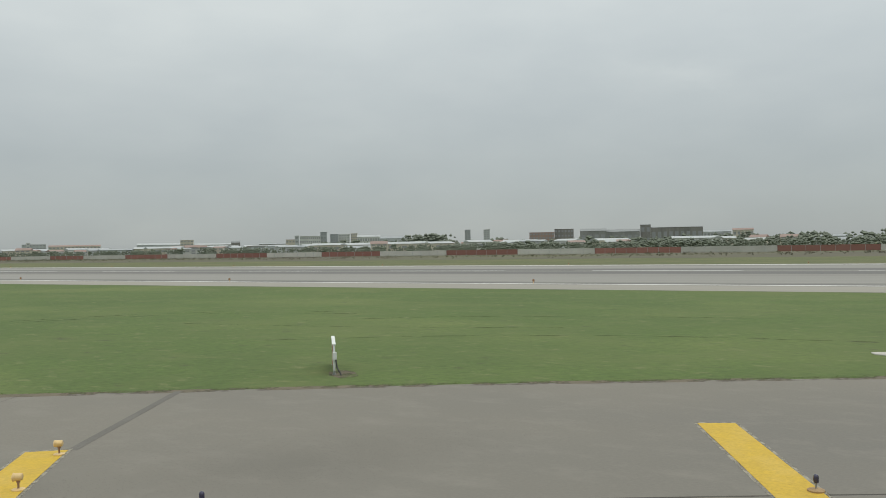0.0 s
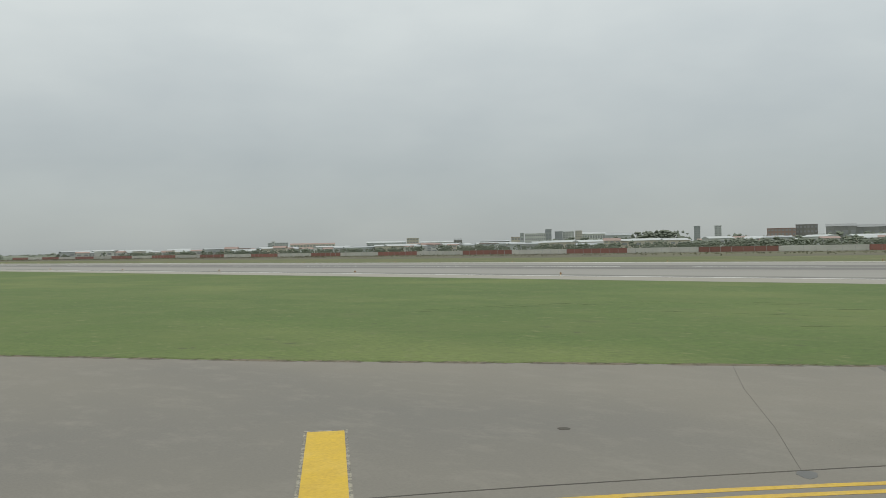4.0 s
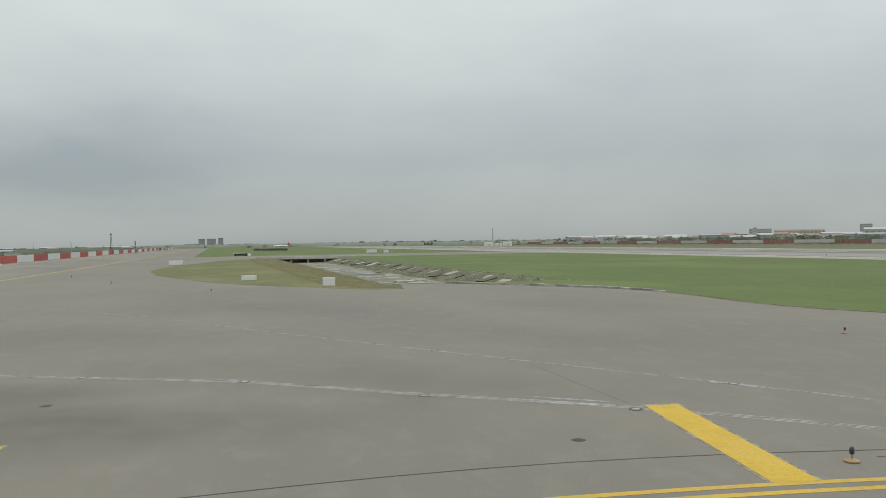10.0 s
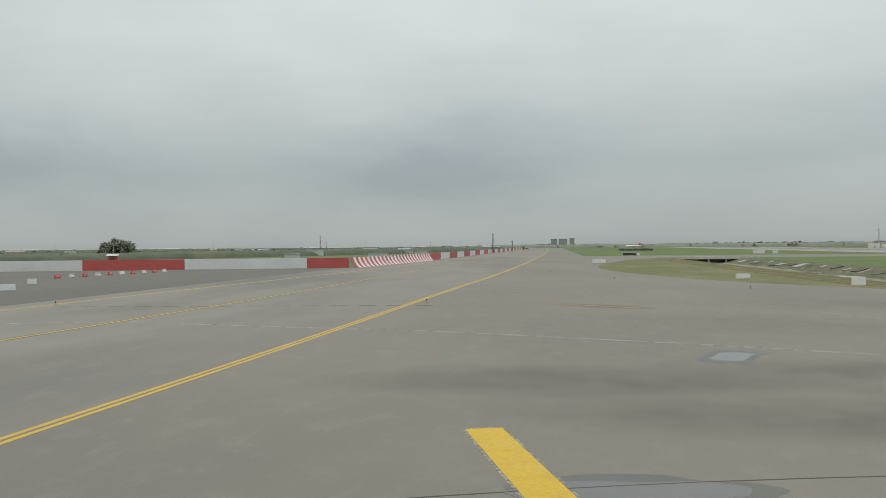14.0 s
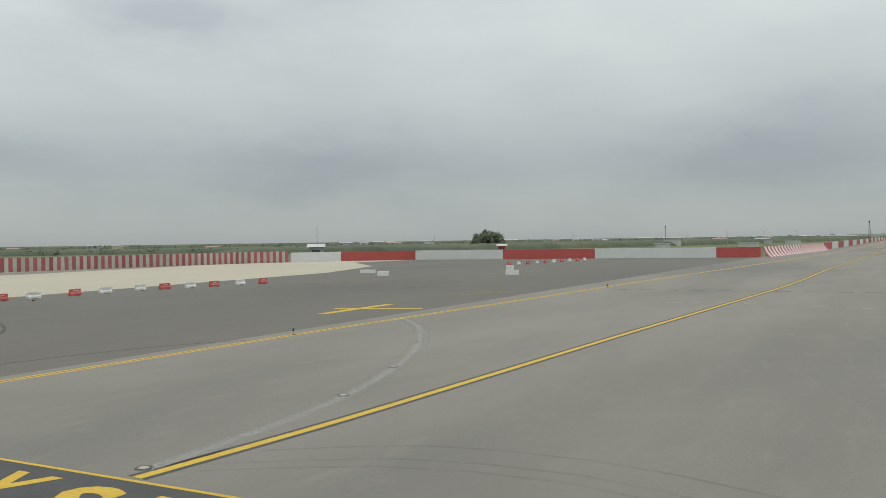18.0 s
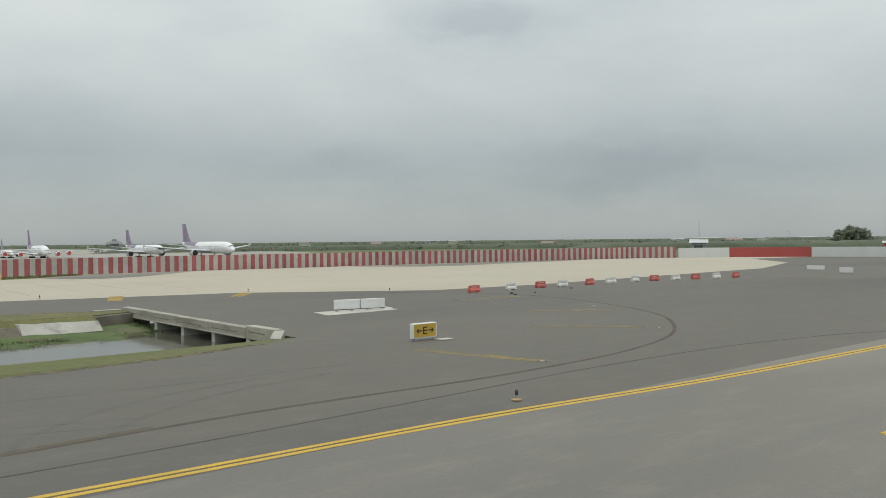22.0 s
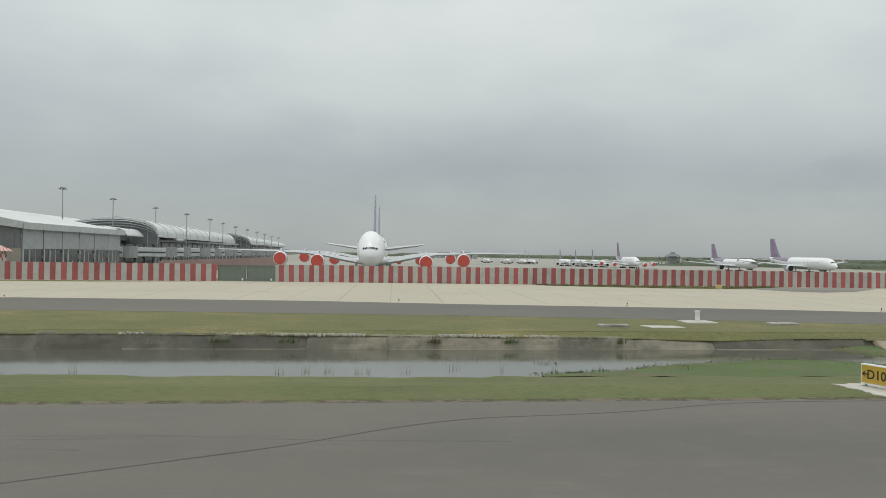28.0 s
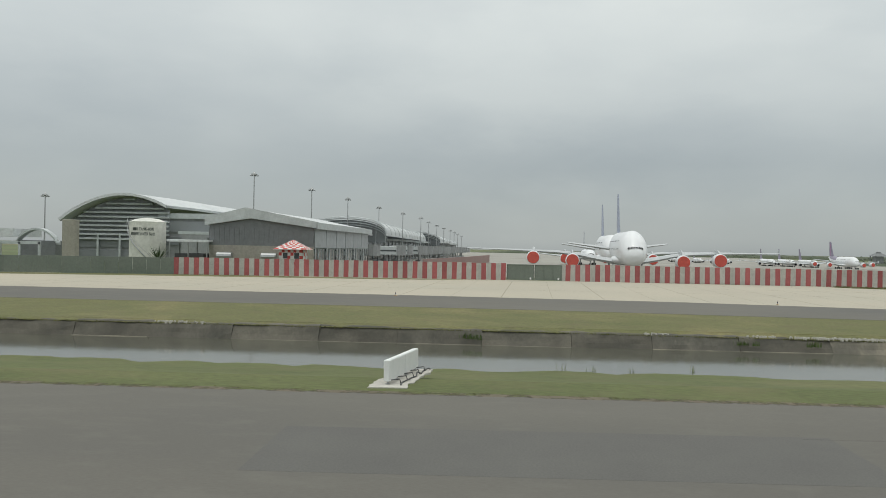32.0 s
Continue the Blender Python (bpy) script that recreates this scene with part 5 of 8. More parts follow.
def hoarding(name, pts, label, height=3.1, step=0.9, z=-0.02, single=290):
    t = thing(name, pose(0, 0, 0), label, "hoarding", kind="structure")
    w = step - 0.02
    ribs = [0, 0.14, 0.18, 0.34, 0.38, 0.54, 0.58, 0.74, 0.78, w]
    out = [0, 0, 0.035, 0.035, 0, 0, 0.035, 0.035, 0, 0]
    ring = lambda zz: [(x, -o, zz) for x, o in zip(ribs, out)] + [(w, 0.05, zz), (0, 0.05, zz)]
    one = Shape().loft([ring(0), ring(height)])
    ms = [one.mesh("board", mtl) for mtl in (stripe_red, stripe_white)]
    spots = along(pts, step)
    rest = [Shape(), Shape()]
    for k, (p, turn) in enumerate(spots):
        m = pose(p.x, p.y, z + rnd.uniform(-0.04, 0.04), rnd.uniform(-0.6, 0.6), rnd.uniform(-0.7, 0.7), turn)
        if k < len(spots) - single:
            rest[k % 2].add([m @ Vector(q) for q in one.v], one.f)
        else:
            part("board", ms[k % 2], None, t, m=m)
    if rest[0].v:
        for s, mtl, lab in zip(rest, (stripe_red, stripe_white), ("red boards farther along", "grey-white boards farther along")):
            tagged(part("boards", s, mtl, t, lab), kind="stuff")
    rail = Shape()
    for za in (0.5, 1.6, 2.8):
        rail.tube([(x - 0.12, y, za) for x, y in pts], 0.05, 5)
    part("rail", rail, grey_metal, t)
    return t


hoarding("hoarding_west", HOARD, "corrugated hoarding in red and grey-white stripes")
hoarding("hoarding_southwest", HOARD_SOUTH, "corrugated hoarding in red and grey-white stripes before the hangar")
gate = thing("hoarding_gate", pose(0, 0, 0), "closed dull green sheet gate in the hoarding", "gate", kind="structure")
for y0 in (-41.8, -36.7):
    part("leaf", Shape().cham(-224.85, y0, 0.15, -224.7, y0 + 5.0, 2.85, 0.02), green_panel, gate)
    frame_ = Shape()
    for k in range(4):
        frame_.box(-224.69, y0 + k * 1.63, 0.12, -224.62, y0 + k * 1.63 + 0.08, 2.9)
    frame_.box(-224.69, y0, 2.82, -224.61, y0 + 5, 2.92).box(-224.69, y0, 0.1, -224.61, y0 + 5, 0.2)
    part("gate_frame", frame_, green_panel, gate)
    part("bolt_box", Shape().cham(-224.6, y0 + 4.2, 0.18, -224.4, y0 + 4.5, 0.55, 0.02), sign_white, gate)
gw = thing("hoarding_green", pose(0, 0, 0), "dull green sheet hoarding", "hoarding", kind="structure")
for k, (p, turn) in enumerate(along([(-219.3, -102.0), (-214, -128), (-206, -170), (-200, -230)], 2.4)):
    part("sheet", Shape().cham(0, -0.05, 0, 2.36, 0.05, 3.0, 0.01), green_panel, gw, m=pose(p.x, p.y, rnd.uniform(-0.04, 0.04), 0, 0, turn))
tagged(part("electric_box", Shape().cham(-0.9, -0.35, 0, 0.9, 0.35, 0.75, 0.04), pale_concrete, None, m=pose(-207, -133, 0, 0, 0, 95)), "pale electric cabinet before the green hoarding", "cabinet")
tagged(part("grass_patch", Shape().poly([(-224.0, 14), (-219, 18), (-215.5, 27), (-214, 32), (-212.5, 38), (-211.5, 46), (-213.5, 53), (-218, 57), (-222.8, 68)], -0.01, 0.012), dry_grass), "dry grass patch before the hoarding", "grass", kind="structure")
tagged(part("grass_patch", Shape().poly([(-222.5, -44), (-221.5, -64), (-218.6, -98), (-205, -170), (-199, -170), (-211.5, -98), (-216.5, -62)], -0.01, 0.012), dry_grass), "thin grass strip along the hoarding", "grass", kind="structure")
tagged(part("yellow_box", Shape().cham(-0.5, -0.4, 0, 0.5, 0.4, 0.7, 0.04), lamp_amber, None, m=pose(-213.5, 47, 0, 0, 0, 12)), "small yellow cabinet on the grass patch", "cabinet")

# ---- western canal ----
WATER = -1.14
tagged(part("canal_water", Shape().poly([(-134.6, -420), (-108, -420), (-108, 62), (-134.6, 62)], -1.9, WATER), water_mat), "still grey canal water reflecting the sky", "water", kind="structure")


def bank_mesh(y0, y1, inner, outer, z_in, z_out, step=1.5, rough_=0.12, cols=6, sag=1.0):
    """A sloping bank between two lines x(y), uneven by noise."""
    s = Shape()
    ys = [y0 + (y1 - y0) * k / max(1, round((y1 - y0) / step)) for k in range(max(1, round((y1 - y0) / step)) + 1)]
    v, f = [], []
    for y in ys:
        xi, xo = inner(y), outer(y)
        for c in range(cols + 1):
            t = c / cols
            x = xi + (xo - xi) * t
            z = z_in + ((z_out(y) if callable(z_out) else z_out) - z_in) * t ** sag
            bump = rough_ * noise.noise((x * 0.35, y * 0.35, 3)) + rough_ * 0.5 * noise.noise((x * 1.1, y * 1.1, 7))
            v.append((x + (0.8 * bump if 0 < c < cols else 0.5 * bump * (c == cols)), y, z + (bump if 0 < c < cols else 0)))
    n = cols + 1
    for r in range(len(ys) - 1):
        for c in range(cols):
            q = (r * n + c, r * n + c + 1, r * n + n + c + 1, r * n + n + c)
            f.append(q if outer(y0) > inner(y0) else q[::-1])
    return s.add(v, f)


def near_line(y):
    return float(np.interp(y, [-250, -70, -50, -36, -20, 14, 19, 23, 31, 41], [-121.0, -121.0, -120.3, -120.4, -119.5, -119.3, -118.2, -116.1, -115.4, -115.1])) + 0.35 * noise.noise((y * 0.12, 0, 0)) + 0.25 * noise.noise((y * 0.6, 4, 0))


def shelf_line(y):
    return float(np.interp(y, [-8, -3, 0, 3, 6, 10, 13, 16, 19, 22], [-118.4, -119.8, -121.6, -123.2, -124.0, -124.6, -124.4, -122.5, -119.8, -118.2])) + 0.5 * noise.noise((y * 0.3, 2, 0)) + 0.3 * noise.noise((y * 0.9, 6, 0))


def weed_line(y):
    return float(np.interp(y, [17, 20, 27, 30, 35, 39, 41], [-131.2, -124.2, -123.1, -122.4, -124.2, -123.6, -128.5])) + 0.4 * noise.noise((y * 0.4, 9, 0))


tagged(part("canal_bank", bank_mesh(-250, 41.0, lambda y: -108.0, near_line, -0.02, WATER - 0.12, sag=0.8), near_verge, smooth=True), "sloping grass bank down to the water", "grass", kind="structure")
tagged(part("canal_bank", bank_mesh(-420, -250, lambda y: -108.0, lambda y: -120.0, -0.02, WATER - 0.12, 30), grass_mat), "sloping grass bank far along the canal", "grass", kind="structure")
lush = mat("lush_bank_plants", (0.085, 0.125, 0.036), (0.065, 0.10, 0.03), scale=0.5, rough=0.95, fine=4.0, patch=0.25, c=(0.12, 0.11, 0.06), bump=0.05, fleck=[(1.2, 0.62, (0.16, 0.14, 0.09))])
tagged(part("canal_bank", bank_mesh(-8, 20.5, lambda y: near_line(y) + 1.8, shelf_line, WATER + 0.05, WATER + 0.05, 1.0, 0.05), lush, smooth=True), "low overgrown shelf of water plants along the bank", "grass", kind="structure")
tagged(part("canal_bank", bank_mesh(17, 41.2, lambda y: float(np.interp(y, [17, 36, 40], [-131.6, -131.6, -133.8])), weed_line, -0.85, WATER - 0.05, 1.0, 0.22), lush, smooth=True), "overgrown earth bank beside the bridge", "grass", kind="structure")
tagged(part("canal_bank", bank_mesh(20, 37.2, lambda y: -132.85, lambda y: -131.0, -0.014, lambda y: -0.75 if 24 < y < 31 else -0.45, 1.0, 0.14, 4), dry_grass, smooth=True), "uneven earthy slope above the slabs", "grass", kind="structure")


def wall_top(y):
    return float(np.interp(y, [-420, -80, -48, -20, 0, 5, 9, 11, 16, 24], [-0.15, -0.15, -0.18, -0.28, -0.38, -0.5, -0.58, -0.5, -0.38, -0.4]))


tagged(part("canal_bank", bank_mesh(-160, 24, lambda y: -132.85, lambda y: -131.35, -0.014, lambda y: wall_top(y) + 0.01, 1.5, 0.06, 4), dry_grass, smooth=True), "grass rounding over to the canal wall", "grass", kind="structure")
tagged(part("canal_bank", bank_mesh(-420, -160, lambda y: -132.85, lambda y: -131.35, -0.014, 0.0, 30, 0.0, 2), dry_grass), "grass rounding over to the canal wall farther off", "grass", kind="structure")
lining = thing("canal_lining", pose(0, 0, 0), "stained sloping concrete lining of the canal", "canal wall", kind="structure")
silted = mat("silt_stained_lining", (0.25, 0.225, 0.175), (0.16, 0.148, 0.12), scale=0.6, rough=0.95, bump=0.03, fine=6.0, patch=0.3, c=(0.11, 0.105, 0.085), stretch=(1, 1, 0.5), fleck=[(0.8, 0.5, (0.12, 0.11, 0.085), 0.4), (2.2, 0.6, (0.09, 0.085, 0.065), 0.2)])
canal_stain = mat("brown_stained_canal_wall", (0.145, 0.135, 0.11), (0.09, 0.085, 0.07), scale=0.55, rough=0.95, bump=0.03, fine=5.0, patch=0.3, c=(0.08, 0.077, 0.064), stretch=(1, 1, 0.45), fleck=[(1.1, 0.62, (0.27, 0.255, 0.21), 0.3)], per_object=0.15)


def lining_slab(y, w, lean0, lean1, sink):
    """One leaning slab: its top crumbled, its face bulging."""
    rings = []
    n = 13
    for i in range(n):
        yy = y + 0.008 + (w - 0.016) * i / (n - 1)
        lean = lean0 + (lean1 - lean0) * i / (n - 1)
        top = wall_top(yy) - sink + 0.09 * noise.noise((yy * 0.7, 1, 0)) + 0.06 * noise.noise((yy * 2.6, 5, 0))
        ring_ = [(-132.8, top - 0.05), (-131.62 + lean + 0.1 * noise.noise((yy * 1.3, 2, 0)), top), (-131.4 + lean + 0.08 * noise.noise((yy * 1.7, 8, 0)), top - 0.09)]
        for f in (0.3, 0.62, 1.0):
            ring_.append((-131.36 + 0.62 * f + lean * (1 - f) + 0.09 * noise.noise((yy * 0.8, f * 4, 3)), top - 0.09 + (-1.06 - top) * f))
        rings.append([(px, yy, pz) for px, pz in ring_ + [(-130.7, -1.9), (-132.8, -1.9)]][::-1])
    return Shape().loft(rings)


y = -160.0
k = 0
while y < 20:
    w = 6.0 + 0.4 * math.sin(k * 2.1)
    part("slab", lining_slab(y, w, rnd.uniform(-0.12, 0.14), rnd.uniform(-0.12, 0.14), rnd.uniform(-0.12, -0.03)), silted if -25 < y < 2 else dark_concrete if k % 3 else canal_stain, lining)
    part("toe", Shape().cham(-130.9, y + 0.01, -1.9, -130.6 + rnd.uniform(-0.06, 0.06), y + w - 0.01, -1.12 + rnd.uniform(-0.04, 0.03), 0.03), silted, lining)
    y += w
    k += 1
part("slab", Shape().box(-133.0, -420, -1.9, -130.4, -160, -0.05), dark_concrete, lining)
stained_earth = mat("stained_earthy_concrete", (0.15, 0.13, 0.095), (0.09, 0.082, 0.062), scale=0.6, rough=0.95, fine=6.0, patch=0.4, c=(0.19, 0.17, 0.125))
for y0, y1, top, mtl, lab in ((20.6, 23.4, -0.45, worn_slab, "pale brown broken slab"), (26.5, 31.3, -0.35, stained_earth, "earth-stained leaning slab"), (31.4, 37.0, -0.22, concrete, "pale exposed concrete slab")):
    part("slab", Shape().loft([[(-131.9, yy, top - 0.06 * k), (-131.0, yy + 0.1, top - 0.03 * k), (-129.5, yy, -1.0 + 0.03 * k), (-131.6, yy, -1.4)][::-1] for k, yy in enumerate((y0, (y0 + y1) / 2, y1))]), mtl, lining, lab)

# Rubble along the wall's top, and reeds.
rub = Shape()
for y0, y1, n in ((-34.6, -32.8, 26), (-27.3, -25.3, 34), (-24.4, -22.8, 30), (-22.8, -17.6, 190), (-12.4, -6.9, 170), (-6.1, -4.3, 40), (-70, -66, 40)):
    for _ in range(n):
        yy, s_ = rnd.uniform(y0, y1), rnd.uniform(0.04, 0.1)
        xx = -131.62 + rnd.uniform(-0.2, 0.22)
        zz = wall_top(yy) + 0.06
        rub.box(xx - s_, yy - s_ * 0.6, zz - 0.1, xx + s_, yy + s_, zz + rnd.uniform(0.05, 0.13), taper=s_ * 0.3)
tagged(part("rubble", rub, pale_concrete), "white broken rubble along the canal's edge", "rubble", kind="stuff")


def tufts(places, height, spread, blades, seed, broad=1.0):
    r = random.Random(seed)
    s = Shape()
    for x, y, z in places:
        for _ in range(blades):
            a, l = r.uniform(0, 6.28), height * r.uniform(0.5, 1.2)
            bx, by = x + r.gauss(0, spread), y + r.gauss(0, spread)
            lean = r.uniform(0.05, 0.35) * l
            w = (0.025 + 0.02 * r.random()) * broad
            dx, dy = math.cos(a), math.sin(a)
            s.add([(bx - dy * w, by + dx * w, z), (bx + dy * w, by - dx * w, z), (bx + dx * lean, by + dy * lean, z + l)], [(0, 1, 2)])
    return s


spots = [(x_, y_, WATER) for x_, y_ in ((-119.6, -41.3), (-119.5, -39.6), (-119.4, -37.5), (-120.2, -33.9), (-119.4, -22.6), (-119.9, -21.3), (-119.9, -19.9), (-119.4, -18.3), (-119.5, -17.7), (-119.7, -15.5), (-121.1, -12.6), (-120.4, -10.0), (-119.9, -6.9), (-120.0, -4.1))]
tagged(part("reeds", tufts(spots, 0.38, 0.16, 12, 3, 0.35), reed), "tufts of reeds standing in the water", "reeds", kind="stuff")
spots = [(shelf_line(y_) - rnd.uniform(-2.2, 0.9), y_, WATER - 0.02) for y_ in np.linspace(-8, 21, 170)] + [(-122.5 - 2.2 * rnd.random(), -9 + 7 * rnd.random(), WATER - 0.05) for _ in range(9)]
tagged(part("reeds", tufts(spots, 0.12, 0.3, 14, 5), lush), "low green water plants along the bank", "reeds", kind="stuff")
spots = [(rnd.uniform(-121.0, -118.6), rnd.uniform(19, 26), WATER - 0.02) for _ in range(60)]
tagged(part("water_plants", tufts(spots, 0.1, 0.3, 10, 15), dry_grass), "sparse dead stalks standing in the water", "reeds", kind="stuff")
spots = []
for y_ in np.linspace(18, 40.8, 1100):
    x_ = weed_line(y_) - abs(rnd.gauss(0, 3.0))
    spots.append((max(x_, -131.2), y_ + rnd.uniform(-0.2, 0.2), float(np.interp(x_, [-131.5, weed_line(y_)], [-0.95, -1.25]))))
tagged(part("bank_weeds", tufts(spots, 0.13, 0.4, 9, 6), lush), "dense green weeds on the canal bank", "weeds", kind="stuff")

spots = []
for k in range(330):
    y_ = rnd.uniform(16, 62)
    near = float(np.interp(y_, [16, 27, 38, 46, 53, 57, 66], [-220.5, -216, -213, -212, -214, -218.5, -222]))
    spots.append((rnd.uniform(-223.5, near), y_, 0.0))
tagged(part("grass_tufts", tufts(spots, 0.3, 0.4, 14, 77), dry_grass), "rough yellow-green tufts at the hoarding's foot", "grass", kind="stuff")
over = [(-131.4 + rnd.gauss(0, 0.12), yy, wall_top(yy) - 0.02) for yy in np.linspace(-130, 20, 560)]
tagged(part("overhanging_grass", tufts(over, 0.11, 0.2, 14, 9), verge_mat), "ragged grass hanging over the canal wall", "grass", kind="stuff")
stalks = [(-130.9 + rnd.gauss(0, 0.3), yy + rnd.gauss(0, 0.4), -0.7) for yy in (-47.2, -46.6, -27.4, -22.7, -12.5, -12.1, -7.3, 0.8) for _ in range(3)]
tagged(part("wall_weeds", tufts(stalks, 0.4, 0.15, 20, 10), lush), "weeds growing from the canal wall's joints", "weeds", kind="stuff")

# ---- bridge over the western canal ----
bridge_concrete = mat("weathered_bridge_concrete", (0.41, 0.395, 0.34), (0.28, 0.265, 0.225), scale=0.8, rough=0.92, bump=0.01, fine=7.0, patch=0.5, c=(0.22, 0.205, 0.17), stretch=(0.35, 0.35, 1.6))
# Pale concrete, lightened further in place of light reaching under the deck.
pier_pale = mat("lightened_pier_concrete", (0.58, 0.57, 0.53), (0.47, 0.46, 0.42), scale=0.7, rough=0.9, bump=0.01, fine=7.0)
bridge = thing("canal_bridge", pose(0, 0, 0), "low stained concrete taxiway bridge over the canal", "bridge", kind="structure")
part("deck", Shape().box(-136, 41.34, -0.46, -108.5, 62, -0.31), pier_pale, bridge)
for x0, x1, z1 in ((-136.5, -130.2, 0.27), (-130.2, -124.6, 0.25), (-124.6, -119.0, 0.23), (-119.0, -113.4, 0.22), (-113.4, -109.6, 0.36)):
    part("edge_beam", Shape().cham(x0 + 0.02, 40.75, -0.48, x1 - 0.02, 41.35, z1, 0.04), bridge_concrete, bridge)
    part("streak", Shape().cham(x0 + 0.4, 40.742, z1 - 0.4, x1 - 1.2, 40.752, z1 - 0.36, 0.002), stained_earth, bridge, "dark horizontal crack stain")
part("drip_ledge", Shape().cham(-134.2, 40.66, -0.48, -113.4, 40.75, -0.4, 0.02), bridge_concrete, bridge)
part("abutment", Shape().cham(-136.4, 40.8, -1.9, -133.9, 42.2, -0.48, 0.03), bridge_concrete, bridge)
part("wing_wall", Shape().loft([[(-132.9, 36.9, -1.9), (-131.6, 37.2, -1.9), (-132.1, 37.2, -0.12), (-132.9, 36.9, -0.06)], [(-135.0, 40.9, -1.9), (-133.6, 41.0, -1.9), (-133.9, 41.0, -0.1), (-135.0, 40.9, -0.04)]]), dark_concrete, bridge)
for x in (-129.05, -123.8, -118.5, -113.3):
    part("pier", Shape().cham(x - 0.26, 40.85, -2.2, x + 0.26, 62, -0.46, 0.03), pier_pale, bridge)
part("back_wall", Shape().box(-136, 44.4, -1.9, -108, 45.0, -0.46), pier_pale, bridge)
part("wing_wall", Shape().loft([[(-109.7, 40.8, -0.8), (-109.3, 41.3, -0.8), (-109.3, 41.3, 0.3), (-109.7, 40.8, 0.3)], [(-108.0, 39.6, -0.6), (-107.6, 40.1, -0.6), (-107.6, 40.1, 0.04), (-108.0, 39.6, 0.04)]]), concrete, bridge)
part("wing_wall", Shape().cham(-137.3, 38.6, -1.0, -136.6, 41.2, 0.05, 0.03), concrete, bridge)

# ---- eastern canal ----
mud = mat("silted_canal_floor", (0.24, 0.22, 0.17), (0.17, 0.17, 0.11), scale=0.12, rough=0.85, fine=3.0, patch=0.08, c=(0.10, 0.11, 0.055), fleck=[(0.5, 0.58, (0.08, 0.078, 0.06))])
bank_rubble = mat("weedy_rubble_bank", (0.15, 0.145, 0.085), (0.10, 0.108, 0.055), scale=0.3, rough=0.95, bump=0.06, fine=2.0, patch=0.12, c=(0.085, 0.095, 0.045), fleck=[(0.7, 0.6, (0.26, 0.245, 0.2)), (0.4, 0.6, (0.07, 0.07, 0.045))])
FLOOR = -1.9
tagged(part("canal_floor", Shape().poly([(18, 150), (44, 150), (44, 397), (18, 397)], -2.4, FLOOR), mud), "silted concrete floor of the drained canal", "canal", kind="structure")
tagged(part("canal_bank_east", bank_mesh(134, 397, lambda y: 44.05, lambda y: 37.0 + 0.5 * noise.noise((y * 0.1, 2, 0)), -0.02, FLOOR, 2, 0.2), bank_rubble, smooth=True), "weedy bank of the drained canal", "grass", kind="structure")
tagged(part("canal_bank_west", bank_mesh(151, 397, lambda y: 17.95, lambda y: 24.0 + 0.6 * noise.noise((y * 0.1, 5, 0)), -0.02, FLOOR, 2, 0.3), bank_rubble, smooth=True), "grassy bank of the drained canal beside the island", "grass", kind="structure")
slabs = thing("canal_slabs", pose(0, 0, 0), "broken pale concrete slabs in the drained canal", "canal wall", kind="structure")
for k in range(24):
    y0 = 166 + k * 8.5 + rnd.uniform(-4, 4)
    top = rnd.uniform(0.1, 0.45)
    w, f = rnd.uniform(1.6, 4.6), rnd.uniform(0.35, 0.7)
    xa, za = 43.6 - 6.2 * top, -0.1 - 1.75 * top
    xb, zb = xa - 5.6 * f * (1 - top), za - 1.6 * f * (1 - top)
    part("slab", Shape().loft([[(xa, yy, za + 0.16), (xa + 0.15, yy, za), (xb + d_, yy, zb - 0.05), (xb - 0.2 + d_, yy, zb + 0.13)] for yy, d_ in ((y0, 0), (y0 + w, rnd.uniform(-0.8, 0.8)))]), concrete if k % 2 else dark_concrete, slabs)
for k in range(34):
    x0, y0 = rnd.uniform(24, 36), 172 + k * 5.6
    part("slab", Shape().cham(x0, y0, FLOOR - 0.1, x0 + rnd.uniform(2, 5), y0 + rnd.uniform(2.0, 4.0), FLOOR + rnd.uniform(0.04, 0.16), 0.04), concrete, slabs)
for x, y, rx, ry in ((28, 186, 3, 6), (33, 205, 2.5, 8), (27, 232, 3, 7), (33, 262, 3, 9), (28, 300, 3, 10)):
    pool(x, y, rx, ry, 0, "shallow water on the canal floor", z=FLOOR + 0.02, wob=0.5)
stones = Shape()
for _ in range(520):
    u = rnd.random()
    yy, s_ = 150 + 150 * rnd.random() ** 1.5, rnd.uniform(0.1, 0.3)
    xx = 44 - 7.0 * u if rnd.random() < 0.62 else rnd.uniform(22, 37)
    zz = -0.05 - 1.85 * u if xx > 37 else FLOOR
    if yy < 163 and xx < 41:
        continue
    stones.box(xx - s_, yy - s_ * rnd.uniform(0.6, 1.6), zz - 0.2, xx + s_, yy + s_, zz + s_ * rnd.uniform(0.3, 0.7), taper=s_ * 0.3)
tagged(part("rubble", stones, concrete), "broken concrete lumps strewn over the drained canal", "rubble", kind="stuff")
weeds = [(44 - 6.6 * rnd.random(), 140 + 220 * rnd.random() ** 1.3, -1.0) for _ in range(700)]
weeds = [(x, yy, -0.1 - (44 - x) * 0.27) for x, yy, _ in weeds]
tagged(part("bank_weeds", tufts(weeds, 0.2, 0.5, 14, 61), dry_grass), "rank weeds on the drained canal's bank", "weeds", kind="stuff")
kerb = thing("canal_kerb", pose(0, 0, 0), "broken concrete kerb along the canal's head", "kerb", kind="structure")
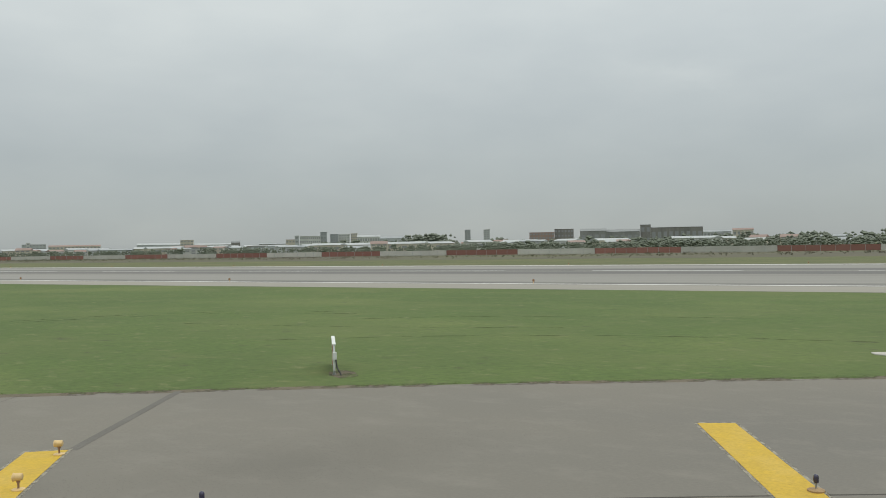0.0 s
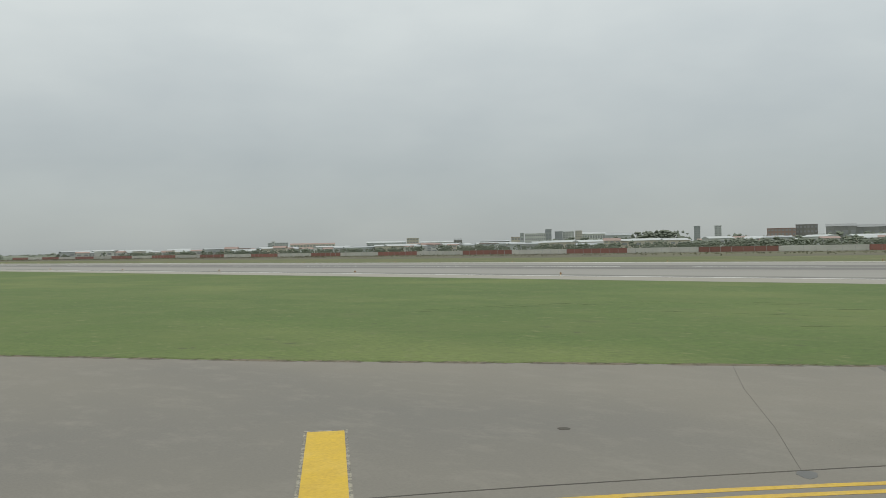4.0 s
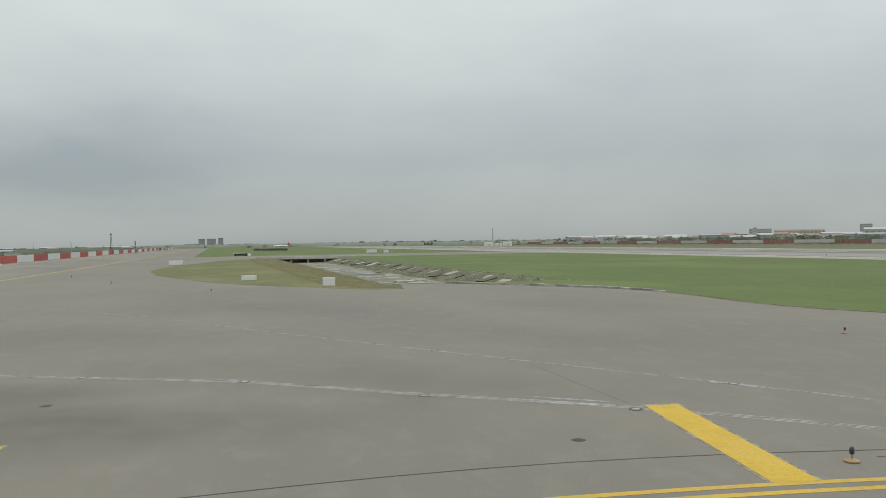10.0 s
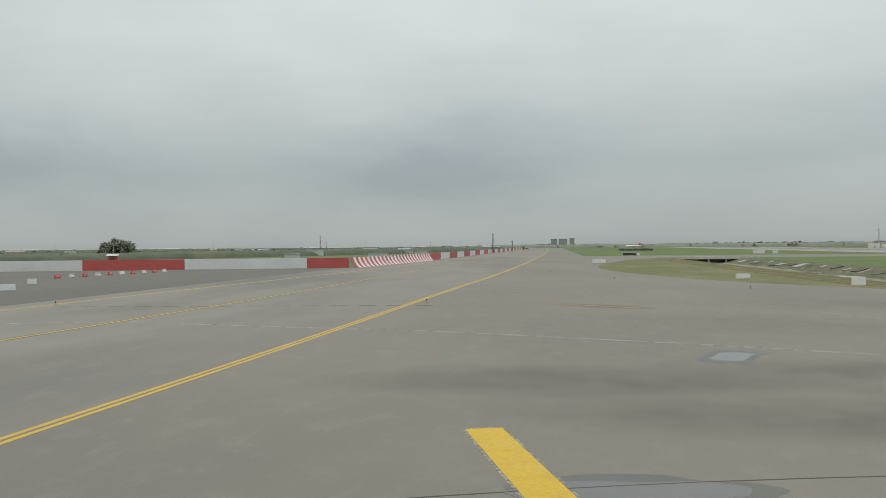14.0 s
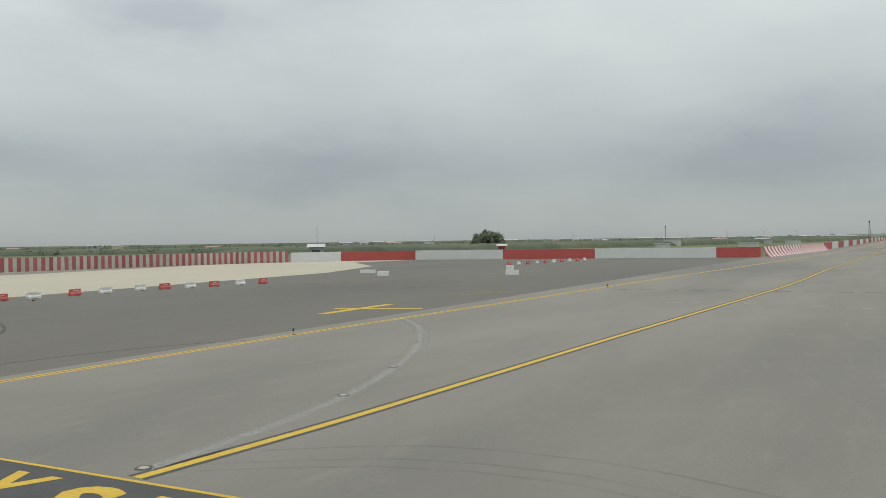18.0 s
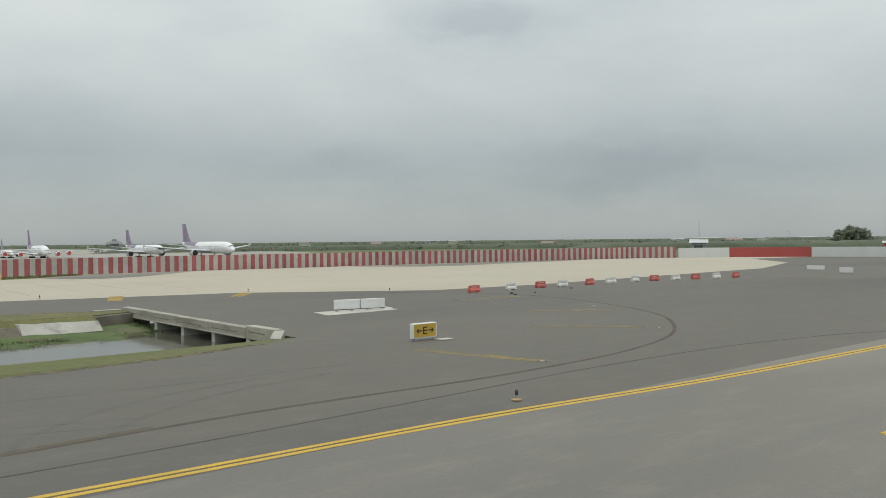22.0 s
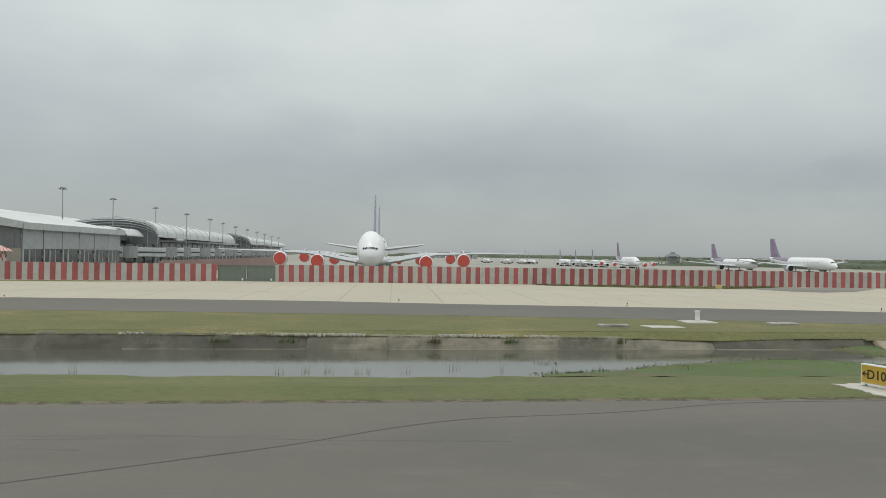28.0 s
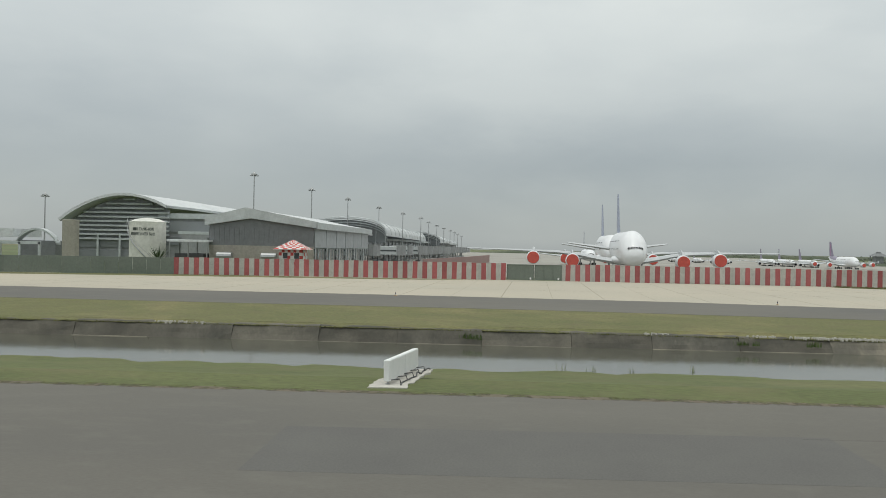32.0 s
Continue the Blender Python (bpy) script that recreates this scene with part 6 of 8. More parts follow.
for p, turn in along([(17.0, 161.6), (25.5, 161.2), (31, 154.4), (36.2, 147), (40.6, 138.5), (42, 131)], 1.9):
    part("kerb_stone", Shape().cham(0, -0.22, -0.25, 1.82, 0.22, rnd.uniform(0.1, 0.3), 0.05), concrete, kerb, m=pose(p.x, p.y, 0, 0, rnd.uniform(-1.5, 1.5), turn + rnd.uniform(-2, 2)))
far_bridge = thing("canal_bridge", pose(0, 0, 0), "low concrete bridge with square openings over the drained canal", "bridge", kind="structure")
part("deck", Shape().cham(13, 381, -0.5, 49, 397, 0.06, 0.05), concrete, far_bridge)
part("edge_beam", Shape().cham(11, 380.6, -0.4, 50, 381, 0.62, 0.05), pale_concrete, far_bridge, "pale concrete edge beam")
part("back_wall", Shape().box(17, 386, -2.2, 46, 387, -0.5), concrete, far_bridge, "grey far end of the culvert")
for x in (18.0, 24.6, 31.2, 37.8, 44.4):
    part("pier", Shape().cham(x - 0.3, 381.2, -2.3, x + 0.3, 396, -0.4, 0.04), pale_concrete, far_bridge)
culvert = thing("far_culvert", pose(41, 767, 0), "low dark concrete culvert far off beyond the cross taxiway", "bridge", kind="structure")
culvert.scale = (1, 1, 0.75)
part("deck", Shape().cham(-15, -3, 2.2, 15, 3, 3.0, 0.1), concrete, culvert)
part("back_wall", Shape().box(-14, -1.6, 0, 14, -1.1, 2.2), apron_grey, culvert)
for k in range(6):
    part("pier", Shape().box(-14 + 5.6 * k - 0.3, -2.8, -0.1, -14 + 5.6 * k + 0.3, 1.4, 2.2), concrete, culvert)

# ---- aircraft ----
fus_white = mat("white_aircraft_paint", (0.80, 0.81, 0.82), (0.74, 0.75, 0.76), scale=0.15, rough=0.35, coat=0.2)
wing_grey = mat("grey_wing_paint", (0.50, 0.52, 0.53), (0.43, 0.45, 0.46), scale=0.2, rough=0.45)
fin_white = mat("grey_blue_fin_paint", (0.36, 0.39, 0.47), (0.30, 0.33, 0.41), scale=0.1, rough=0.4)
# Tail purple, with the greying of haze mixed into the paint colour.
purple = mat("hazed_purple_paint", (0.265, 0.24, 0.31), (0.23, 0.205, 0.27), scale=0.2, rough=0.4)
magenta = mat("magenta_stripe_paint", (0.42, 0.12, 0.30), (0.36, 0.10, 0.26), scale=0.3, rough=0.4)
cover_red = mat("red_engine_cover", (0.58, 0.10, 0.075), (0.48, 0.08, 0.06), scale=1.2, rough=0.75, fine=3.0)
cowl = mat("engine_cowling", (0.72, 0.73, 0.75), (0.64, 0.65, 0.67), scale=0.5, rough=0.35)
glass_dark = mat("dark_cockpit_glass", (0.02, 0.022, 0.025), (0.03, 0.03, 0.035), scale=1.0, rough=0.1)
tyre = mat("black_tyre_rubber", (0.025, 0.025, 0.025), (0.035, 0.035, 0.035), scale=2.0, rough=0.9)


def plane_shape(name, m, L, w, h, belly, span, sweep, engines, fin, tail, label, tail_paint, band, covers, wing_z, group):
    """An airliner with its nose at the origin, heading +x; z = 0 at the wheels. engines: (x, y, z, radius)."""
    t = thing(name, m, label, "aircraft", group)
    mid = belly + h / 2
    egg = 0.13 if h / w > 1.1 else 0.0

    def ring(x, kw, kh, dz, n=28):
        return [(x, w / 2 * kw * math.sin(a) * (1 - egg * math.cos(a)), mid + dz + h / 2 * kh * (math.cos(a) + 0.06 * math.sin(a) ** 2)) for a in (k * math.tau / n for k in range(n))]

    st = [(0.0, 0.02, 0.02, -0.22), (0.004, 0.16, 0.15, -0.21), (0.016, 0.36, 0.36, -0.19), (0.035, 0.56, 0.57, -0.15), (0.06, 0.74, 0.76, -0.09), (0.09, 0.88, 0.90, -0.04), (0.13, 0.97, 0.98, -0.01), (0.18, 1, 1, 0), (0.62, 1, 1, 0), (0.72, 0.93, 0.93, 0.05), (0.82, 0.72, 0.74, 0.15), (0.91, 0.42, 0.48, 0.27), (0.97, 0.18, 0.26, 0.36), (1.0, 0.06, 0.1, 0.42)]
    if egg:
        st[:8] = [(0.0, 0.02, 0.02, -0.21), (0.004, 0.28, 0.18, -0.20), (0.012, 0.52, 0.36, -0.19), (0.025, 0.68, 0.53, -0.17), (0.045, 0.81, 0.70, -0.125), (0.075, 0.91, 0.86, -0.07), (0.11, 0.97, 0.95, -0.025), (0.16, 1, 1, 0)]
    part("fuselage", Shape().loft([ring(-L * x, a, b, c * h) for x, a, b, c in st][::-1]), fus_white, t, smooth=True)
    if band:
        grow = [(x, a * 1.006, b * 1.006, c) for x, a, b, c in st]
        rear = Shape()
        n = 28
        for (x0, a0, b0, c0), (x1, a1, b1, c1) in zip(grow[8:11], grow[9:12]):
            r0, r1 = ring(-L * x0, a0, b0, c0 * h), ring(-L * x1, a1, b1, c1 * h)
            for k in list(range(0, 6)) + list(range(22, 28)):
                rear.add([r0[k], r0[(k + 1) % n], r1[(k + 1) % n], r1[k]], [(0, 3, 2, 1) if k < 0 else (0, 1, 2, 3)])
        part("tail_band", rear, band, t, "purple sweep over the rear fuselage", smooth=True)
    # Cockpit glass: six panes laid on the nose.
    def skin(x, a):
        k = max(q for q in range(len(st) - 1) if st[q][0] <= x)
        (x0, a0, b0, c0), (x1, a1, b1, c1) = st[k], st[k + 1]
        f = (x - x0) / (x1 - x0)
        kw, kh, dz = a0 + (a1 - a0) * f, b0 + (b1 - b0) * f, (c0 + (c1 - c0) * f) * h
        return Vector((-L * x + 0.12, w / 2 * kw * math.sin(a) * (1 - egg * math.cos(a)) * 1.02, mid + dz + h / 2 * kh * (math.cos(a) + 0.06 * math.sin(a) ** 2) * 1.02 + 0.05))

    for s in (-1, 1):
        for a0, a1, x0, x1 in (((2, 20, 0.0135, 0.0172), (23, 40, 0.0155, 0.0200), (43, 57, 0.0195, 0.0250)) if egg else ((3, 19, 0.034, 0.041), (22, 37, 0.035, 0.042), (40, 53, 0.038, 0.046))):
            q = [skin(x1, s * radians(a0)), skin(x1, s * radians(a1)), skin(x0, s * radians(a1)), skin(x0, s * radians(a0))]
            part("cockpit_pane", Shape().add(q + [p - Vector((0.25, 0, 0.05)) for p in q], [(0, 1, 2, 3), (3, 2, 1, 0), (4, 5, 1, 0), (6, 7, 3, 2)]), glass_dark, t)
    # Rows of cabin windows along both sides.
    for s in (-1, 1):
        for zz in ((0.07,) if h / w < 1.1 else (-0.03, 0.2)):
            y_ = s * w / 2 * 1.004 * math.sqrt(max(0.1, 1 - (2 * zz) ** 2 * 0.9))
            strip_ = Shape()
            for k in range(int(L * 0.5)):
                x = -L * 0.16 - k * L * 0.5 / int(L * 0.5)
                strip_.box(x, y_ - 0.02, mid + h * zz, x + 0.16, y_ + 0.02, mid + h * zz + 0.2)
            part("cabin_windows", strip_, glass_dark, t)

    def surface(x0, y0, z0, c0, x1, y1, z1, c1, thick, mtl, nm, mids=()):
        rings = []
        for x, y_, z, c in ((x0, y0, z0, c0), *mids, (x1, y1, z1, c1)):
            prof = [(0, 0), (0.1, 0.45), (0.35, 0.55), (0.7, 0.3), (1.0, 0.0), (0.7, -0.12), (0.3, -0.35), (0.08, -0.3)]
            rings.append([(x - c * p, y_, z + c * thick * q) for p, q in prof])
        part(nm, Shape().loft(rings if y1 > y0 else [r[::-1] for r in rings]), mtl, t)

    for s in (-1, 1):
        xr, cr = -L * 0.33, L * 0.235
        xt = xr - span / 2 * sweep
        yk = s * (w / 2 + (span / 2 - w / 2) * 0.33)
        zt = mid - h * 0.07 if egg else wing_z + span * 0.045
        if egg:
            # A gull wing: low and thick at the root, rising fast to the inner engine, then almost level.
            half = span / 2 - w / 2
            bend = [(xr - u * span / 2 * sweep, s * (w / 2 + half * u), mid - h * z, cr * c) for u, z, c in ((0.10, 0.33, 0.86), (0.22, 0.22, 0.70), (0.36, 0.15, 0.55), (0.62, 0.11, 0.38))]
            surface(xr, s * w * 0.34, mid - h * 0.42, cr, xt, s * span / 2, zt, cr * 0.16, 0.15, wing_grey, "wing", mids=bend)
            surface(-L * 0.78, s * 0.8, mid - h * 0.04, L * 0.22, -L * 0.94, s * tail / 2, mid + h * 0.17, L * 0.08, 0.12, wing_grey, "tailplane")
        else:
            surface(xr, s * w * 0.3, wing_z, cr, xt, s * span / 2, zt, cr * 0.2, 0.13, wing_grey, "wing", mids=((xr - (span / 2) * 0.33 * sweep * 0.95, yk, wing_z + span * 0.012, cr * 0.58),))
            surface(-L * 0.86, s * 0.8, mid + h * 0.16, L * 0.11, -L * 0.94, s * tail / 2, mid + h * 0.16 + tail * 0.045, L * 0.04, 0.11, wing_grey, "tailplane")
        part("wing_tip_fence", Shape().add([(xt, s * span / 2, zt + 0.7), (xt - cr * 0.2, s * span / 2, zt + 0.9), (xt - cr * 0.2, s * span / 2, zt - 0.9), (xt - cr * 0.2, s * (span / 2 + 0.1), zt)], [(0, 1, 2), (0, 2, 3), (0, 3, 1), (1, 3, 2)]), wing_grey, t)
    if egg:
        belly_ring = lambda x, k: [(x, w * 0.62 * k * math.sin(a), mid - h * 0.34 + h * 0.17 * k * math.cos(a)) for a in (q * math.tau / 18 for q in range(18))]
        part("wing_fairing", Shape().loft([belly_ring(-L * x, k) for x, k in ((0.62, 0.35), (0.56, 0.8), (0.45, 1.0), (0.34, 0.95), (0.27, 0.6), (0.24, 0.2))]), fus_white, t, smooth=True)
    fx, fz = -L * 0.80, mid + h * 0.42
    prof = [(0, 0), (0.12, 0.05), (0.4, 0.06), (1, 0), (0.4, -0.06), (0.12, -0.05)]
    rings = []
    for x, z, c in ((fx, fz, L * 0.165), (fx - L * 0.05, fz + (fin - fz) * 0.35, L * 0.13), (fx - L * 0.115, fin, L * 0.07)):
        rings.append([(x - c * p, c * q, z) for p, q in prof])
    part("fin", Shape().loft(rings), tail_paint, t)
    if band:
        part("fin_stripe", Shape().loft([[(x - c * (0.45 + 0.2 * p), c * q * 1.3, z) for p, q in prof] for x, z, c in ((fx - L * 0.02, fz + (fin - fz) * 0.1, L * 0.15), (fx - L * 0.1, fz + (fin - fz) * 0.85, L * 0.08))]), magenta, t)
    for x, y_, z, r in engines:
        e = part("engine", Shape().loft([[(x - dx, y_ + r * k * math.cos(a), z + r * k * math.sin(a)) for a in (q * math.tau / 18 for q in range(18))] for dx, k in ((0, 0.86), (0.12 * r, 0.97), (0.6 * r, 1.0), (1.7 * r, 0.96), (2.6 * r, 0.74), (3.4 * r, 0.45))][::-1]), cowl, t, smooth=True)
        face = Shape().loft([[(x + 0.03 - dx, y_ + r * k * math.cos(a), z + r * k * math.sin(a)) for a in (q * math.tau / 18 for q in range(18))] for dx, k in ((0.0, 0.87), (-0.05, 0.83), (-0.07, 0.2))])
        part("inlet_cover" if covers else "inlet", face, cover_red if covers else glass_dark, e, "red canvas inlet cover" if covers else "dark engine inlet")
        part("pylon", Shape().loft([[(x - r * 0.6, y_ - 0.2, z + r * 0.9), (x - r * 3.2, y_ - 0.2, z + r * 0.6), (x - r * 3.2, y_ + 0.2, z + r * 0.6), (x - r * 0.6, y_ + 0.2, z + r * 0.9)], [(x - r * 1.4, y_ - 0.15, z + r * 1.45), (x - r * 4.2, y_ - 0.15, z + r * 1.55), (x - r * 4.2, y_ + 0.15, z + r * 1.55), (x - r * 1.4, y_ + 0.15, z + r * 1.45)]]), wing_grey, t)
    wr = 0.032 * w * 3.2
    for x, y_, n in ((-L * 0.09, 0, 1), (-L * 0.47, -w * 0.62, 3), (-L * 0.47, w * 0.62, 3)):
        g = part("landing_gear", Shape().tube([(x, y_, belly + 1), (x, y_, wr)], 0.22, 8), grey_metal, t)
        for k in range(n):
            for s in (-0.45, 0.45):
                part("wheel", Shape().loft([[(x - k * 1.7 + 1.7 + wr * math.cos(a), y_ + s + dy, wr + wr * math.sin(a)) for a in (q * math.tau / 14 for q in range(14))] for dy in (-0.18, 0.18)]), tyre, g)
    return t


def big_engines(k, along_=1.0, lift=0.0):
    return [(x * k * along_, y_ * k, z * k + lift, r * k) for x, y_, z, r in ((-24.5, -14.9, 3.3, 1.95), (-24.5, 14.9, 3.3, 1.95), (-31.5, -25.7, 3.85, 1.95), (-31.5, 25.7, 3.85, 1.95))]


K = 0.84
jumbo = plane_shape("airliner", pose(-249, -14.0, 0, 0, 0, -3.4), 43.0, 7.3 * K, 9.3 * K, 2.3 * K + 0.5, 91.5 * K, 0.46, big_engines(K, 0.72, 0.6), 24.3 * K, 30.4 * K, "white four-engined double-deck airliner with red engine covers", fin_white, None, True, 5.0 * K + 0.5, "parked airliners")
second = copy_thing(jumbo, pose(-299, -10.7, 0, 0, 0, -3))
tagged(second, "white double-deck airliner parked behind another, engines covered")


def twin_engines(k):
    return [(-25.0 * k, -9.6 * k, 2.65 * k, 1.75 * k), (-25.0 * k, 9.6 * k, 2.65 * k, 1.75 * k)]


k7 = 0.70
plane_shape("airliner", pose(-341, 149.5, 0, 0, 0, 1), 64 * k7, 6.2 * k7, 6.3 * k7, 2.2 * k7, 61 * k7, 0.6, twin_engines(k7), 18.8 * k7, 21.5 * k7, "white twin-engined airliner with a purple tail", purple, purple, False, 3.6 * k7, "parked airliners")
k3 = 0.64
plane_shape("airliner", pose(-366, 133.5, 0, 0, 0, 1), 60 * k3, 5.64 * k3, 5.7 * k3, 2.2 * k3, 60 * k3, 0.55, twin_engines(k3), 17.2 * k3, 19.4 * k3, "smaller white twin-engined airliner with a purple tail", purple, purple, False, 3.4 * k3, "parked airliners")
k8 = 0.48
plane_shape("airliner", pose(-421, 107.5, 0, 0, 0, 2), 56.0 * k8, 7.14 * k8, 8.6 * k8, 2.1 * k8, 79.8 * k8, 0.62, big_engines(k8, 0.8), 24.3 * k8, 30.4 * k8, "white double-deck airliner with purple tail and covered engines", purple, purple, True, 5.0 * k8, "parked airliners")
plane_shape("airliner", pose(-385, -6.0, 0, 0, 0, -3), 62 * 0.74, 5.9 * 0.74, 6.0 * 0.74, 2.2 * 0.74, 60 * 0.74, 0.58, twin_engines(0.74), 18.6 * 0.74, 20 * 0.74, "white twin-engined airliner parked behind two larger ones", wing_grey, None, True, 3.5 * 0.74, "parked airliners")
far_plane = plane_shape("airliner", pose(-467, 89.5, 0, 0, 0, -3), 62 * 0.4, 5.9 * 0.4, 6.0 * 0.4, 2.2 * 0.4, 60 * 0.4, 0.58, twin_engines(0.4), 20.5 * 0.4, 20 * 0.4, "distant white airliner with a dark tail in the parking row", purple, None, False, 3.5 * 0.4, "distant parked airliners")
for x, y, turn in ((-456, 94.5, -3), (-442, 99.5, -2)):
    copy_thing(far_plane, pose(x, y, 0, 0, 0, turn))
last_plane = plane_shape("airliner", pose(-531, 72.6, 0, 0, 0, 0), 62 * 0.31, 5.9 * 0.31, 6.0 * 0.31, 2.2 * 0.31, 60 * 0.31, 0.58, twin_engines(0.31), 20.5 * 0.31, 20 * 0.31, "very small distant white airliner in the parking row", purple, None, False, 3.5 * 0.31, "distant parked airliners")
for x, y, turn in ((-519, 79.2, -1), (-523, 85, -2), (-560, 66, 1)):
    copy_thing(last_plane, pose(x, y, 0, 0, 0, turn))
plane_shape("airliner", pose(88, 1430, 0, 0, 0, 176), 62 * 0.42, 5.9 * 0.42, 6.0 * 0.42, 2.2 * 0.42, 60 * 0.42, 0.58, twin_engines(0.42), 18.5 * 0.42, 20 * 0.42, "tiny white airliner with a red tail beyond the runway", cover_red, None, False, 3.5 * 0.42, "distant parked airliners")

# ---- terminal, hangar, tank ----
roof_white = mat("white_metal_roofing", (0.62, 0.64, 0.64), (0.54, 0.56, 0.56), scale=0.1, rough=0.45, fine=1.5)
fascia_white = mat("pale_fascia_metal", (0.50, 0.53, 0.53), (0.44, 0.47, 0.47), scale=0.15, rough=0.5, fine=1.0)
dark_cladding = mat("dark_grey_cladding", (0.19, 0.2, 0.203), (0.165, 0.174, 0.178), scale=0.2, rough=0.6, fine=1.0)
mid_cladding = mat("grey_cladding", (0.31, 0.32, 0.32), (0.26, 0.27, 0.27), scale=0.2, rough=0.6, fine=1.0)
door_grey = mat("pale_grey_hangar_door", (0.38, 0.40, 0.41), (0.33, 0.35, 0.36), scale=0.2, rough=0.55, fine=1.2)
beige_wall = mat("beige_rendered_wall", (0.36, 0.34, 0.29), (0.30, 0.285, 0.245), scale=0.3, rough=0.85, fine=2.0)
dark_glass = mat("dark_facade_glass", (0.07, 0.08, 0.083), (0.09, 0.098, 0.1), scale=0.15, rough=0.12)
grey_glass = mat("grey_hazy_glazing", (0.25, 0.265, 0.27), (0.2, 0.215, 0.22), scale=0.15, rough=0.2)
tank_white = mat("cream_white_tank_paint", (0.66, 0.66, 0.60), (0.58, 0.58, 0.53), scale=0.25, rough=0.5, fine=1.5)
check_red = mat("red_check_paint", (0.52, 0.07, 0.055), (0.46, 0.06, 0.05), scale=1.0, rough=0.6)
check_white = mat("white_check_paint", (0.66, 0.66, 0.64), (0.6, 0.6, 0.58), scale=1.0, rough=0.6)
sign_ink = mat("dark_green_lettering", (0.06, 0.08, 0.07), (0.07, 0.09, 0.08), scale=1.0, rough=0.7)

hangar = thing("hangar", pose(-238, 0, 0), "grey metal hangar with a pale gabled roof band", "hangar")
Y0, Y1, YR = -101.9, -80.5, -93.3
part("front_wall", Shape().add([(0, Y0, 5.4), (0, Y1, 5.4), (0, Y1, 9.2), (0, YR, 10.9), (0, Y0, 9.5), (-0.3, Y0, 5.4), (-0.3, Y1, 5.4), (-0.3, Y1, 9.2), (-0.3, YR, 10.9), (-0.3, Y0, 9.5)], [(0, 1, 2, 3, 4), (9, 8, 7, 6, 5), (0, 5, 6, 1)]), dark_cladding, hangar)
part("base_wall", Shape().box(-0.35, Y0, 0, 0.05, Y1, 5.4), beige_wall, hangar)
rib = Shape()
for k in range(22):
    y_ = Y0 + (Y1 - Y0) * k / 21
    rib.box(0, y_ - 0.04, 5.4, 0.06, y_ + 0.04, 9.0)
part("wall_ribs", rib, dark_cladding, hangar)
prof = [(Y0 - 0.8, 9.4), (YR, 10.9), (Y1 + 0.8, 9.1), (Y1 + 0.8, 10.4), (YR - 1.0, 13.1), (Y0 - 0.8, 11.0)]
part("gable_band", Shape().loft([[(0.7, y_, z) for y_, z in prof], [(-1.0, y_, z) for y_, z in prof]]), fascia_white, hangar)
part("roof", Shape().loft([[(-0.9, Y0 - 0.6, 10.2), (-0.9, YR - 1, 12.9), (-0.9, Y1 + 0.6, 10.2), (-0.9, Y1 + 0.6, 9.6), (-0.9, YR - 1, 12.3), (-0.9, Y0 - 0.6, 9.6)][::-1], [(-62, Y0 + 2, 10.2), (-62, YR + 1, 12.9), (-62, Y1 + 3.0, 10.2), (-62, Y1 + 3.0, 9.6), (-62, YR + 1, 12.3), (-62, Y0 + 2, 9.6)][::-1]]), roof_white, hangar)
part("eave_band", Shape().loft([[(0.7, Y1 + 0.7, 9.0), (0.7, Y1 + 0.9, 9.0), (0.7, Y1 + 0.9, 10.3), (0.7, Y1 + 0.7, 10.3)], [(-62, Y1 + 3.2, 9.0), (-62, Y1 + 3.4, 9.0), (-62, Y1 + 3.4, 10.3), (-62, Y1 + 3.2, 10.3)]]), fascia_white, hangar)
for k in range(6):
    x0, x1 = -1.0 - 10 * k, -10.6 - 10 * k
    ya, yb = Y1 + 0.05 - 0.04 * x0, Y1 + 0.05 - 0.04 * x1
    part("door_leaf", Shape().add([(x0, ya, 5.2), (x1, yb, 5.2), (x1, yb, 9.05), (x0, ya, 9.05), (x0, ya - 0.2, 5.2), (x1, yb - 0.2, 5.2), (x1, yb - 0.2, 9.05), (x0, ya - 0.2, 9.05)], [(3, 2, 1, 0), (4, 5, 6, 7), (0, 4, 7, 3), (1, 2, 6, 5), (0, 1, 5, 4)]), door_grey, hangar)
    for q in range(3):
        xa, xb = x0 - 3.2 * q - 0.1, x0 - 3.2 * q - 2.9
        part("window", Shape().box(xb, ya - 0.1 - 0.04 * (xa - x0), 0.6, xa, ya - 0.04 * (xa - x0), 5.0), dark_glass, hangar)
        part("mullion", Shape().box(xa - 0.05, ya, 0, xa + 0.25, ya + 0.2, 5.2), fascia_white, hangar)
for y_ in (-99.5, -90.5):
    tank_ = part("cooling_unit", Shape().tube([(2.2, y_, 3.2), (2.2, y_ + 3, 3.2)], 0.8, 12).box(1.4, y_ + 0.4, 0, 3.0, y_ + 2.6, 2.6), grey_metal, hangar)

tank = thing("water_tank", pose(-239, -115.1, 0), "cream-white cylindrical fire water tank with dark lettering", "tank")
ring = lambda r, z, n=36: [(r * math.cos(k * math.tau / n), r * math.sin(k * math.tau / n), z) for k in range(n)]
tank.scale = (0.92, 0.92, 0.99)
part("shell", Shape().loft([ring(3.9, 0), ring(3.9, 9.8)]), tank_white, tank, smooth=False)
part("roof", Shape().loft([ring(3.95, 9.8), ring(3.95, 9.95), ring(2.5, 10.5), ring(0.5, 10.8)]), tank_white, tank)
for z in (2.6, 5.2, 7.8):
    part("weld_band", Shape().loft([ring(3.93, z), ring(3.93, z + 0.06)]), tank_white, tank)
rail = Shape()
for z in (10.4, 10.9):
    rail.tube([(4.0 * math.cos(a), 4.0 * math.sin(a), z) for a in np.linspace(1.8, 4.8, 20)], 0.04, 5)
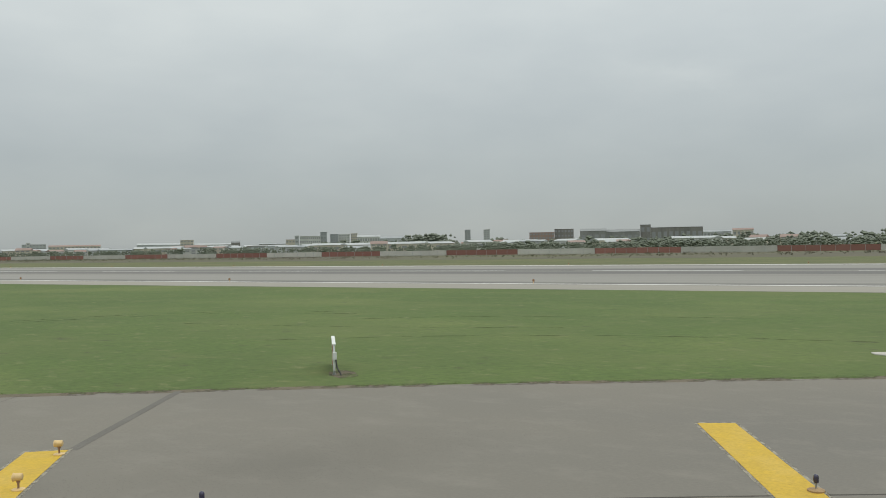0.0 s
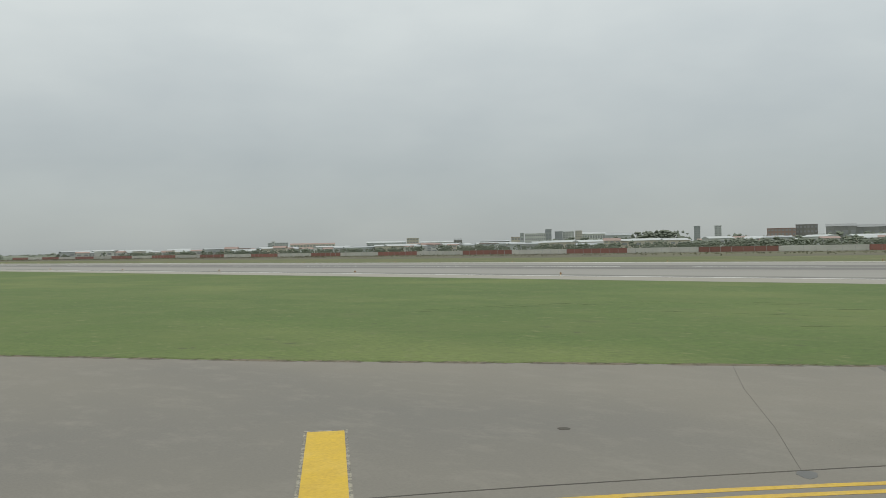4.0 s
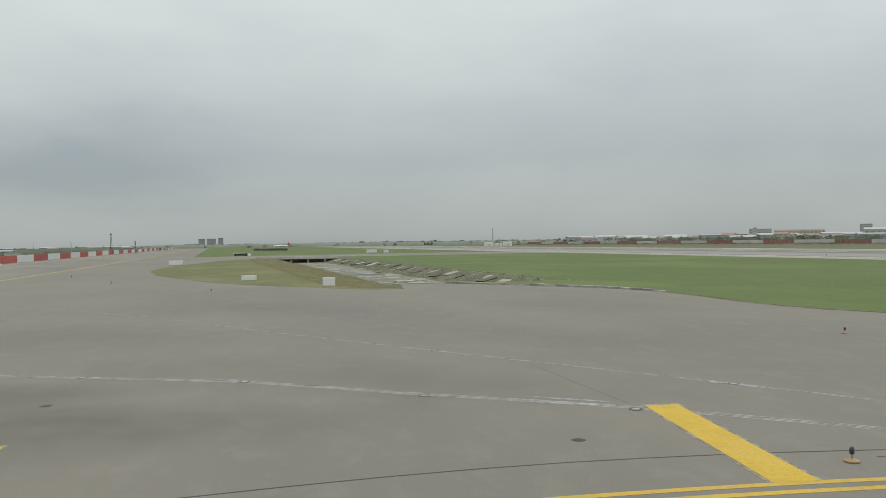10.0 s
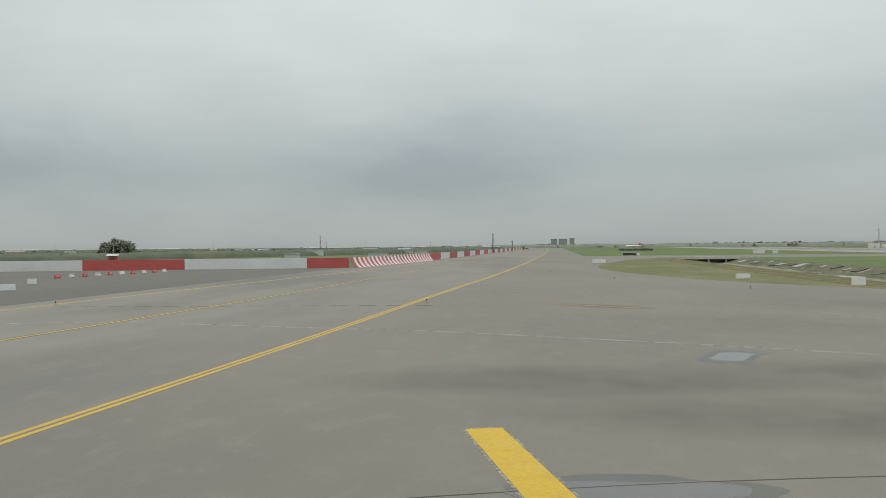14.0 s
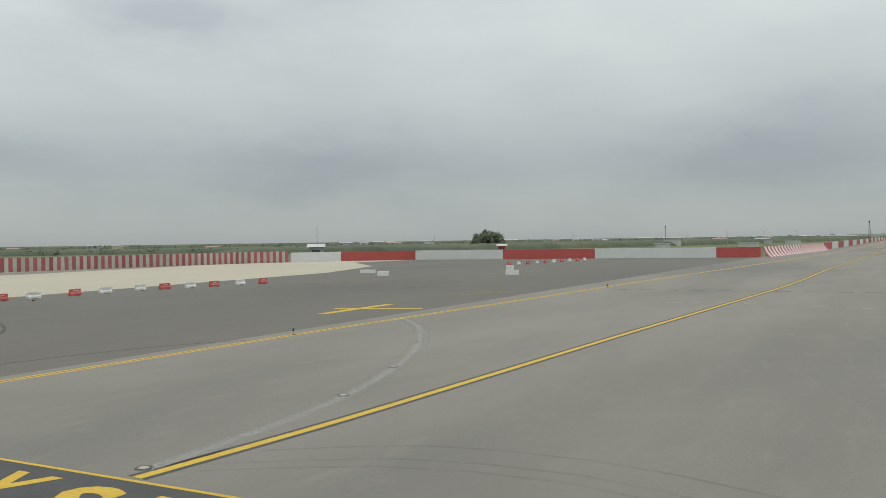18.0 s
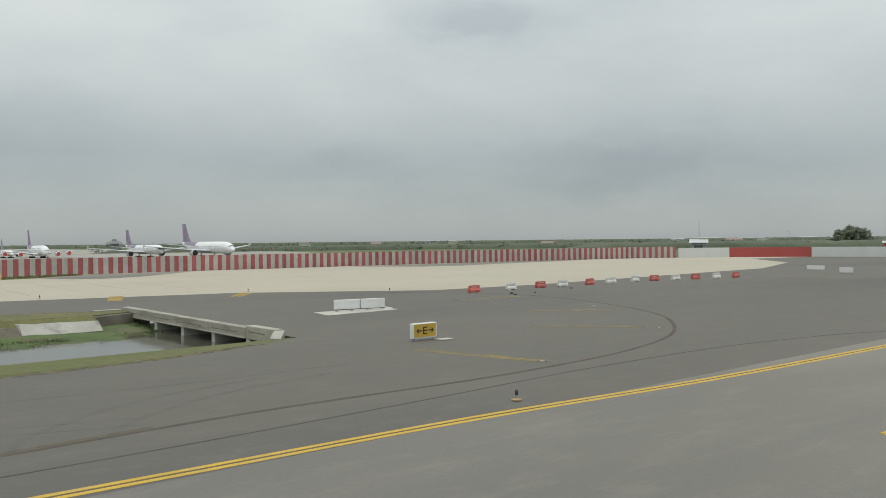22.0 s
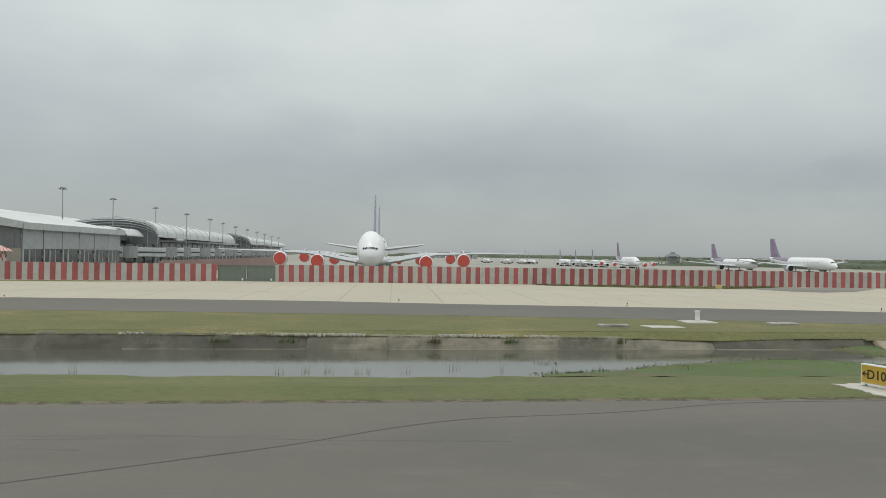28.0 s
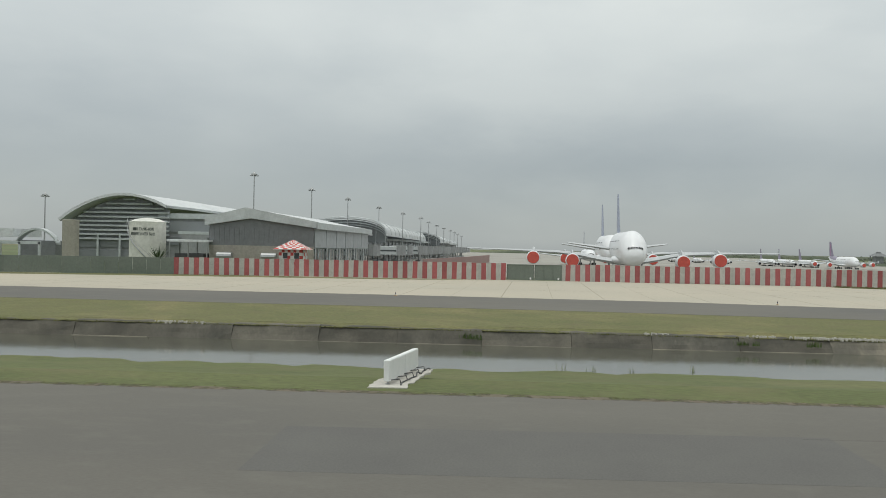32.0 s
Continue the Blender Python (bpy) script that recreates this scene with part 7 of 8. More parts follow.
rail.tube([(4.2 * math.cos(a), 4.2 * math.sin(a), 9.8 - 9.0 * (a + 1.5) / 2.3) for a in np.linspace(-1.5, 0.8, 18)], 0.12, 5)
rail.tube([(4.4 * math.cos(a), 4.4 * math.sin(a), 10.8 - 9.0 * (a + 1.5) / 2.3) for a in np.linspace(-1.5, 0.8, 18)], 0.05, 5)
part("stair", rail, grey_metal, tank, "grey spiral stair and handrail")


def wrap(shape, r):
    shape.v = [(r * math.cos(y_ / r), r * math.sin(y_ / r), z) for x, y_, z in shape.v]
    return shape


up = Matrix(((0, 0, 1, 0), (1, 0, 0, 0), (0, 1, 0, 0), (0, 0, 0, 1)))
part("lettering", wrap(letters_on("TANK-0001", 0.62, Matrix.Translation((0, 1.2, 8.4)) @ up, width=3.2, bold=0.02), 3.94), sign_ink, tank)
part("lettering", wrap(letters_on("FIRE WATER TANK", 0.62, Matrix.Translation((0, 1.0, 7.4)) @ up, width=4.2, bold=0.02), 3.94), sign_ink, tank)
bars = Shape()
for k in range(4):
    bars.box(0, -2.05 + 0.36 * k, 8.1, 0.01, -1.8 + 0.36 * k, 8.7)
for k in range(5):
    bars.box(0, -2.6 + 0.3 * k, 7.12, 0.01, -2.4 + 0.3 * k, 7.7)
part("illegible_letters", wrap(bars, 3.945), sign_ink, tank)

terminal = thing("terminal_building", pose(-300, 0, 0), "long terminal building under a curved white shell roof", "terminal")
arc = lambda grow, lift: [(-165.5 + grow + (31 - 2 * grow) * k / 18, 11.0 + lift + 8.3 * math.sin(math.pi * (0.02 + 0.80 * k / 18)) ** 0.8) for k in range(19)]
shell = []
for x, drop in ((1.5, 0), (-20, 0.0), (-60, -0.6), (-130, -1.5)):
    o, i_ = arc(0, 0), arc(0.4, -0.7)
    shift = -x * 0.10 if x < 0 else 0
    shell.append([(x, y_ + shift, z + drop) for y_, z in o] + [(x, y_ + shift, z + drop) for y_, z in reversed(i_)])
part("roof_shell", Shape().loft(shell[::-1]), roof_white, terminal, smooth=False)
face = [(y_, z - 0.5) for y_, z in arc(0.8, -0.6)]
part("end_wall", Shape().add([(-3, y_, z) for y_, z in face] + [(-3, face[-1][0], 0), (-3, face[0][0], 0)], [tuple(range(21))[::-1]]), mid_cladding, terminal)
for k in range(10):
    z = 6.2 + 1.25 * k
    inside = [y_ for y_, zz in face if zz > z + 0.6]
    if len(inside) > 1:
        part("louvre", Shape().cham(-3.0, inside[0], z, -1.6, inside[-1], z + 0.5, 0.08), fascia_white, terminal)
part("side_wall", Shape().box(-130, -138, 0, -3.2, -122, 12.5), mid_cladding, terminal)
part("parapet", Shape().box(-60, -138.5, 12.5, -2.5, -112, 14.0), fascia_white, terminal)
for k, (y0_, y1_, z0_, z1_) in enumerate(((-163, -138, 1.0, 3.2), (-163, -138, 4.0, 6.4), (-138, -110, 5.0, 7.2), (-138, -110, 8.6, 11.6))):
    part("glazing", Shape().box(-3.1, y0_, z0_, -2.6, y1_, z1_), grey_glass, terminal)
for k in range(9):
    part("column", Shape().tube([(-1.8, -162 + 6.4 * k, 0), (-1.8, -162 + 6.4 * k, 8)], 0.35, 8), fascia_white, terminal)
part("plant_room", Shape().cham(38, -144.2, 0, 40, -141.0, 10.6, 0.1), beige_wall, terminal)
part("duct", Shape().tube([(4, -122, 7), (4, -114, 10), (2, -111, 10)], 0.5, 8).box(2, -112.5, 4, 5, -110.5, 12), dark_cladding, terminal)

annex = thing("terminal_annex", pose(-262, 0, 0), "low annex with a white barrel roof and open frame", "building")
ringa = [(-156.5 + 10 * k / 12, 5.2 + 3.4 * math.sin(math.pi * k / 12) ** 0.7) for k in range(13)]
part("roof", Shape().loft([[(x, y_, z) for y_, z in ringa] + [(x, y_, z - 0.5) for y_, z in reversed(ringa)] for x in (0, -2)][::-1]), fascia_white, annex)
part("wall", Shape().box(-6, -156, 0, -0.6, -147, 5.6), dark_cladding, annex)
part("roof_edge", Shape().box(-12, -210, 6.4, 0.5, -156.7, 8.3), roof_white, annex)
for y_ in (-158.2, -153.5, -148.8):
    part("frame_post", Shape().box(3, y_ - 0.25, 0, 3.5, y_ + 0.25, 5.2), fascia_white, annex)
part("frame_beam", Shape().box(3, -158.5, 4.7, 3.5, -148.5, 5.4), fascia_white, annex)

canopy = thing("equipment_canopy", pose(-237, -105.3, 0), "flat pale canopy on thin posts", "canopy")
part("roof", Shape().cham(-4, -4.2, 5.9, 2, 4.2, 6.35, 0.06), roof_white, canopy)
for x in (-3.6, 1.6):
    for y_ in (-3.8, 0, 3.8):
        part("post", Shape().tube([(x, y_, 0), (x, y_, 5.9)], 0.12, 6), grey_metal, canopy)
part("machine", Shape().cham(-3, -3, 0, 1, 3, 3.6, 0.1), dark_metal, canopy)

hut = thing("check_painted_hut", pose(-229, -82.5, 0), "small hut painted in red and white checks", "hut")
hut.scale = (0.9, 0.9, 0.97)
part("core", Shape().box(-2.45, -2.45, 0, 2.45, 2.45, 5.0), check_white, hut)
for fi in range(4):
    turn = pose(0, 0, 0, 0, 0, 90 * fi)
    for c in range(8):
        for r in range(8):
            if fi in (0, 1) and 2 <= r - 0 and r in (5, 6) and c in (1, 2, 5, 6):
                continue
            y_ = -2.5 + c * 0.625
            k = (c + r + fi) % 2
            part(("red_check", "white_check")[k], Shape().box(2.45, y_, r * 0.625, 2.5, y_ + 0.625, r * 0.625 + 0.625, m=turn), (check_red, check_white)[k], hut)
for y_ in (-1.6, 0.8):
    part("window", Shape().box(2.46, y_, 3.2, 2.49, y_ + 1.0, 4.3), dark_glass, hut)
rc = [Shape(), Shape()]
n = 7
for fi in range(4):
    turn = pose(0, 0, 0, 0, 0, 90 * fi)
    for r in range(n):
        for c in range(n):
            def q(u, v):
                return turn @ Vector((3.5 * (1 - v * 0.96), 3.5 * (1 - v * 0.96) * (2 * u - 1), 5.0 + 1.85 * v))
            rc[(r + c) % 2].add([q(c / n, r / n), q((c + 1) / n, r / n), q((c + 1) / n, (r + 1) / n), q(c / n, (r + 1) / n)], [(0, 1, 2, 3)])
part("roof_red", rc[0], check_red, hut)
part("roof_white", rc[1], check_white, hut)
part("roof_soffit", Shape().box(-3.45, -3.45, 4.9, 3.45, 3.45, 4.99), check_white, hut)

concourse = thing("concourse", pose(0, 0, 0), "long concourse with glazed bands and curved roofs", "terminal")
FRONT = [(-298, -98), (-345, -91), (-402, -85), (-520, -79), (-760, -70)]
part("body", Shape().poly(FRONT + [(-760, -130), (-298, -130)], 0, 8.0), mid_cladding, concourse)
part("roof_slab", Shape().poly([(x, y_ + 1.6) for x, y_ in FRONT] + [(-760, -131), (-298, -131)], 8.05, 8.9), fascia_white, concourse)
for (xa, ya), (xb, yb) in zip(FRONT, FRONT[1:]):
    for z, mtl in ((0.9, dark_glass), (3.4, grey_glass), (5.9, grey_glass)):
        part("glazing_band", Shape().ribbon([Vector((xb, yb)), Vector((xa, ya))], 0.12, z + 1.5, thick=1.5), mtl, concourse)
for p, turn in along(FRONT, 9.0):
    part("mullion", Shape().box(-0.25, -0.45, 0, 0.25, 0.45, 8.0), fascia_white, concourse, m=pose(p.x, p.y, 0, 0, 0, turn))


def vault(x0, x1, y_back, y_ridge, z_ridge, y_eave, z_eave, drop, ribs_every):
    """A long curved roof shell, with ribs over it and a framed glazed end."""
    pr = []
    for q in range(21):
        a = math.pi * q / 20
        y_ = y_ridge - math.cos(a) * ((y_ridge - y_back) if q < 10 else (y_eave - y_ridge))
        pr.append((y_, z_eave + (z_ridge - z_eave) * math.sin(a) ** 0.75))
    shell_ = lambda x, d: [(x, yy, zz - d) for yy, zz in pr] + [(x, yy, zz - d - 0.5) for yy, zz in reversed(pr)]
    part("roof_shell", Shape().loft([shell_(x0, 0), shell_(x1, drop)][::-1]), roof_white, concourse)
    part("end_glazing", Shape().add([(x0 - 3, yy, zz - 0.6) for yy, zz in pr] + [(x0 - 3, y_eave, 7.0), (x0 - 3, y_back, 7.0)], [tuple(range(23))[::-1]]), grey_glass, concourse)
    for q in range(3):
        part("end_rib", Shape().tube([(x0 + 0.2 - 0.9 * q, yy, zz - 0.9 - 0.8 * q) for yy, zz in pr[1:20]], 0.16, 5), fascia_white, concourse)
    for q in range(6):
        k_ = 3 + 3 * q
        part("end_mullion", Shape().box(x0 - 2.9, pr[k_][0] - 0.1, 7.0, x0 - 2.6, pr[k_][0] + 0.1, pr[k_][1] - 0.7), fascia_white, concourse)
    x = x0 - 0.6
    while x > x1:
        f = (x - x0) / (x1 - x0)
        part("roof_rib", Shape().tube([(x, yy, zz + 0.1 - drop * f) for yy, zz in pr[8:21]], 0.16, 5), fascia_white, concourse)
        x -= ribs_every
    part("ridge_duct", Shape().loft([[(xx, y_ridge - 0.5, z_ridge - dd), (xx, y_ridge + 0.5, z_ridge - dd), (xx, y_ridge + 0.4, z_ridge + 0.5 - dd), (xx, y_ridge - 0.4, z_ridge + 0.5 - dd)] for xx, dd in ((x1, drop), (x0, 0))]), fascia_white, concourse)


vault(-345, -528, -109, -91.5, 15.3, -78.6, 9.8, 0.3, 14)
vault(-531, -800, -106, -89, 14.7, -70.8, 9.7, 1.2, 24)
for ya, yb, z in ((-92.5, -87.5, 12.2), (-86.8, -83.2, 11.6)):
    pr = [(ya + (yb - ya) * q / 8, z - 2.0 + 2.0 * math.sin(math.pi * (0.3 + 0.7 * q / 8))) for q in range(9)]
    part("canopy_shell", Shape().loft([[(x, yy, zz) for yy, zz in pr] + [(x, yy, zz - 0.35) for yy, zz in reversed(pr)] for x in (-326, -346)][::-1]), roof_white, concourse)


def jet_bridge(m):
    t = thing("jet_bridge", m, "grey boarding bridge on a wheeled column", "boarding bridge", "boarding bridges")
    part("tunnel", Shape().cham(-1.6, -14, 3.2, 1.6, 4, 5.9, 0.15), fascia_white, t)
    part("cab", Shape().disc(0, 5.2, 3.0, 2.3, 3.2, 12), mid_cladding, t)
    part("column", Shape().tube([(0, 1, 0), (0, 1, 3.4)], 0.35, 8).box(-1.4, 0.4, 0, 1.4, 1.6, 0.9), grey_metal, t)
    part("stripe", Shape().box(1.6, -13.5, 4.2, 1.66, 3.5, 4.7), dark_glass, t)
    return t


jb = jet_bridge(pose(-306, -83, 0, 0, 0, 14))
for k, (p, turn) in enumerate(along(FRONT[1:], 19)):
    copy_thing(jb, pose(p.x + 10, p.y + 13, 0, 0, 0, (30, 52, 16, 44)[k % 4]))
    if k > 14:
        break


def mast(m, h):
    t = thing("light_mast", m, "tall steel apron light mast with a ring of lamps", "light mast", "apron light masts")
    part("pole", Shape().tube([(0, 0, 0), (0, 0, h)], [0.24, 0.11], 10), grey_metal, t)
    part("head_ring", Shape().disc(0, 0, h - 0.3, 0.75, 0.3, 12), grey_metal, t)
    for k in range(6):
        a = k * math.tau / 6
        part("lamp", Shape().cham(0.85 * math.cos(a) - 0.2, 0.85 * math.sin(a) - 0.2, h - 0.6, 0.85 * math.cos(a) + 0.2, 0.85 * math.sin(a) + 0.2, h - 0.25, 0.04), grey_metal, t)
    part("antenna_cap", Shape().disc(0, 0, h, 0.5, 0.5, 8, taper=0.3), grey_metal, t)
    return t


for x, y_, h in ((-280.4, -104.9, 23.6), (-309.5, -96.2, 22.0), (-336.2, -90.1, 20.9), (-364, -83.6, 19.7), (-384.3, -77.1, 18.6), (-402, -71.6, 17.5), (-425, -70, 16.7), (-450, -68, 16.0), (-475, -66, 15.4), (-500, -64, 14.9), (-530, -63, 14.4), (-560, -62, 14), (-600, -61, 13.6), (-290, -164.7, 18.0)):
    mast(pose(x, y_, 0), h)
dull_pink = mat("dull_pinkish_board", (0.33, 0.225, 0.205), (0.29, 0.195, 0.178), scale=0.1, rough=0.8)
board_wall("hoarding_far", [(-262, -60), (-330, -52), (-420, -44)], [dull_pink, dull_pink], 3.0, "faded pinkish hoarding across the apron")
part_palm = Shape()
for k in range(26):
    a = rnd.uniform(0, 6.28)
    b = rnd.uniform(0.5, 1.3)
    l = rnd.uniform(2.4, 3.8)
    tip = Vector((math.cos(a) * l * math.cos(b), math.sin(a) * l * math.cos(b), l * math.sin(b) + 2.2))
    sidev = Vector((-math.sin(a), math.cos(a), 0)) * 0.16
    part_palm.add([Vector((0, 0, 2.2)) - sidev, Vector((0, 0, 2.2)) + sidev, tip], [(0, 1, 2)])
palm = thing("palm_shrub", pose(-226, -107.6, 0), "spiky green palm shrub behind the hoarding", "shrub")
part("crown", part_palm, leaf, palm)
part("trunk", Shape().tube([(0, 0, 0), (0.05, 0, 2.3)], [0.25, 0.16], 8), bark, palm)

pavilion = thing("pavilion", pose(-557, 178.5, 0), "dark-roofed open hut in the scrub beyond the apron", "hut")
part("roof", Shape().add([(-4, -4, 5.6), (4, -4, 5.6), (4, 4, 5.6), (-4, 4, 5.6), (-1.4, -1.4, 7.3), (1.4, -1.4, 7.3), (1.4, 1.4, 7.3), (-1.4, 1.4, 7.3)], [(0, 1, 5, 4), (1, 2, 6, 5), (2, 3, 7, 6), (3, 0, 4, 7), (4, 5, 6, 7), (3, 2, 1, 0)]), dark_cladding, pavilion)
part("lantern", Shape().box(-1.0, -1.0, 7.3, 1.0, 1.0, 8.0), dark_cladding, pavilion)
for x in (-3, 3):
    for y_ in (-3, 3):
        part("post", Shape().box(x - 0.2, y_ - 0.2, 0, x + 0.2, y_ + 0.2, 5.6), mid_cladding, pavilion)
part("core", Shape().box(-2.2, -2.2, 0, 2.2, 2.2, 5.5), mid_cladding, pavilion)
for y_, w, h in ((69, 9, 4.6), (81, 12, 6.2), (93, 9, 5.6), (104, 10, 6.6), (113, 6, 5.2)):
    sh = thing("apron_shed", pose(-919, y_, 0), "small pale shed far across the parking apron", "shed", "sheds across the apron")
    part("wall", Shape().box(-6, -w / 2, 0, 0, w / 2, h), door_grey, sh)
    part("roof", Shape().add([(0.4, -w / 2 - 0.3, h), (0.4, w / 2 + 0.3, h), (-6.4, w / 2 + 0.3, h), (-6.4, -w / 2 - 0.3, h), (0.4, 0, h + 0.7), (-6.4, 0, h + 0.7)], [(0, 1, 4), (1, 2, 5, 4), (2, 3, 5), (3, 0, 4, 5), (3, 2, 1, 0)]), fascia_white, sh)
    part("door", Shape().box(0, -w / 4, 0, 0.08, w / 4, h * 0.6), mid_cladding, sh)

# ---- trees, woods, distant town ----


def leaf_cloud(centres, per, size, seed):
    """Many small leaves round clump centres (x, y, z, radius)."""
    r = random.Random(seed)
    s = Shape()
    for x, y_, z, rad in centres:
        for _ in range(per):
            while True:
                p = Vector((r.uniform(-1, 1), r.uniform(-1, 1), r.uniform(-1, 1)))
                if 0.3 < p.length < 1:
                    break
            c = Vector((x, y_, z)) + p * rad
            n_ = (p.normalized() + Vector((r.gauss(0, 0.5), r.gauss(0, 0.5), r.gauss(0, 0.5) + 0.4))).normalized()
            a = n_.orthogonal().normalized() * size * r.uniform(0.6, 1.3)
            b = n_.cross(a).normalized() * size * r.uniform(0.5, 1.1)
            s.add([c - a, c - b * 0.8, c + a, c + b * 0.8], [(0, 1, 2, 3)])
    return s


# Crown leaves are lightened in their colour to imitate haze before the tree.
tree_leaf = mat("hazed_crown_leaves", (0.195, 0.215, 0.15), (0.155, 0.175, 0.12), scale=0.3, rough=0.85, fine=2.0)
hedge_leaf = mat("scrub_foliage", (0.088, 0.105, 0.068), (0.066, 0.084, 0.053), scale=0.05, rough=0.95, fine=0.6, patch=0.015, c=(0.11, 0.12, 0.075))
tree = thing("tree", pose(-272, 486, 0), "large round-topped dark green tree beyond the wall", "tree")
r = random.Random(11)
clumps = []
for _ in range(150):
    a, q = r.uniform(0, 6.28), math.sqrt(r.random())
    x, y_ = math.cos(a) * q * 10.4, math.sin(a) * q * 10.4
    top = 11.2 * (1 - (q * 0.92) ** 2.6) ** 0.6
    clumps.append((x, y_, max(1.0, top * r.uniform(0.2, 0.92)), r.uniform(1.0, 1.9)))
part("crown", leaf_cloud(clumps, 80, 0.45, 12), tree_leaf, tree)
trunk = Shape().tube([(0, 0, 0), (0.2, 0, 2.0), (0.1, 0.1, 4.2)], [0.55, 0.42, 0.25], 10)
part("trunk", trunk, bark, tree)
for k in range(7):
    a = k * 0.9
    part("limb", Shape().tube([(0.15, 0, 2.0 + 0.2 * k), (math.cos(a) * 2.2, math.sin(a) * 2.2, 4.0 + 0.2 * k), (math.cos(a) * 4.5, math.sin(a) * 4.5, 5.2 + 0.3 * (k % 3))], [0.24, 0.15, 0.06], 7), bark, tree)


def woods(name, pts, h0, h1, width, count, label, seed, size=1.2, mtl=far_leaf, lumps=7):
    """A belt of many uneven clumps of foliage along a plan line."""
    r = random.Random(seed)
    pts = [Vector(p) for p in pts]
    lens = [(b - a).length for a, b in zip(pts, pts[1:])]
    s = Shape()
    for _ in range(count):
        u = r.random() * sum(lens)
        k = 0
        while u > lens[k]:
            u -= lens[k]
            k += 1
        p = pts[k] + (pts[k + 1] - pts[k]) * (u / lens[k])
        x, y_ = p.x + r.gauss(0, width), p.y + r.gauss(0, width)
        wave = 0.5 + 0.5 * noise.noise((x * 0.012, y_ * 0.012, seed))
        h = h0 + (h1 - h0) * max(0, min(1, wave * r.uniform(0.5, 1.25)))
        w = h * r.uniform(0.5, 1.0)
        for _ in range(lumps):
            z = h * r.uniform(0.12, 0.95)
            spread = w * math.sqrt(max(0.05, 1 - (z / h) ** 2)) * 0.9
            c = Vector((x + r.uniform(-spread, spread), y_ + r.uniform(-spread, spread), z))
            q = h * r.uniform(0.14, 0.26) * size
            vs = [c + Vector((r.uniform(0.7, 1.2) * dx, r.uniform(0.7, 1.2) * dy, r.uniform(0.5, 1.0) * dz)) * q for dx, dy, dz in ((1, 0, 0), (0, 1, 0), (-1, 0, 0), (0, -1, 0), (0, 0, 1), (0, 0, -1))]
            s.add(vs, [(0, 1, 4), (1, 2, 4), (2, 3, 4), (3, 0, 4), (1, 0, 5), (2, 1, 5), (3, 2, 5), (0, 3, 5)])
    return tagged(part(name, s, mtl), label, "woods", kind="stuff")


def thicket(name, pts, height, width, label, seed, step=5.0, uneven=0.8, mtl=far_leaf):
    """A closed belt of scrub along a plan line, its top rolling and ragged."""
    line = smooth_line(pts, step)
    arch = [(-1.0, 0.0), (-0.93, 0.45), (-0.75, 0.8), (-0.4, 1.0), (-0.1, 0.94), (0.2, 1.0), (0.5, 0.93), (0.85, 0.6), (1.0, 0.0)]
    v, f, n_ = [], [], len(arch)
    for i, p in enumerate(line):
        q = (line[min(i + 1, len(line) - 1)] - line[max(i - 1, 0)]).normalized()
        s_ = Vector((-q.y, q.x))
        for k, (u, h) in enumerate(arch):
            c = p + s_ * (u * width)
            roll = noise.noise((c.x * 0.02, c.y * 0.02, seed)) * 0.6 + noise.noise((c.x * 0.11, c.y * 0.11, seed + 3)) * 0.5 + noise.noise((c.x * 0.4, c.y * 0.4, seed + 5)) * 0.5
            c = c + s_ * (2.5 * noise.noise((c.x * 0.09, c.y * 0.09, seed + 8)))
            end = min(1.0, i / 10, (len(line) - 1 - i) / 10)
            v.append((c.x, c.y, max(-0.2, end * (h * height + (uneven * roll if h > 0 else -0.2)))))
    for i in range(len(line) - 1):
        for k in range(n_ - 1):
            a_ = i * n_ + k
            f.append((a_, a_ + n_, a_ + n_ + 1, a_ + 1))
    return tagged(part(name, Shape().add(v, f), mtl, smooth=True), label, "woods", kind="stuff")


thicket("scrub_belt", [(-570, 170), (-520, 300), (-420, 420), (-320, 560), (-200, 760), (-130, 1000)], 3.0, 26, "dense low green scrub beyond the hoarding", 21, step=2.5, mtl=hedge_leaf)
thicket("scrub_belt", [(-345, 320), (-285, 400), (-215, 520), (-160, 680), (-125, 860), (-112, 1050)], 3.3, 20, "dark green scrub close behind the northern wall", 37, step=2.5, uneven=1.3, mtl=hedge_leaf)
thicket("far_woods", [(-1300, -60), (-1150, 300), (-900, 750), (-600, 1150), (-250, 1550), (-60, 1900)], 4.1, 45, "distant belt of trees on the horizon", 22, step=8, uneven=1.1, mtl=hedge_leaf)
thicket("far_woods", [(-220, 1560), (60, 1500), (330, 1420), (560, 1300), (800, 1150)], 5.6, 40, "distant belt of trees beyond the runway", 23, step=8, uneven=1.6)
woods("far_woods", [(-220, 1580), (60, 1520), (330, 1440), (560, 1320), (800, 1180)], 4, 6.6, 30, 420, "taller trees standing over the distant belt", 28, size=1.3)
woods("field_bushes", [(540, -350), (560, 0), (560, 400), (560, 800), (520, 1300)], 1.0, 2.9, 16, 1000, "low bushes beyond the far wall", 24, size=1.0, lumps=12)
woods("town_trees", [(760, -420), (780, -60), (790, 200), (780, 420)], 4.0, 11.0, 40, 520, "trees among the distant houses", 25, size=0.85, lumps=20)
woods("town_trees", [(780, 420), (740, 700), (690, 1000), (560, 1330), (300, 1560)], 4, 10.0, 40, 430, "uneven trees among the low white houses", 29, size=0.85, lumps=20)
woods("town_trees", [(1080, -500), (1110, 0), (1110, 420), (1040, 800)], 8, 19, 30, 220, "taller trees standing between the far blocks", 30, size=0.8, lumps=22)
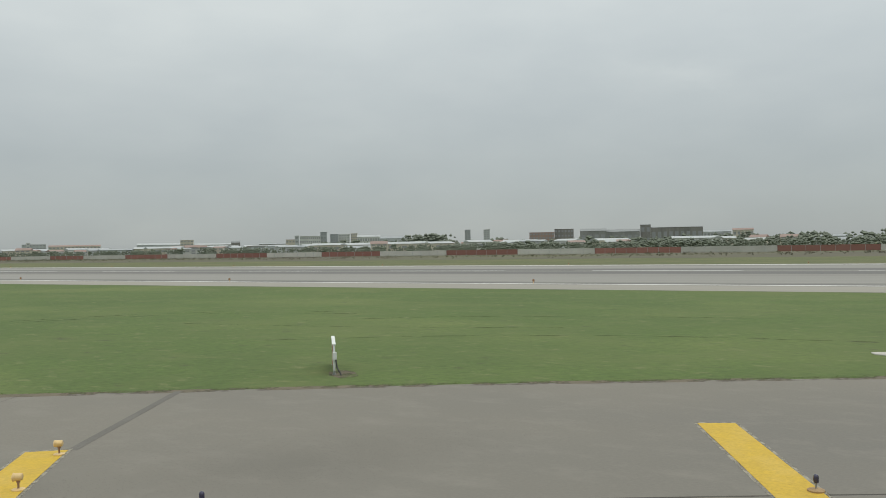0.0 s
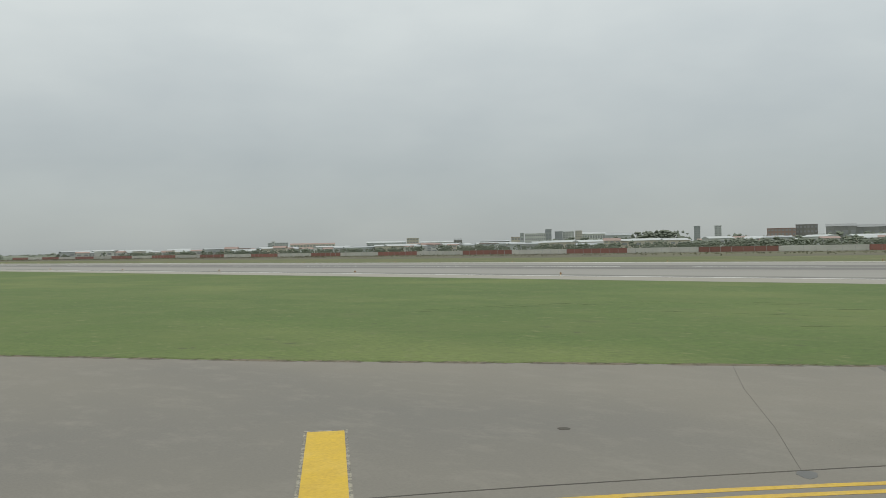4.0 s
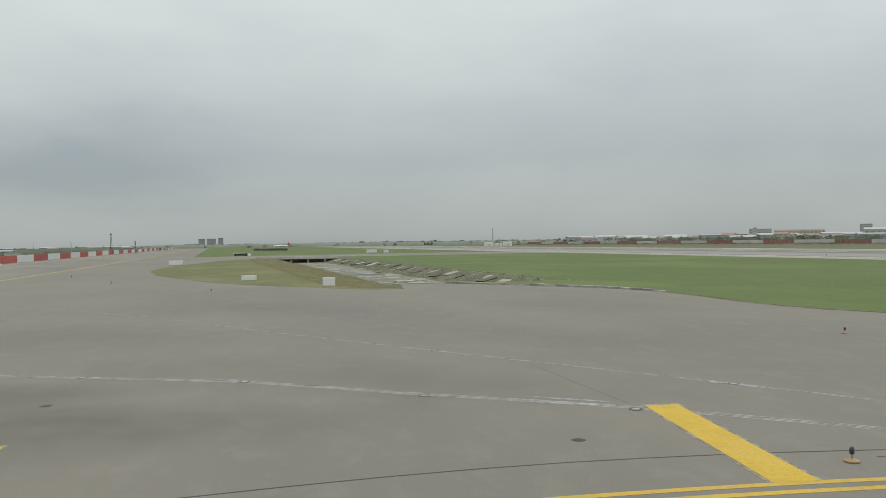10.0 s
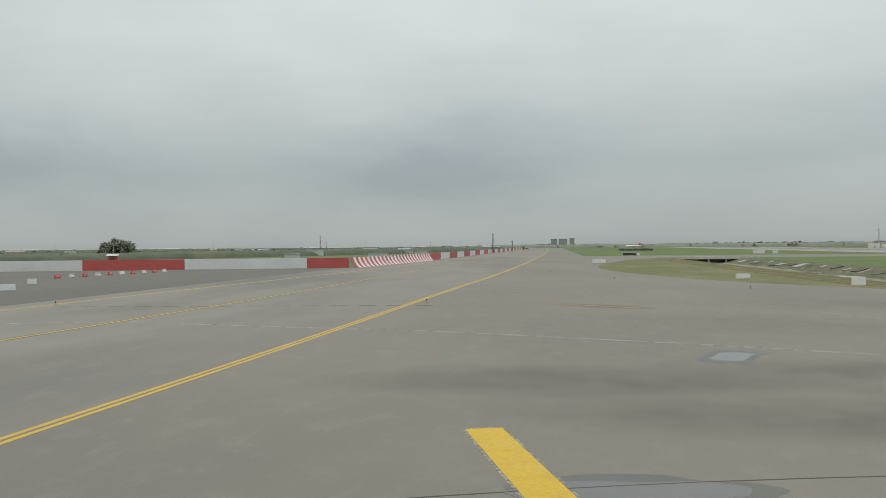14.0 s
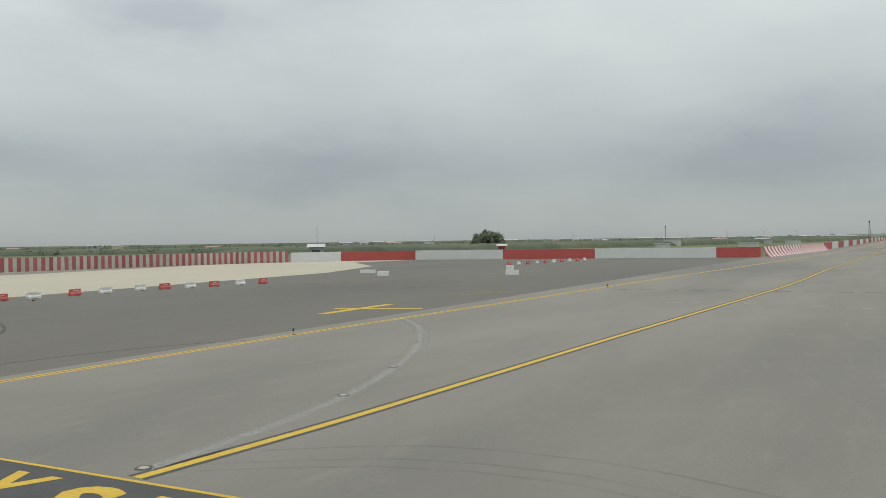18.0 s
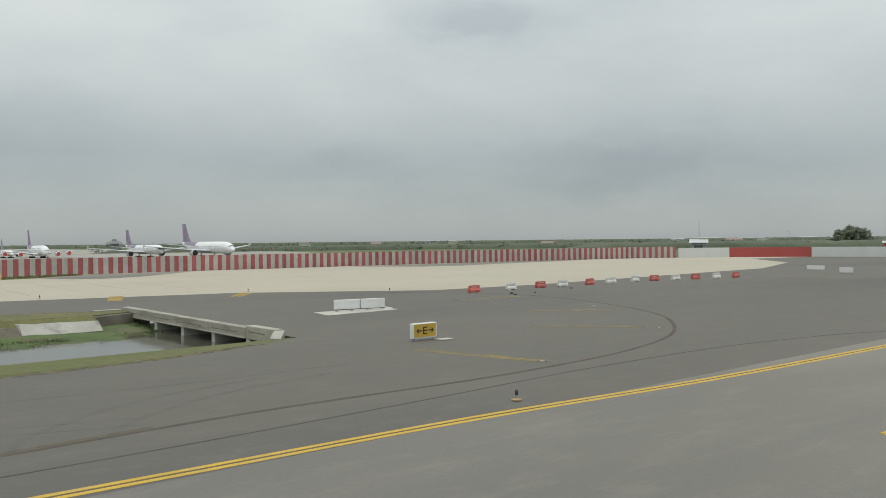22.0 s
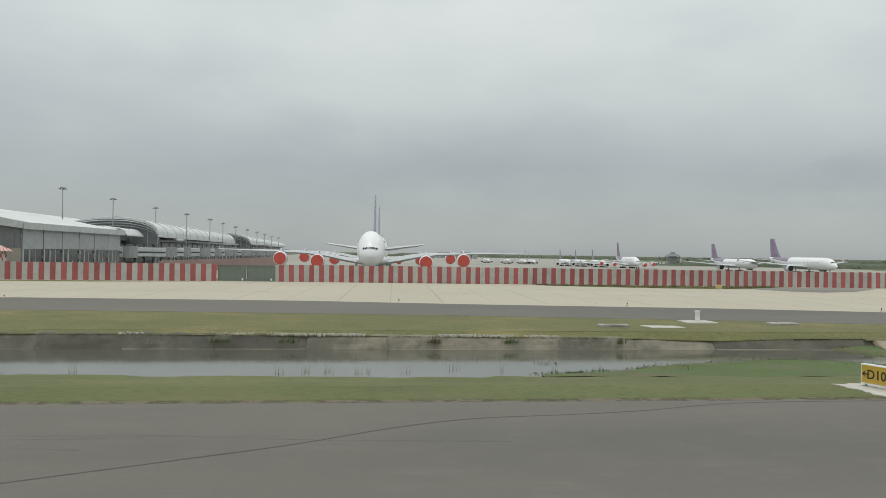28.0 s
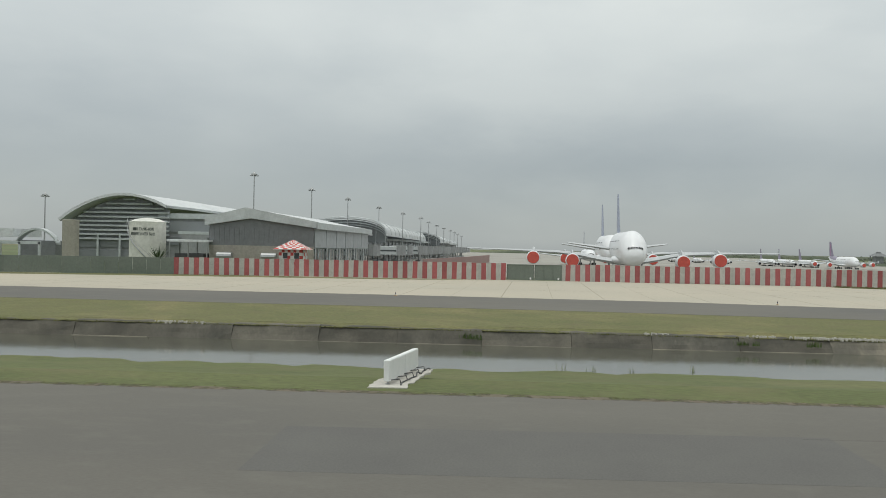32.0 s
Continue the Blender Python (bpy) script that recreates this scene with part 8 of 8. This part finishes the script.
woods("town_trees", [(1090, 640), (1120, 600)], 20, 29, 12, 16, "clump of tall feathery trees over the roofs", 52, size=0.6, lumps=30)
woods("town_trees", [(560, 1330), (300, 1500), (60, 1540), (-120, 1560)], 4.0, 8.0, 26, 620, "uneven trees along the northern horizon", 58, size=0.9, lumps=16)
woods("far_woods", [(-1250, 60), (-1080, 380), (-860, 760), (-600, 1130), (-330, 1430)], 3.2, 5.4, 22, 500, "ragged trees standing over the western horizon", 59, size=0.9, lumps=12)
woods("scrub_trees", [(-560, 190), (-500, 320), (-400, 440), (-310, 570), (-200, 750)], 2.2, 3.7, 15, 600, "uneven bushes over the scrub beyond the hoarding", 60, size=0.9, lumps=12)
woods("weedy_strip", [(430, -300), (434, 500), (422, 1200)], 0.4, 1.2, 26, 2600, "brown weeds before the far wall", 26, mtl=bare_scrub)

# The town's grey walls and window glass have haze lightening in their colours.
wall_paint = [mat("pale_house_wall", (0.55, 0.56, 0.54), (0.48, 0.49, 0.47), scale=0.05, rough=0.8), mat("grey_house_wall", (0.44, 0.46, 0.46), (0.38, 0.40, 0.40), scale=0.05, rough=0.8), mat("cream_house_wall", (0.52, 0.48, 0.40), (0.45, 0.42, 0.36), scale=0.05, rough=0.8)]
roof_paint = [mat("grey_sheet_roof", (0.34, 0.36, 0.37), (0.27, 0.29, 0.30), scale=0.05, rough=0.6), mat("red_brown_roof", (0.32, 0.235, 0.205), (0.28, 0.21, 0.185), scale=0.05, rough=0.8), mat("pale_sheet_roof", (0.44, 0.46, 0.46), (0.38, 0.40, 0.40), scale=0.05, rough=0.6)]
pane_dark = mat("hazed_window_glass", (0.24, 0.255, 0.26), (0.28, 0.29, 0.295), scale=0.05, rough=0.3)


def block(name, m, w, d_, h, floors, wall_m, label, gable=0.0, roof_m=None, group="", bays=0):
    """A building, its long front to local -x, w wide along y, d_ deep along x."""
    t = thing(name, m, label, "building", group)
    part("wall", Shape().box(0, -w / 2, 0, d_, w / 2, h), wall_m, t)
    if gable:
        part("roof", Shape().add([(-0.6, -w / 2 - 0.6, h), (d_ + 0.6, -w / 2 - 0.6, h), (d_ + 0.6, w / 2 + 0.6, h), (-0.6, w / 2 + 0.6, h), (d_ / 2, -w / 2 - 0.6, h + gable), (d_ / 2, w / 2 + 0.6, h + gable)], [(0, 4, 5, 3), (1, 2, 5, 4), (0, 1, 4), (3, 5, 2), (3, 2, 1, 0)]), roof_m, t)
    else:
        part("parapet", Shape().box(-0.3, -w / 2 - 0.3, h, d_ + 0.3, w / 2 + 0.3, h + 0.7), roof_m or wall_m, t)
    bays = bays or max(2, int(w / 4.5))
    for f in range(floors):
        z0 = h * (f + 0.35) / floors
        for k in range(bays):
            y_ = -w / 2 + w * (k + 0.2) / bays
            part("window", Shape().box(-0.08, y_, z0, 0.05, y_ + w * 0.6 / bays, z0 + h * 0.42 / floors), pane_dark, t)
    return t


shed_wall = mat("grey_shed_sheeting", (0.27, 0.275, 0.265), (0.20, 0.205, 0.20), scale=0.06, rough=0.7, fine=0.3, stretch=(1, 1, 0.2))
shed_dark = mat("dull_shed_sheeting", (0.235, 0.225, 0.21), (0.175, 0.175, 0.165), scale=0.06, rough=0.7, fine=0.3, stretch=(1, 1, 0.2))
shed_roof = mat("dull_sheet_roof", (0.25, 0.265, 0.265), (0.21, 0.22, 0.22), scale=0.05, rough=0.7)
# Name, place, bearing, width, depth, height, window rows, wall, roof, gable, bays, label.
# Wall colour of the two far towers, with distance haze mixed in.
glass_haze = mat("far_hazy_block", (0.40, 0.42, 0.43), (0.36, 0.38, 0.39), scale=0.03, rough=0.8)
FAR_BLOCKS = (
    ("office_block", 1313, 989, 36, 39, 20, 28.5, 4, wall_paint[0], None, 0, 10, "white office block of four window rows"),
    ("stair_tower", 1332, 972, 35, 12, 12, 36.0, 5, roof_paint[0], None, 0, 2, "dark grey stair tower of the office block"),
    ("stair_tower", 1298, 1009, 37, 8, 10, 29.5, 4, wall_paint[1], None, 0, 1, "grey end tower of the office block"),
    ("apartment_block", 1372, 976, 35, 15, 12, 32.0, 7, roof_paint[0], None, 0, 3, "dull grey apartment block"),
    ("apartment_block", 1391, 966, 34, 22, 14, 31.6, 7, wall_paint[0], None, 0, 4, "white apartment block with upright bays"),
    ("apartment_block", 1410, 955, 33, 13, 14, 33.2, 7, wall_paint[2], None, 0, 3, "cream apartment block of seven floors"),
    ("terraced_houses", 1375, 898, 32, 43, 16, 26.0, 2, wall_paint[0], roof_paint[2], 3.5, 9, "long white houses under a pale roof"),
    ("shed", 1416, 870, 31, 57, 24, 22.5, 1, wall_paint[1], roof_paint[0], 4.0, 6, "grey gabled shed behind the houses"),
    ("tower_block", 1601, 799, 27, 12, 12, 38.5, 9, roof_paint[0], None, 0, 2, "dark narrow tower block"),
    ("tower_block", 1618, 763, 25, 13, 12, 38.2, 9, wall_paint[1], None, 0, 2, "grey narrow tower block"),
    ("factory", 1488, 589, 21, 46, 25, 27.4, 4, roof_paint[1], None, 0, 8, "brown factory building with dark openings"),
    ("factory", 1511, 554, 20, 35, 25, 33.0, 4, shed_dark, None, 0, 6, "taller dark wing of the brown factory"),
    ("shed", 1471, 485, 18, 46, 30, 28.0, 1, shed_wall, shed_roof, 4.2, 4, "large grey industrial shed under a low gable"),
    ("shed", 1495, 438, 16, 58, 30, 26.0, 1, shed_wall, shed_roof, 4.4, 5, "second grey gabled shed"),
    ("shed", 1515, 403, 14, 18, 24, 37.0, 2, shed_dark, shed_roof, 0, 2, "tall dark end of the long shed"),
    ("shed", 1527, 351, 12, 88, 40, 32.0, 1, shed_dark, shed_roof, 1.6, 9, "long dark industrial shed"),
    ("terraced_houses", 1477, 233, 8, 32, 16, 24.0, 2, wall_paint[2], roof_paint[1], 3.0, 5, "cream house under a brown roof"),
    ("terraced_houses", 1618, 301, 10, 54, 18, 23.5, 2, wall_paint[1], roof_paint[0], 3.0, 9, "grey row of houses behind trees"),
    ("tower_block", 1575, 1742, 48, 28, 14, 35.0, 7, glass_haze, None, 0, 4, "pale low tower block far in the town"),
    ("tower_block", 1623, 1696, 46, 26, 14, 44.0, 9, glass_haze, None, 0, 4, "blue-grey tower block far in the town"),
    ("shed", 1127, 1202, 46, 76, 20, 17.0, 1, wall_paint[1], roof_paint[2], 3.0, 8, "long shed under a white sheet roof"),
    ("apartment_block", 1163, 1167, 44, 23, 16, 24.8, 4, wall_paint[2], roof_paint[0], 0, 4, "cream block under a dark flat roof"),
    ("terraced_houses", 1210, 1147, 43, 66, 16, 16.0, 2, wall_paint[0], roof_paint[2], 2.6, 12, "row of white houses with pale roofs"),
    ("shed", 1222, 1103, 41, 16, 16, 19.0, 1, shed_dark, shed_roof, 3.5, 2, "dark pitched roof among the houses"),
    ("shed", 1268, 1049, 39, 57, 22, 15.5, 1, shed_wall, roof_paint[0], 2.0, 6, "long low grey shed"),
    ("apartment_block", 1291, 1019, 37, 17, 14, 22.4, 3, wall_paint[2], roof_paint[1], 0, 3, "cream block beside the office"),
    ("apartment_block", 970, 1334, 54, 38, 16, 20.5, 4, wall_paint[1], None, 0, 7, "grey block with roof tanks"),
    ("stair_tower", 962, 1338, 54, 6, 6, 23.0, 4, wall_paint[0], None, 0, 1, "white stair head of the grey block"),
    ("terraced_houses", 1021, 1294, 51, 84, 16, 16.5, 2, wall_paint[2], roof_paint[1], 2.4, 14, "long pinkish row of houses"),
)
for name_, x, y_, turn, w, d_, h, rows_, wall_m, roof_m, gable, bays_, lab in FAR_BLOCKS:
    # The northern half of the town lies farther away.
    grow = 2.4 if turn > 45.5 else 2.0 if turn > 37 else 1.0
    x, y_ = 36 + (x - 36) * grow, 37 + (y_ - 37) * grow
    w, d_, h, gable = w * grow, d_ * grow, 5.7 + (h - 5.7) * grow, gable * grow
    block(name_, pose(x, y_, 0, 0, 0, turn), w, d_, h, rows_, wall_m, lab, gable, roof_m or wall_m, bays=bays_)
for x, y_, w, h in ((-26, 1548, 11, 15.5), (-10, 1549, 15, 15.5), (6, 1549, 8, 16.5)):
    block("tower_block", pose(x, y_, 0, 0, 0, 92), w, 12, h, 5, mid_cladding, "grey tower block on the northern horizon", bays=3, group="northern towers")
r = random.Random(31)
kinds_ = []
for k in range(9):
    w, d_, h = r.uniform(10, 34), r.uniform(9, 18), r.uniform(5.0, 10.5)
    kinds_.append(block("house", pose(800 + 20 * k, -300, 0, 0, 0, 20), w, d_, h, 1 + int(h > 7) + int(h > 9), wall_paint[k % 3], ("pale", "grey", "cream")[k % 3] + " walled building in the distant town", r.uniform(1.5, 3.0) if k % 4 != 3 else 0, roof_paint[k % 3 if k % 2 else (k + 2) % 3], "distant town houses", bays=max(2, int(w / 6))))


def town_spot():
    """A place in the town: nearer at the southern end, farther to the north."""
    bearing = r.uniform(-8, 67)
    away = float(np.interp(bearing, [-8, 30, 50, 84], [860, 900, 1180, 1330])) + abs(r.gauss(0, 120))
    return 30 + away * math.cos(radians(bearing)), 40 + away * math.sin(radians(bearing)), bearing


for k in range(130):
    x, y_, turn = town_spot()
    if turn < 38 and r.random() < 0.6:
        continue
    copy_thing(kinds_[k % 9], pose(x, y_, 0, 0, 0, turn + r.uniform(-25, 25)))


def low_house(m, w, d_, h, gable, wall_m, roof_m, label):
    """A plain low building of the town: walls, sheet roof and one band of openings."""
    t = thing("house", m, label, "building", "low town buildings")
    part("wall", Shape().box(0, -w / 2, 0, d_, w / 2, h), wall_m, t)
    part("roof", Shape().add([(-0.8, -w / 2 - 0.8, h), (d_ + 0.8, -w / 2 - 0.8, h), (d_ + 0.8, w / 2 + 0.8, h), (-0.8, w / 2 + 0.8, h), (d_ / 2, -w / 2 - 0.8, h + gable), (d_ / 2, w / 2 + 0.8, h + gable)], [(0, 4, 5, 3), (1, 2, 5, 4), (0, 1, 4), (3, 5, 2), (3, 2, 1, 0)]), roof_m, t)
    for k in range(max(2, int(w / 9))):
        y_ = -w / 2 + 1.5 + k * 9
        part("window", Shape().box(-0.08, y_, h * 0.45, 0.05, min(y_ + 5.5, w / 2 - 0.5), h * 0.75), pane_dark, t)
    return t


low_kinds = []
half_height = mathutils.Matrix.Diagonal((1.0, 1.0, 0.45, 1.0))
for k in range(8):
    w, d_, h = r.uniform(14, 40), r.uniform(12, 26), r.uniform(7.0, 12.5)
    low_kinds.append(low_house(pose(880 + 24 * k, 900 - 70 * k, 0, 0, 0, 25 + 6 * k), w, d_, h, r.uniform(1.2, 2.6), wall_paint[k % 3], roof_paint[(2, 0, 2, 1, 0, 2, 0, 2)[k]], ("pale", "grey", "cream")[k % 3] + " low building with a sheet roof in the distant town"))
for k in range(150):
    x, y_, turn = town_spot()
    if turn < 38 and r.random() < 0.65:
        continue
    copy_thing(low_kinds[k % 8], pose(x, y_, 0, 0, 0, turn + r.uniform(-30, 30)))
for k in range(26):
    copy_thing(low_kinds[(k * 3) % 8], pose(-300 + 44 * k + r.uniform(-14, 14), 1740 - 14 * k + r.uniform(-60, 60), 0, 0, 0, 95 + r.uniform(-20, 20)) @ half_height)


for k in range(26):
    copy_thing(low_kinds[(k * 5 + 2) % 8], pose(-820 + 28 * k + r.uniform(-12, 12), 1180 + 12 * k + r.uniform(-50, 50), 0, 0, 0, 120 + r.uniform(-20, 20)) @ half_height)
woods("scrub_trees", [(-420, 520), (-330, 640), (-240, 800), (-150, 960), (-90, 1100)], 2.2, 5.2, 26, 200, "scattered haze-paled trees over the scrub", 33, size=1.4)
pole_shape = Shape().tube([(0, 0, 0), (0, 0, 8.5)], [0.12, 0.07], 6).tube([(0, 0, 8.4), (0.5, 0, 8.6), (1.3, 0, 8.5)], 0.05, 5).cham(0.9, -0.12, 8.38, 1.5, 0.12, 8.5, 0.03)
pole_mesh = pole_shape.mesh("road_lamp_post", grey_metal)
for x, y_ in ((-112, 610), (-128, 585), (-146, 560), (-166, 540), (-230, 520), (-95, 640), (-300, 470)):
    ob = new("road_lamp_post", pole_mesh)
    ob.matrix_basis = pose(x, y_, 0, 0, 0, 140)
    tagged(ob, "thin grey lamp post on the scrubland", "lamp post", "far lamp posts")


def lattice(m, h, label, paint, base=1.4):
    t = thing("antenna_mast", m, label, "mast")
    s = Shape()
    n_ = int(h / 1.6)
    for c in range(3):
        a = c * math.tau / 3
        s.tube([(base / 2 * math.cos(a), base / 2 * math.sin(a), 0), (0.15 * math.cos(a), 0.15 * math.sin(a), h)], 0.1, 5)
    for k in range(n_):
        q0, q1 = 1 - k / n_ * 0.8, 1 - (k + 1) / n_ * 0.8
        for c in range(3):
            a, b = c * math.tau / 3, (c + 1) * math.tau / 3
            s.tube([(base / 2 * q0 * math.cos(a), base / 2 * q0 * math.sin(a), h * k / n_), (base / 2 * q1 * math.cos(b), base / 2 * q1 * math.sin(b), h * (k + 1) / n_)], 0.06, 4)
    part("lattice", s, paint, t)
    part("head", Shape().disc(0, 0, h - 0.6, 0.45, 0.9, 8), dark_metal, t)
    part("rod", Shape().tube([(0, 0, h), (0, 0, h + 1.2)], 0.06, 5), dark_metal, t)
    return t


lattice(pose(-72.4, 655, 0), 14.0, "dark lattice antenna mast beside the northern wall", dark_metal, 2.2)
lattice(pose(-60, 690, 0), 8.6, "shorter dark lattice mast", dark_metal, 1.4)
lattice(pose(-250, 820, 0), 15.5, "red and white antenna mast on the scrubland", far_red, 1.4)
lattice(pose(287, 905, 0), 18.0, "pale navigation mast beyond the runway", grey_metal, 2.4)
nav = thing("nav_shelter", pose(290, 900, 0), "low white navigation shelter beyond the runway", "shelter")
for k, (x, w, h) in enumerate(((-14, 9, 4.2), (-2, 7, 3.4), (8, 8, 4.6))):
    part("cabin", Shape().cham(x, -3, 0, x + w, 3, h, 0.15), sign_white, nav)
    part("door", Shape().box(x + w * 0.4, -3.06, 0.1, x + w * 0.4 + 1.1, -2.98, 2.2), mid_cladding, nav)


def guard_hut(m, wall_m, roof_m, label):
    t = thing("guard_hut", m, label, "hut")
    part("wall", Shape().box(-1.6, -1.3, 0, 1.6, 1.3, 2.9), wall_m, t)
    part("roof", Shape().add([(-2.2, -1.9, 2.9), (2.2, -1.9, 2.9), (2.2, 1.9, 2.9), (-2.2, 1.9, 2.9), (-2.2, 0, 3.6), (2.2, 0, 3.6)], [(0, 1, 5, 4), (2, 3, 4, 5), (1, 2, 5), (3, 0, 4), (3, 2, 1, 0)]), roof_m, t)
    part("window", Shape().box(-1.0, -1.36, 1.3, 1.0, -1.28, 2.3), dark_glass, t)
    part("mast", Shape().tube([(0, 1.4, 0), (0, 1.4, 7.5)], 0.06, 5), grey_metal, t)
    return t


guard_hut(pose(-207.2, 236.5, 0, 0, 0, 30), mid_cladding, fascia_white, "small grey guard hut with a white roof").scale = (1.25, 1.25, 1.4)
guard_hut(pose(-197.4, 348, 0, 0, 0, 20), check_red, fascia_white, "small red-and-white hut behind the wall")
r = random.Random(64)
for k in range(18):
    a_, d_ = radians(r.uniform(92, 152)), r.uniform(620, 1150)
    x, y_, w, h = -50 + d_ * math.cos(a_), 40 + d_ * math.sin(a_), r.uniform(6, 13), r.uniform(3.6, 5.6)
    sh = thing("far_shed", pose(x, y_, 0, 0, 0, math.degrees(a_) + r.uniform(-30, 30)), "low pale-roofed shed among scrub on the horizon", "shed", "sheds on the horizon")
    part("wall", Shape().box(0, -w / 2, 0, 8, w / 2, h - 1), wall_paint[k % 3], sh)
    part("roof", Shape().add([(-0.5, -w / 2 - 0.5, h - 1), (8.5, -w / 2 - 0.5, h - 1), (8.5, w / 2 + 0.5, h - 1), (-0.5, w / 2 + 0.5, h - 1), (4, -w / 2 - 0.5, h), (4, w / 2 + 0.5, h)], [(0, 4, 5, 3), (1, 2, 5, 4), (0, 1, 4), (3, 5, 2), (3, 2, 1, 0)]), roof_paint[k % 2], sh)
for x, y_, w, h in ((-150, 420, 6, 2.4), (-120, 470, 9, 2.0), (-180, 560, 10, 4.0), (-105, 520, 7, 2.6)):
    sh = thing("site_shed", pose(x, y_, 0, 0, 0, 80), "low pale work-site shed on the scrubland", "shed", "work-site sheds")
    part("wall", Shape().box(0, -w / 2, 0, 4, w / 2, h), wall_paint[0], sh)
    part("roof", Shape().box(-0.3, -w / 2 - 0.3, h, 4.3, w / 2 + 0.3, h + 0.3), roof_paint[2], sh)

# ---- ragged grass along the pavements ----
rg = random.Random(77)


def grass_row(line, inward, depth, per, height, blades, seed, label, mtl):
    """Tufts strewn beside a plan line, to its left for a positive inward."""
    places = []
    for p, turn in along(line, per):
        a_ = radians(turn + 90)
        d_ = inward * (0.1 + abs(rg.gauss(0, depth)))
        places.append((p.x + math.cos(a_) * d_, p.y + math.sin(a_) * d_, -0.02))
    return tagged(part("grass_tufts", tufts(places, height, 0.14, blades, seed), mtl), label, "grass", kind="stuff")


edge_line_ = [(p.x, p.y) for p in EDGE if p.y > 0]
grass_row(edge_line_, -1, 0.2, 0.12, 0.035, 8, 41, "ragged grass edge along the taxiway", grass_mat)
grass_row([(-104.25, -110), (-104.25, 30), (-105.05, 34), (-106.4, 38.4)], 1, 0.2, 0.12, 0.035, 8, 42, "ragged grass edge beside the western asphalt", verge_mat)
grass_row([(p.x, p.y) for p in ISLAND[:20]], 1, 0.3, 0.25, 0.06, 8, 43, "ragged grass edge round the island", verge_mat)
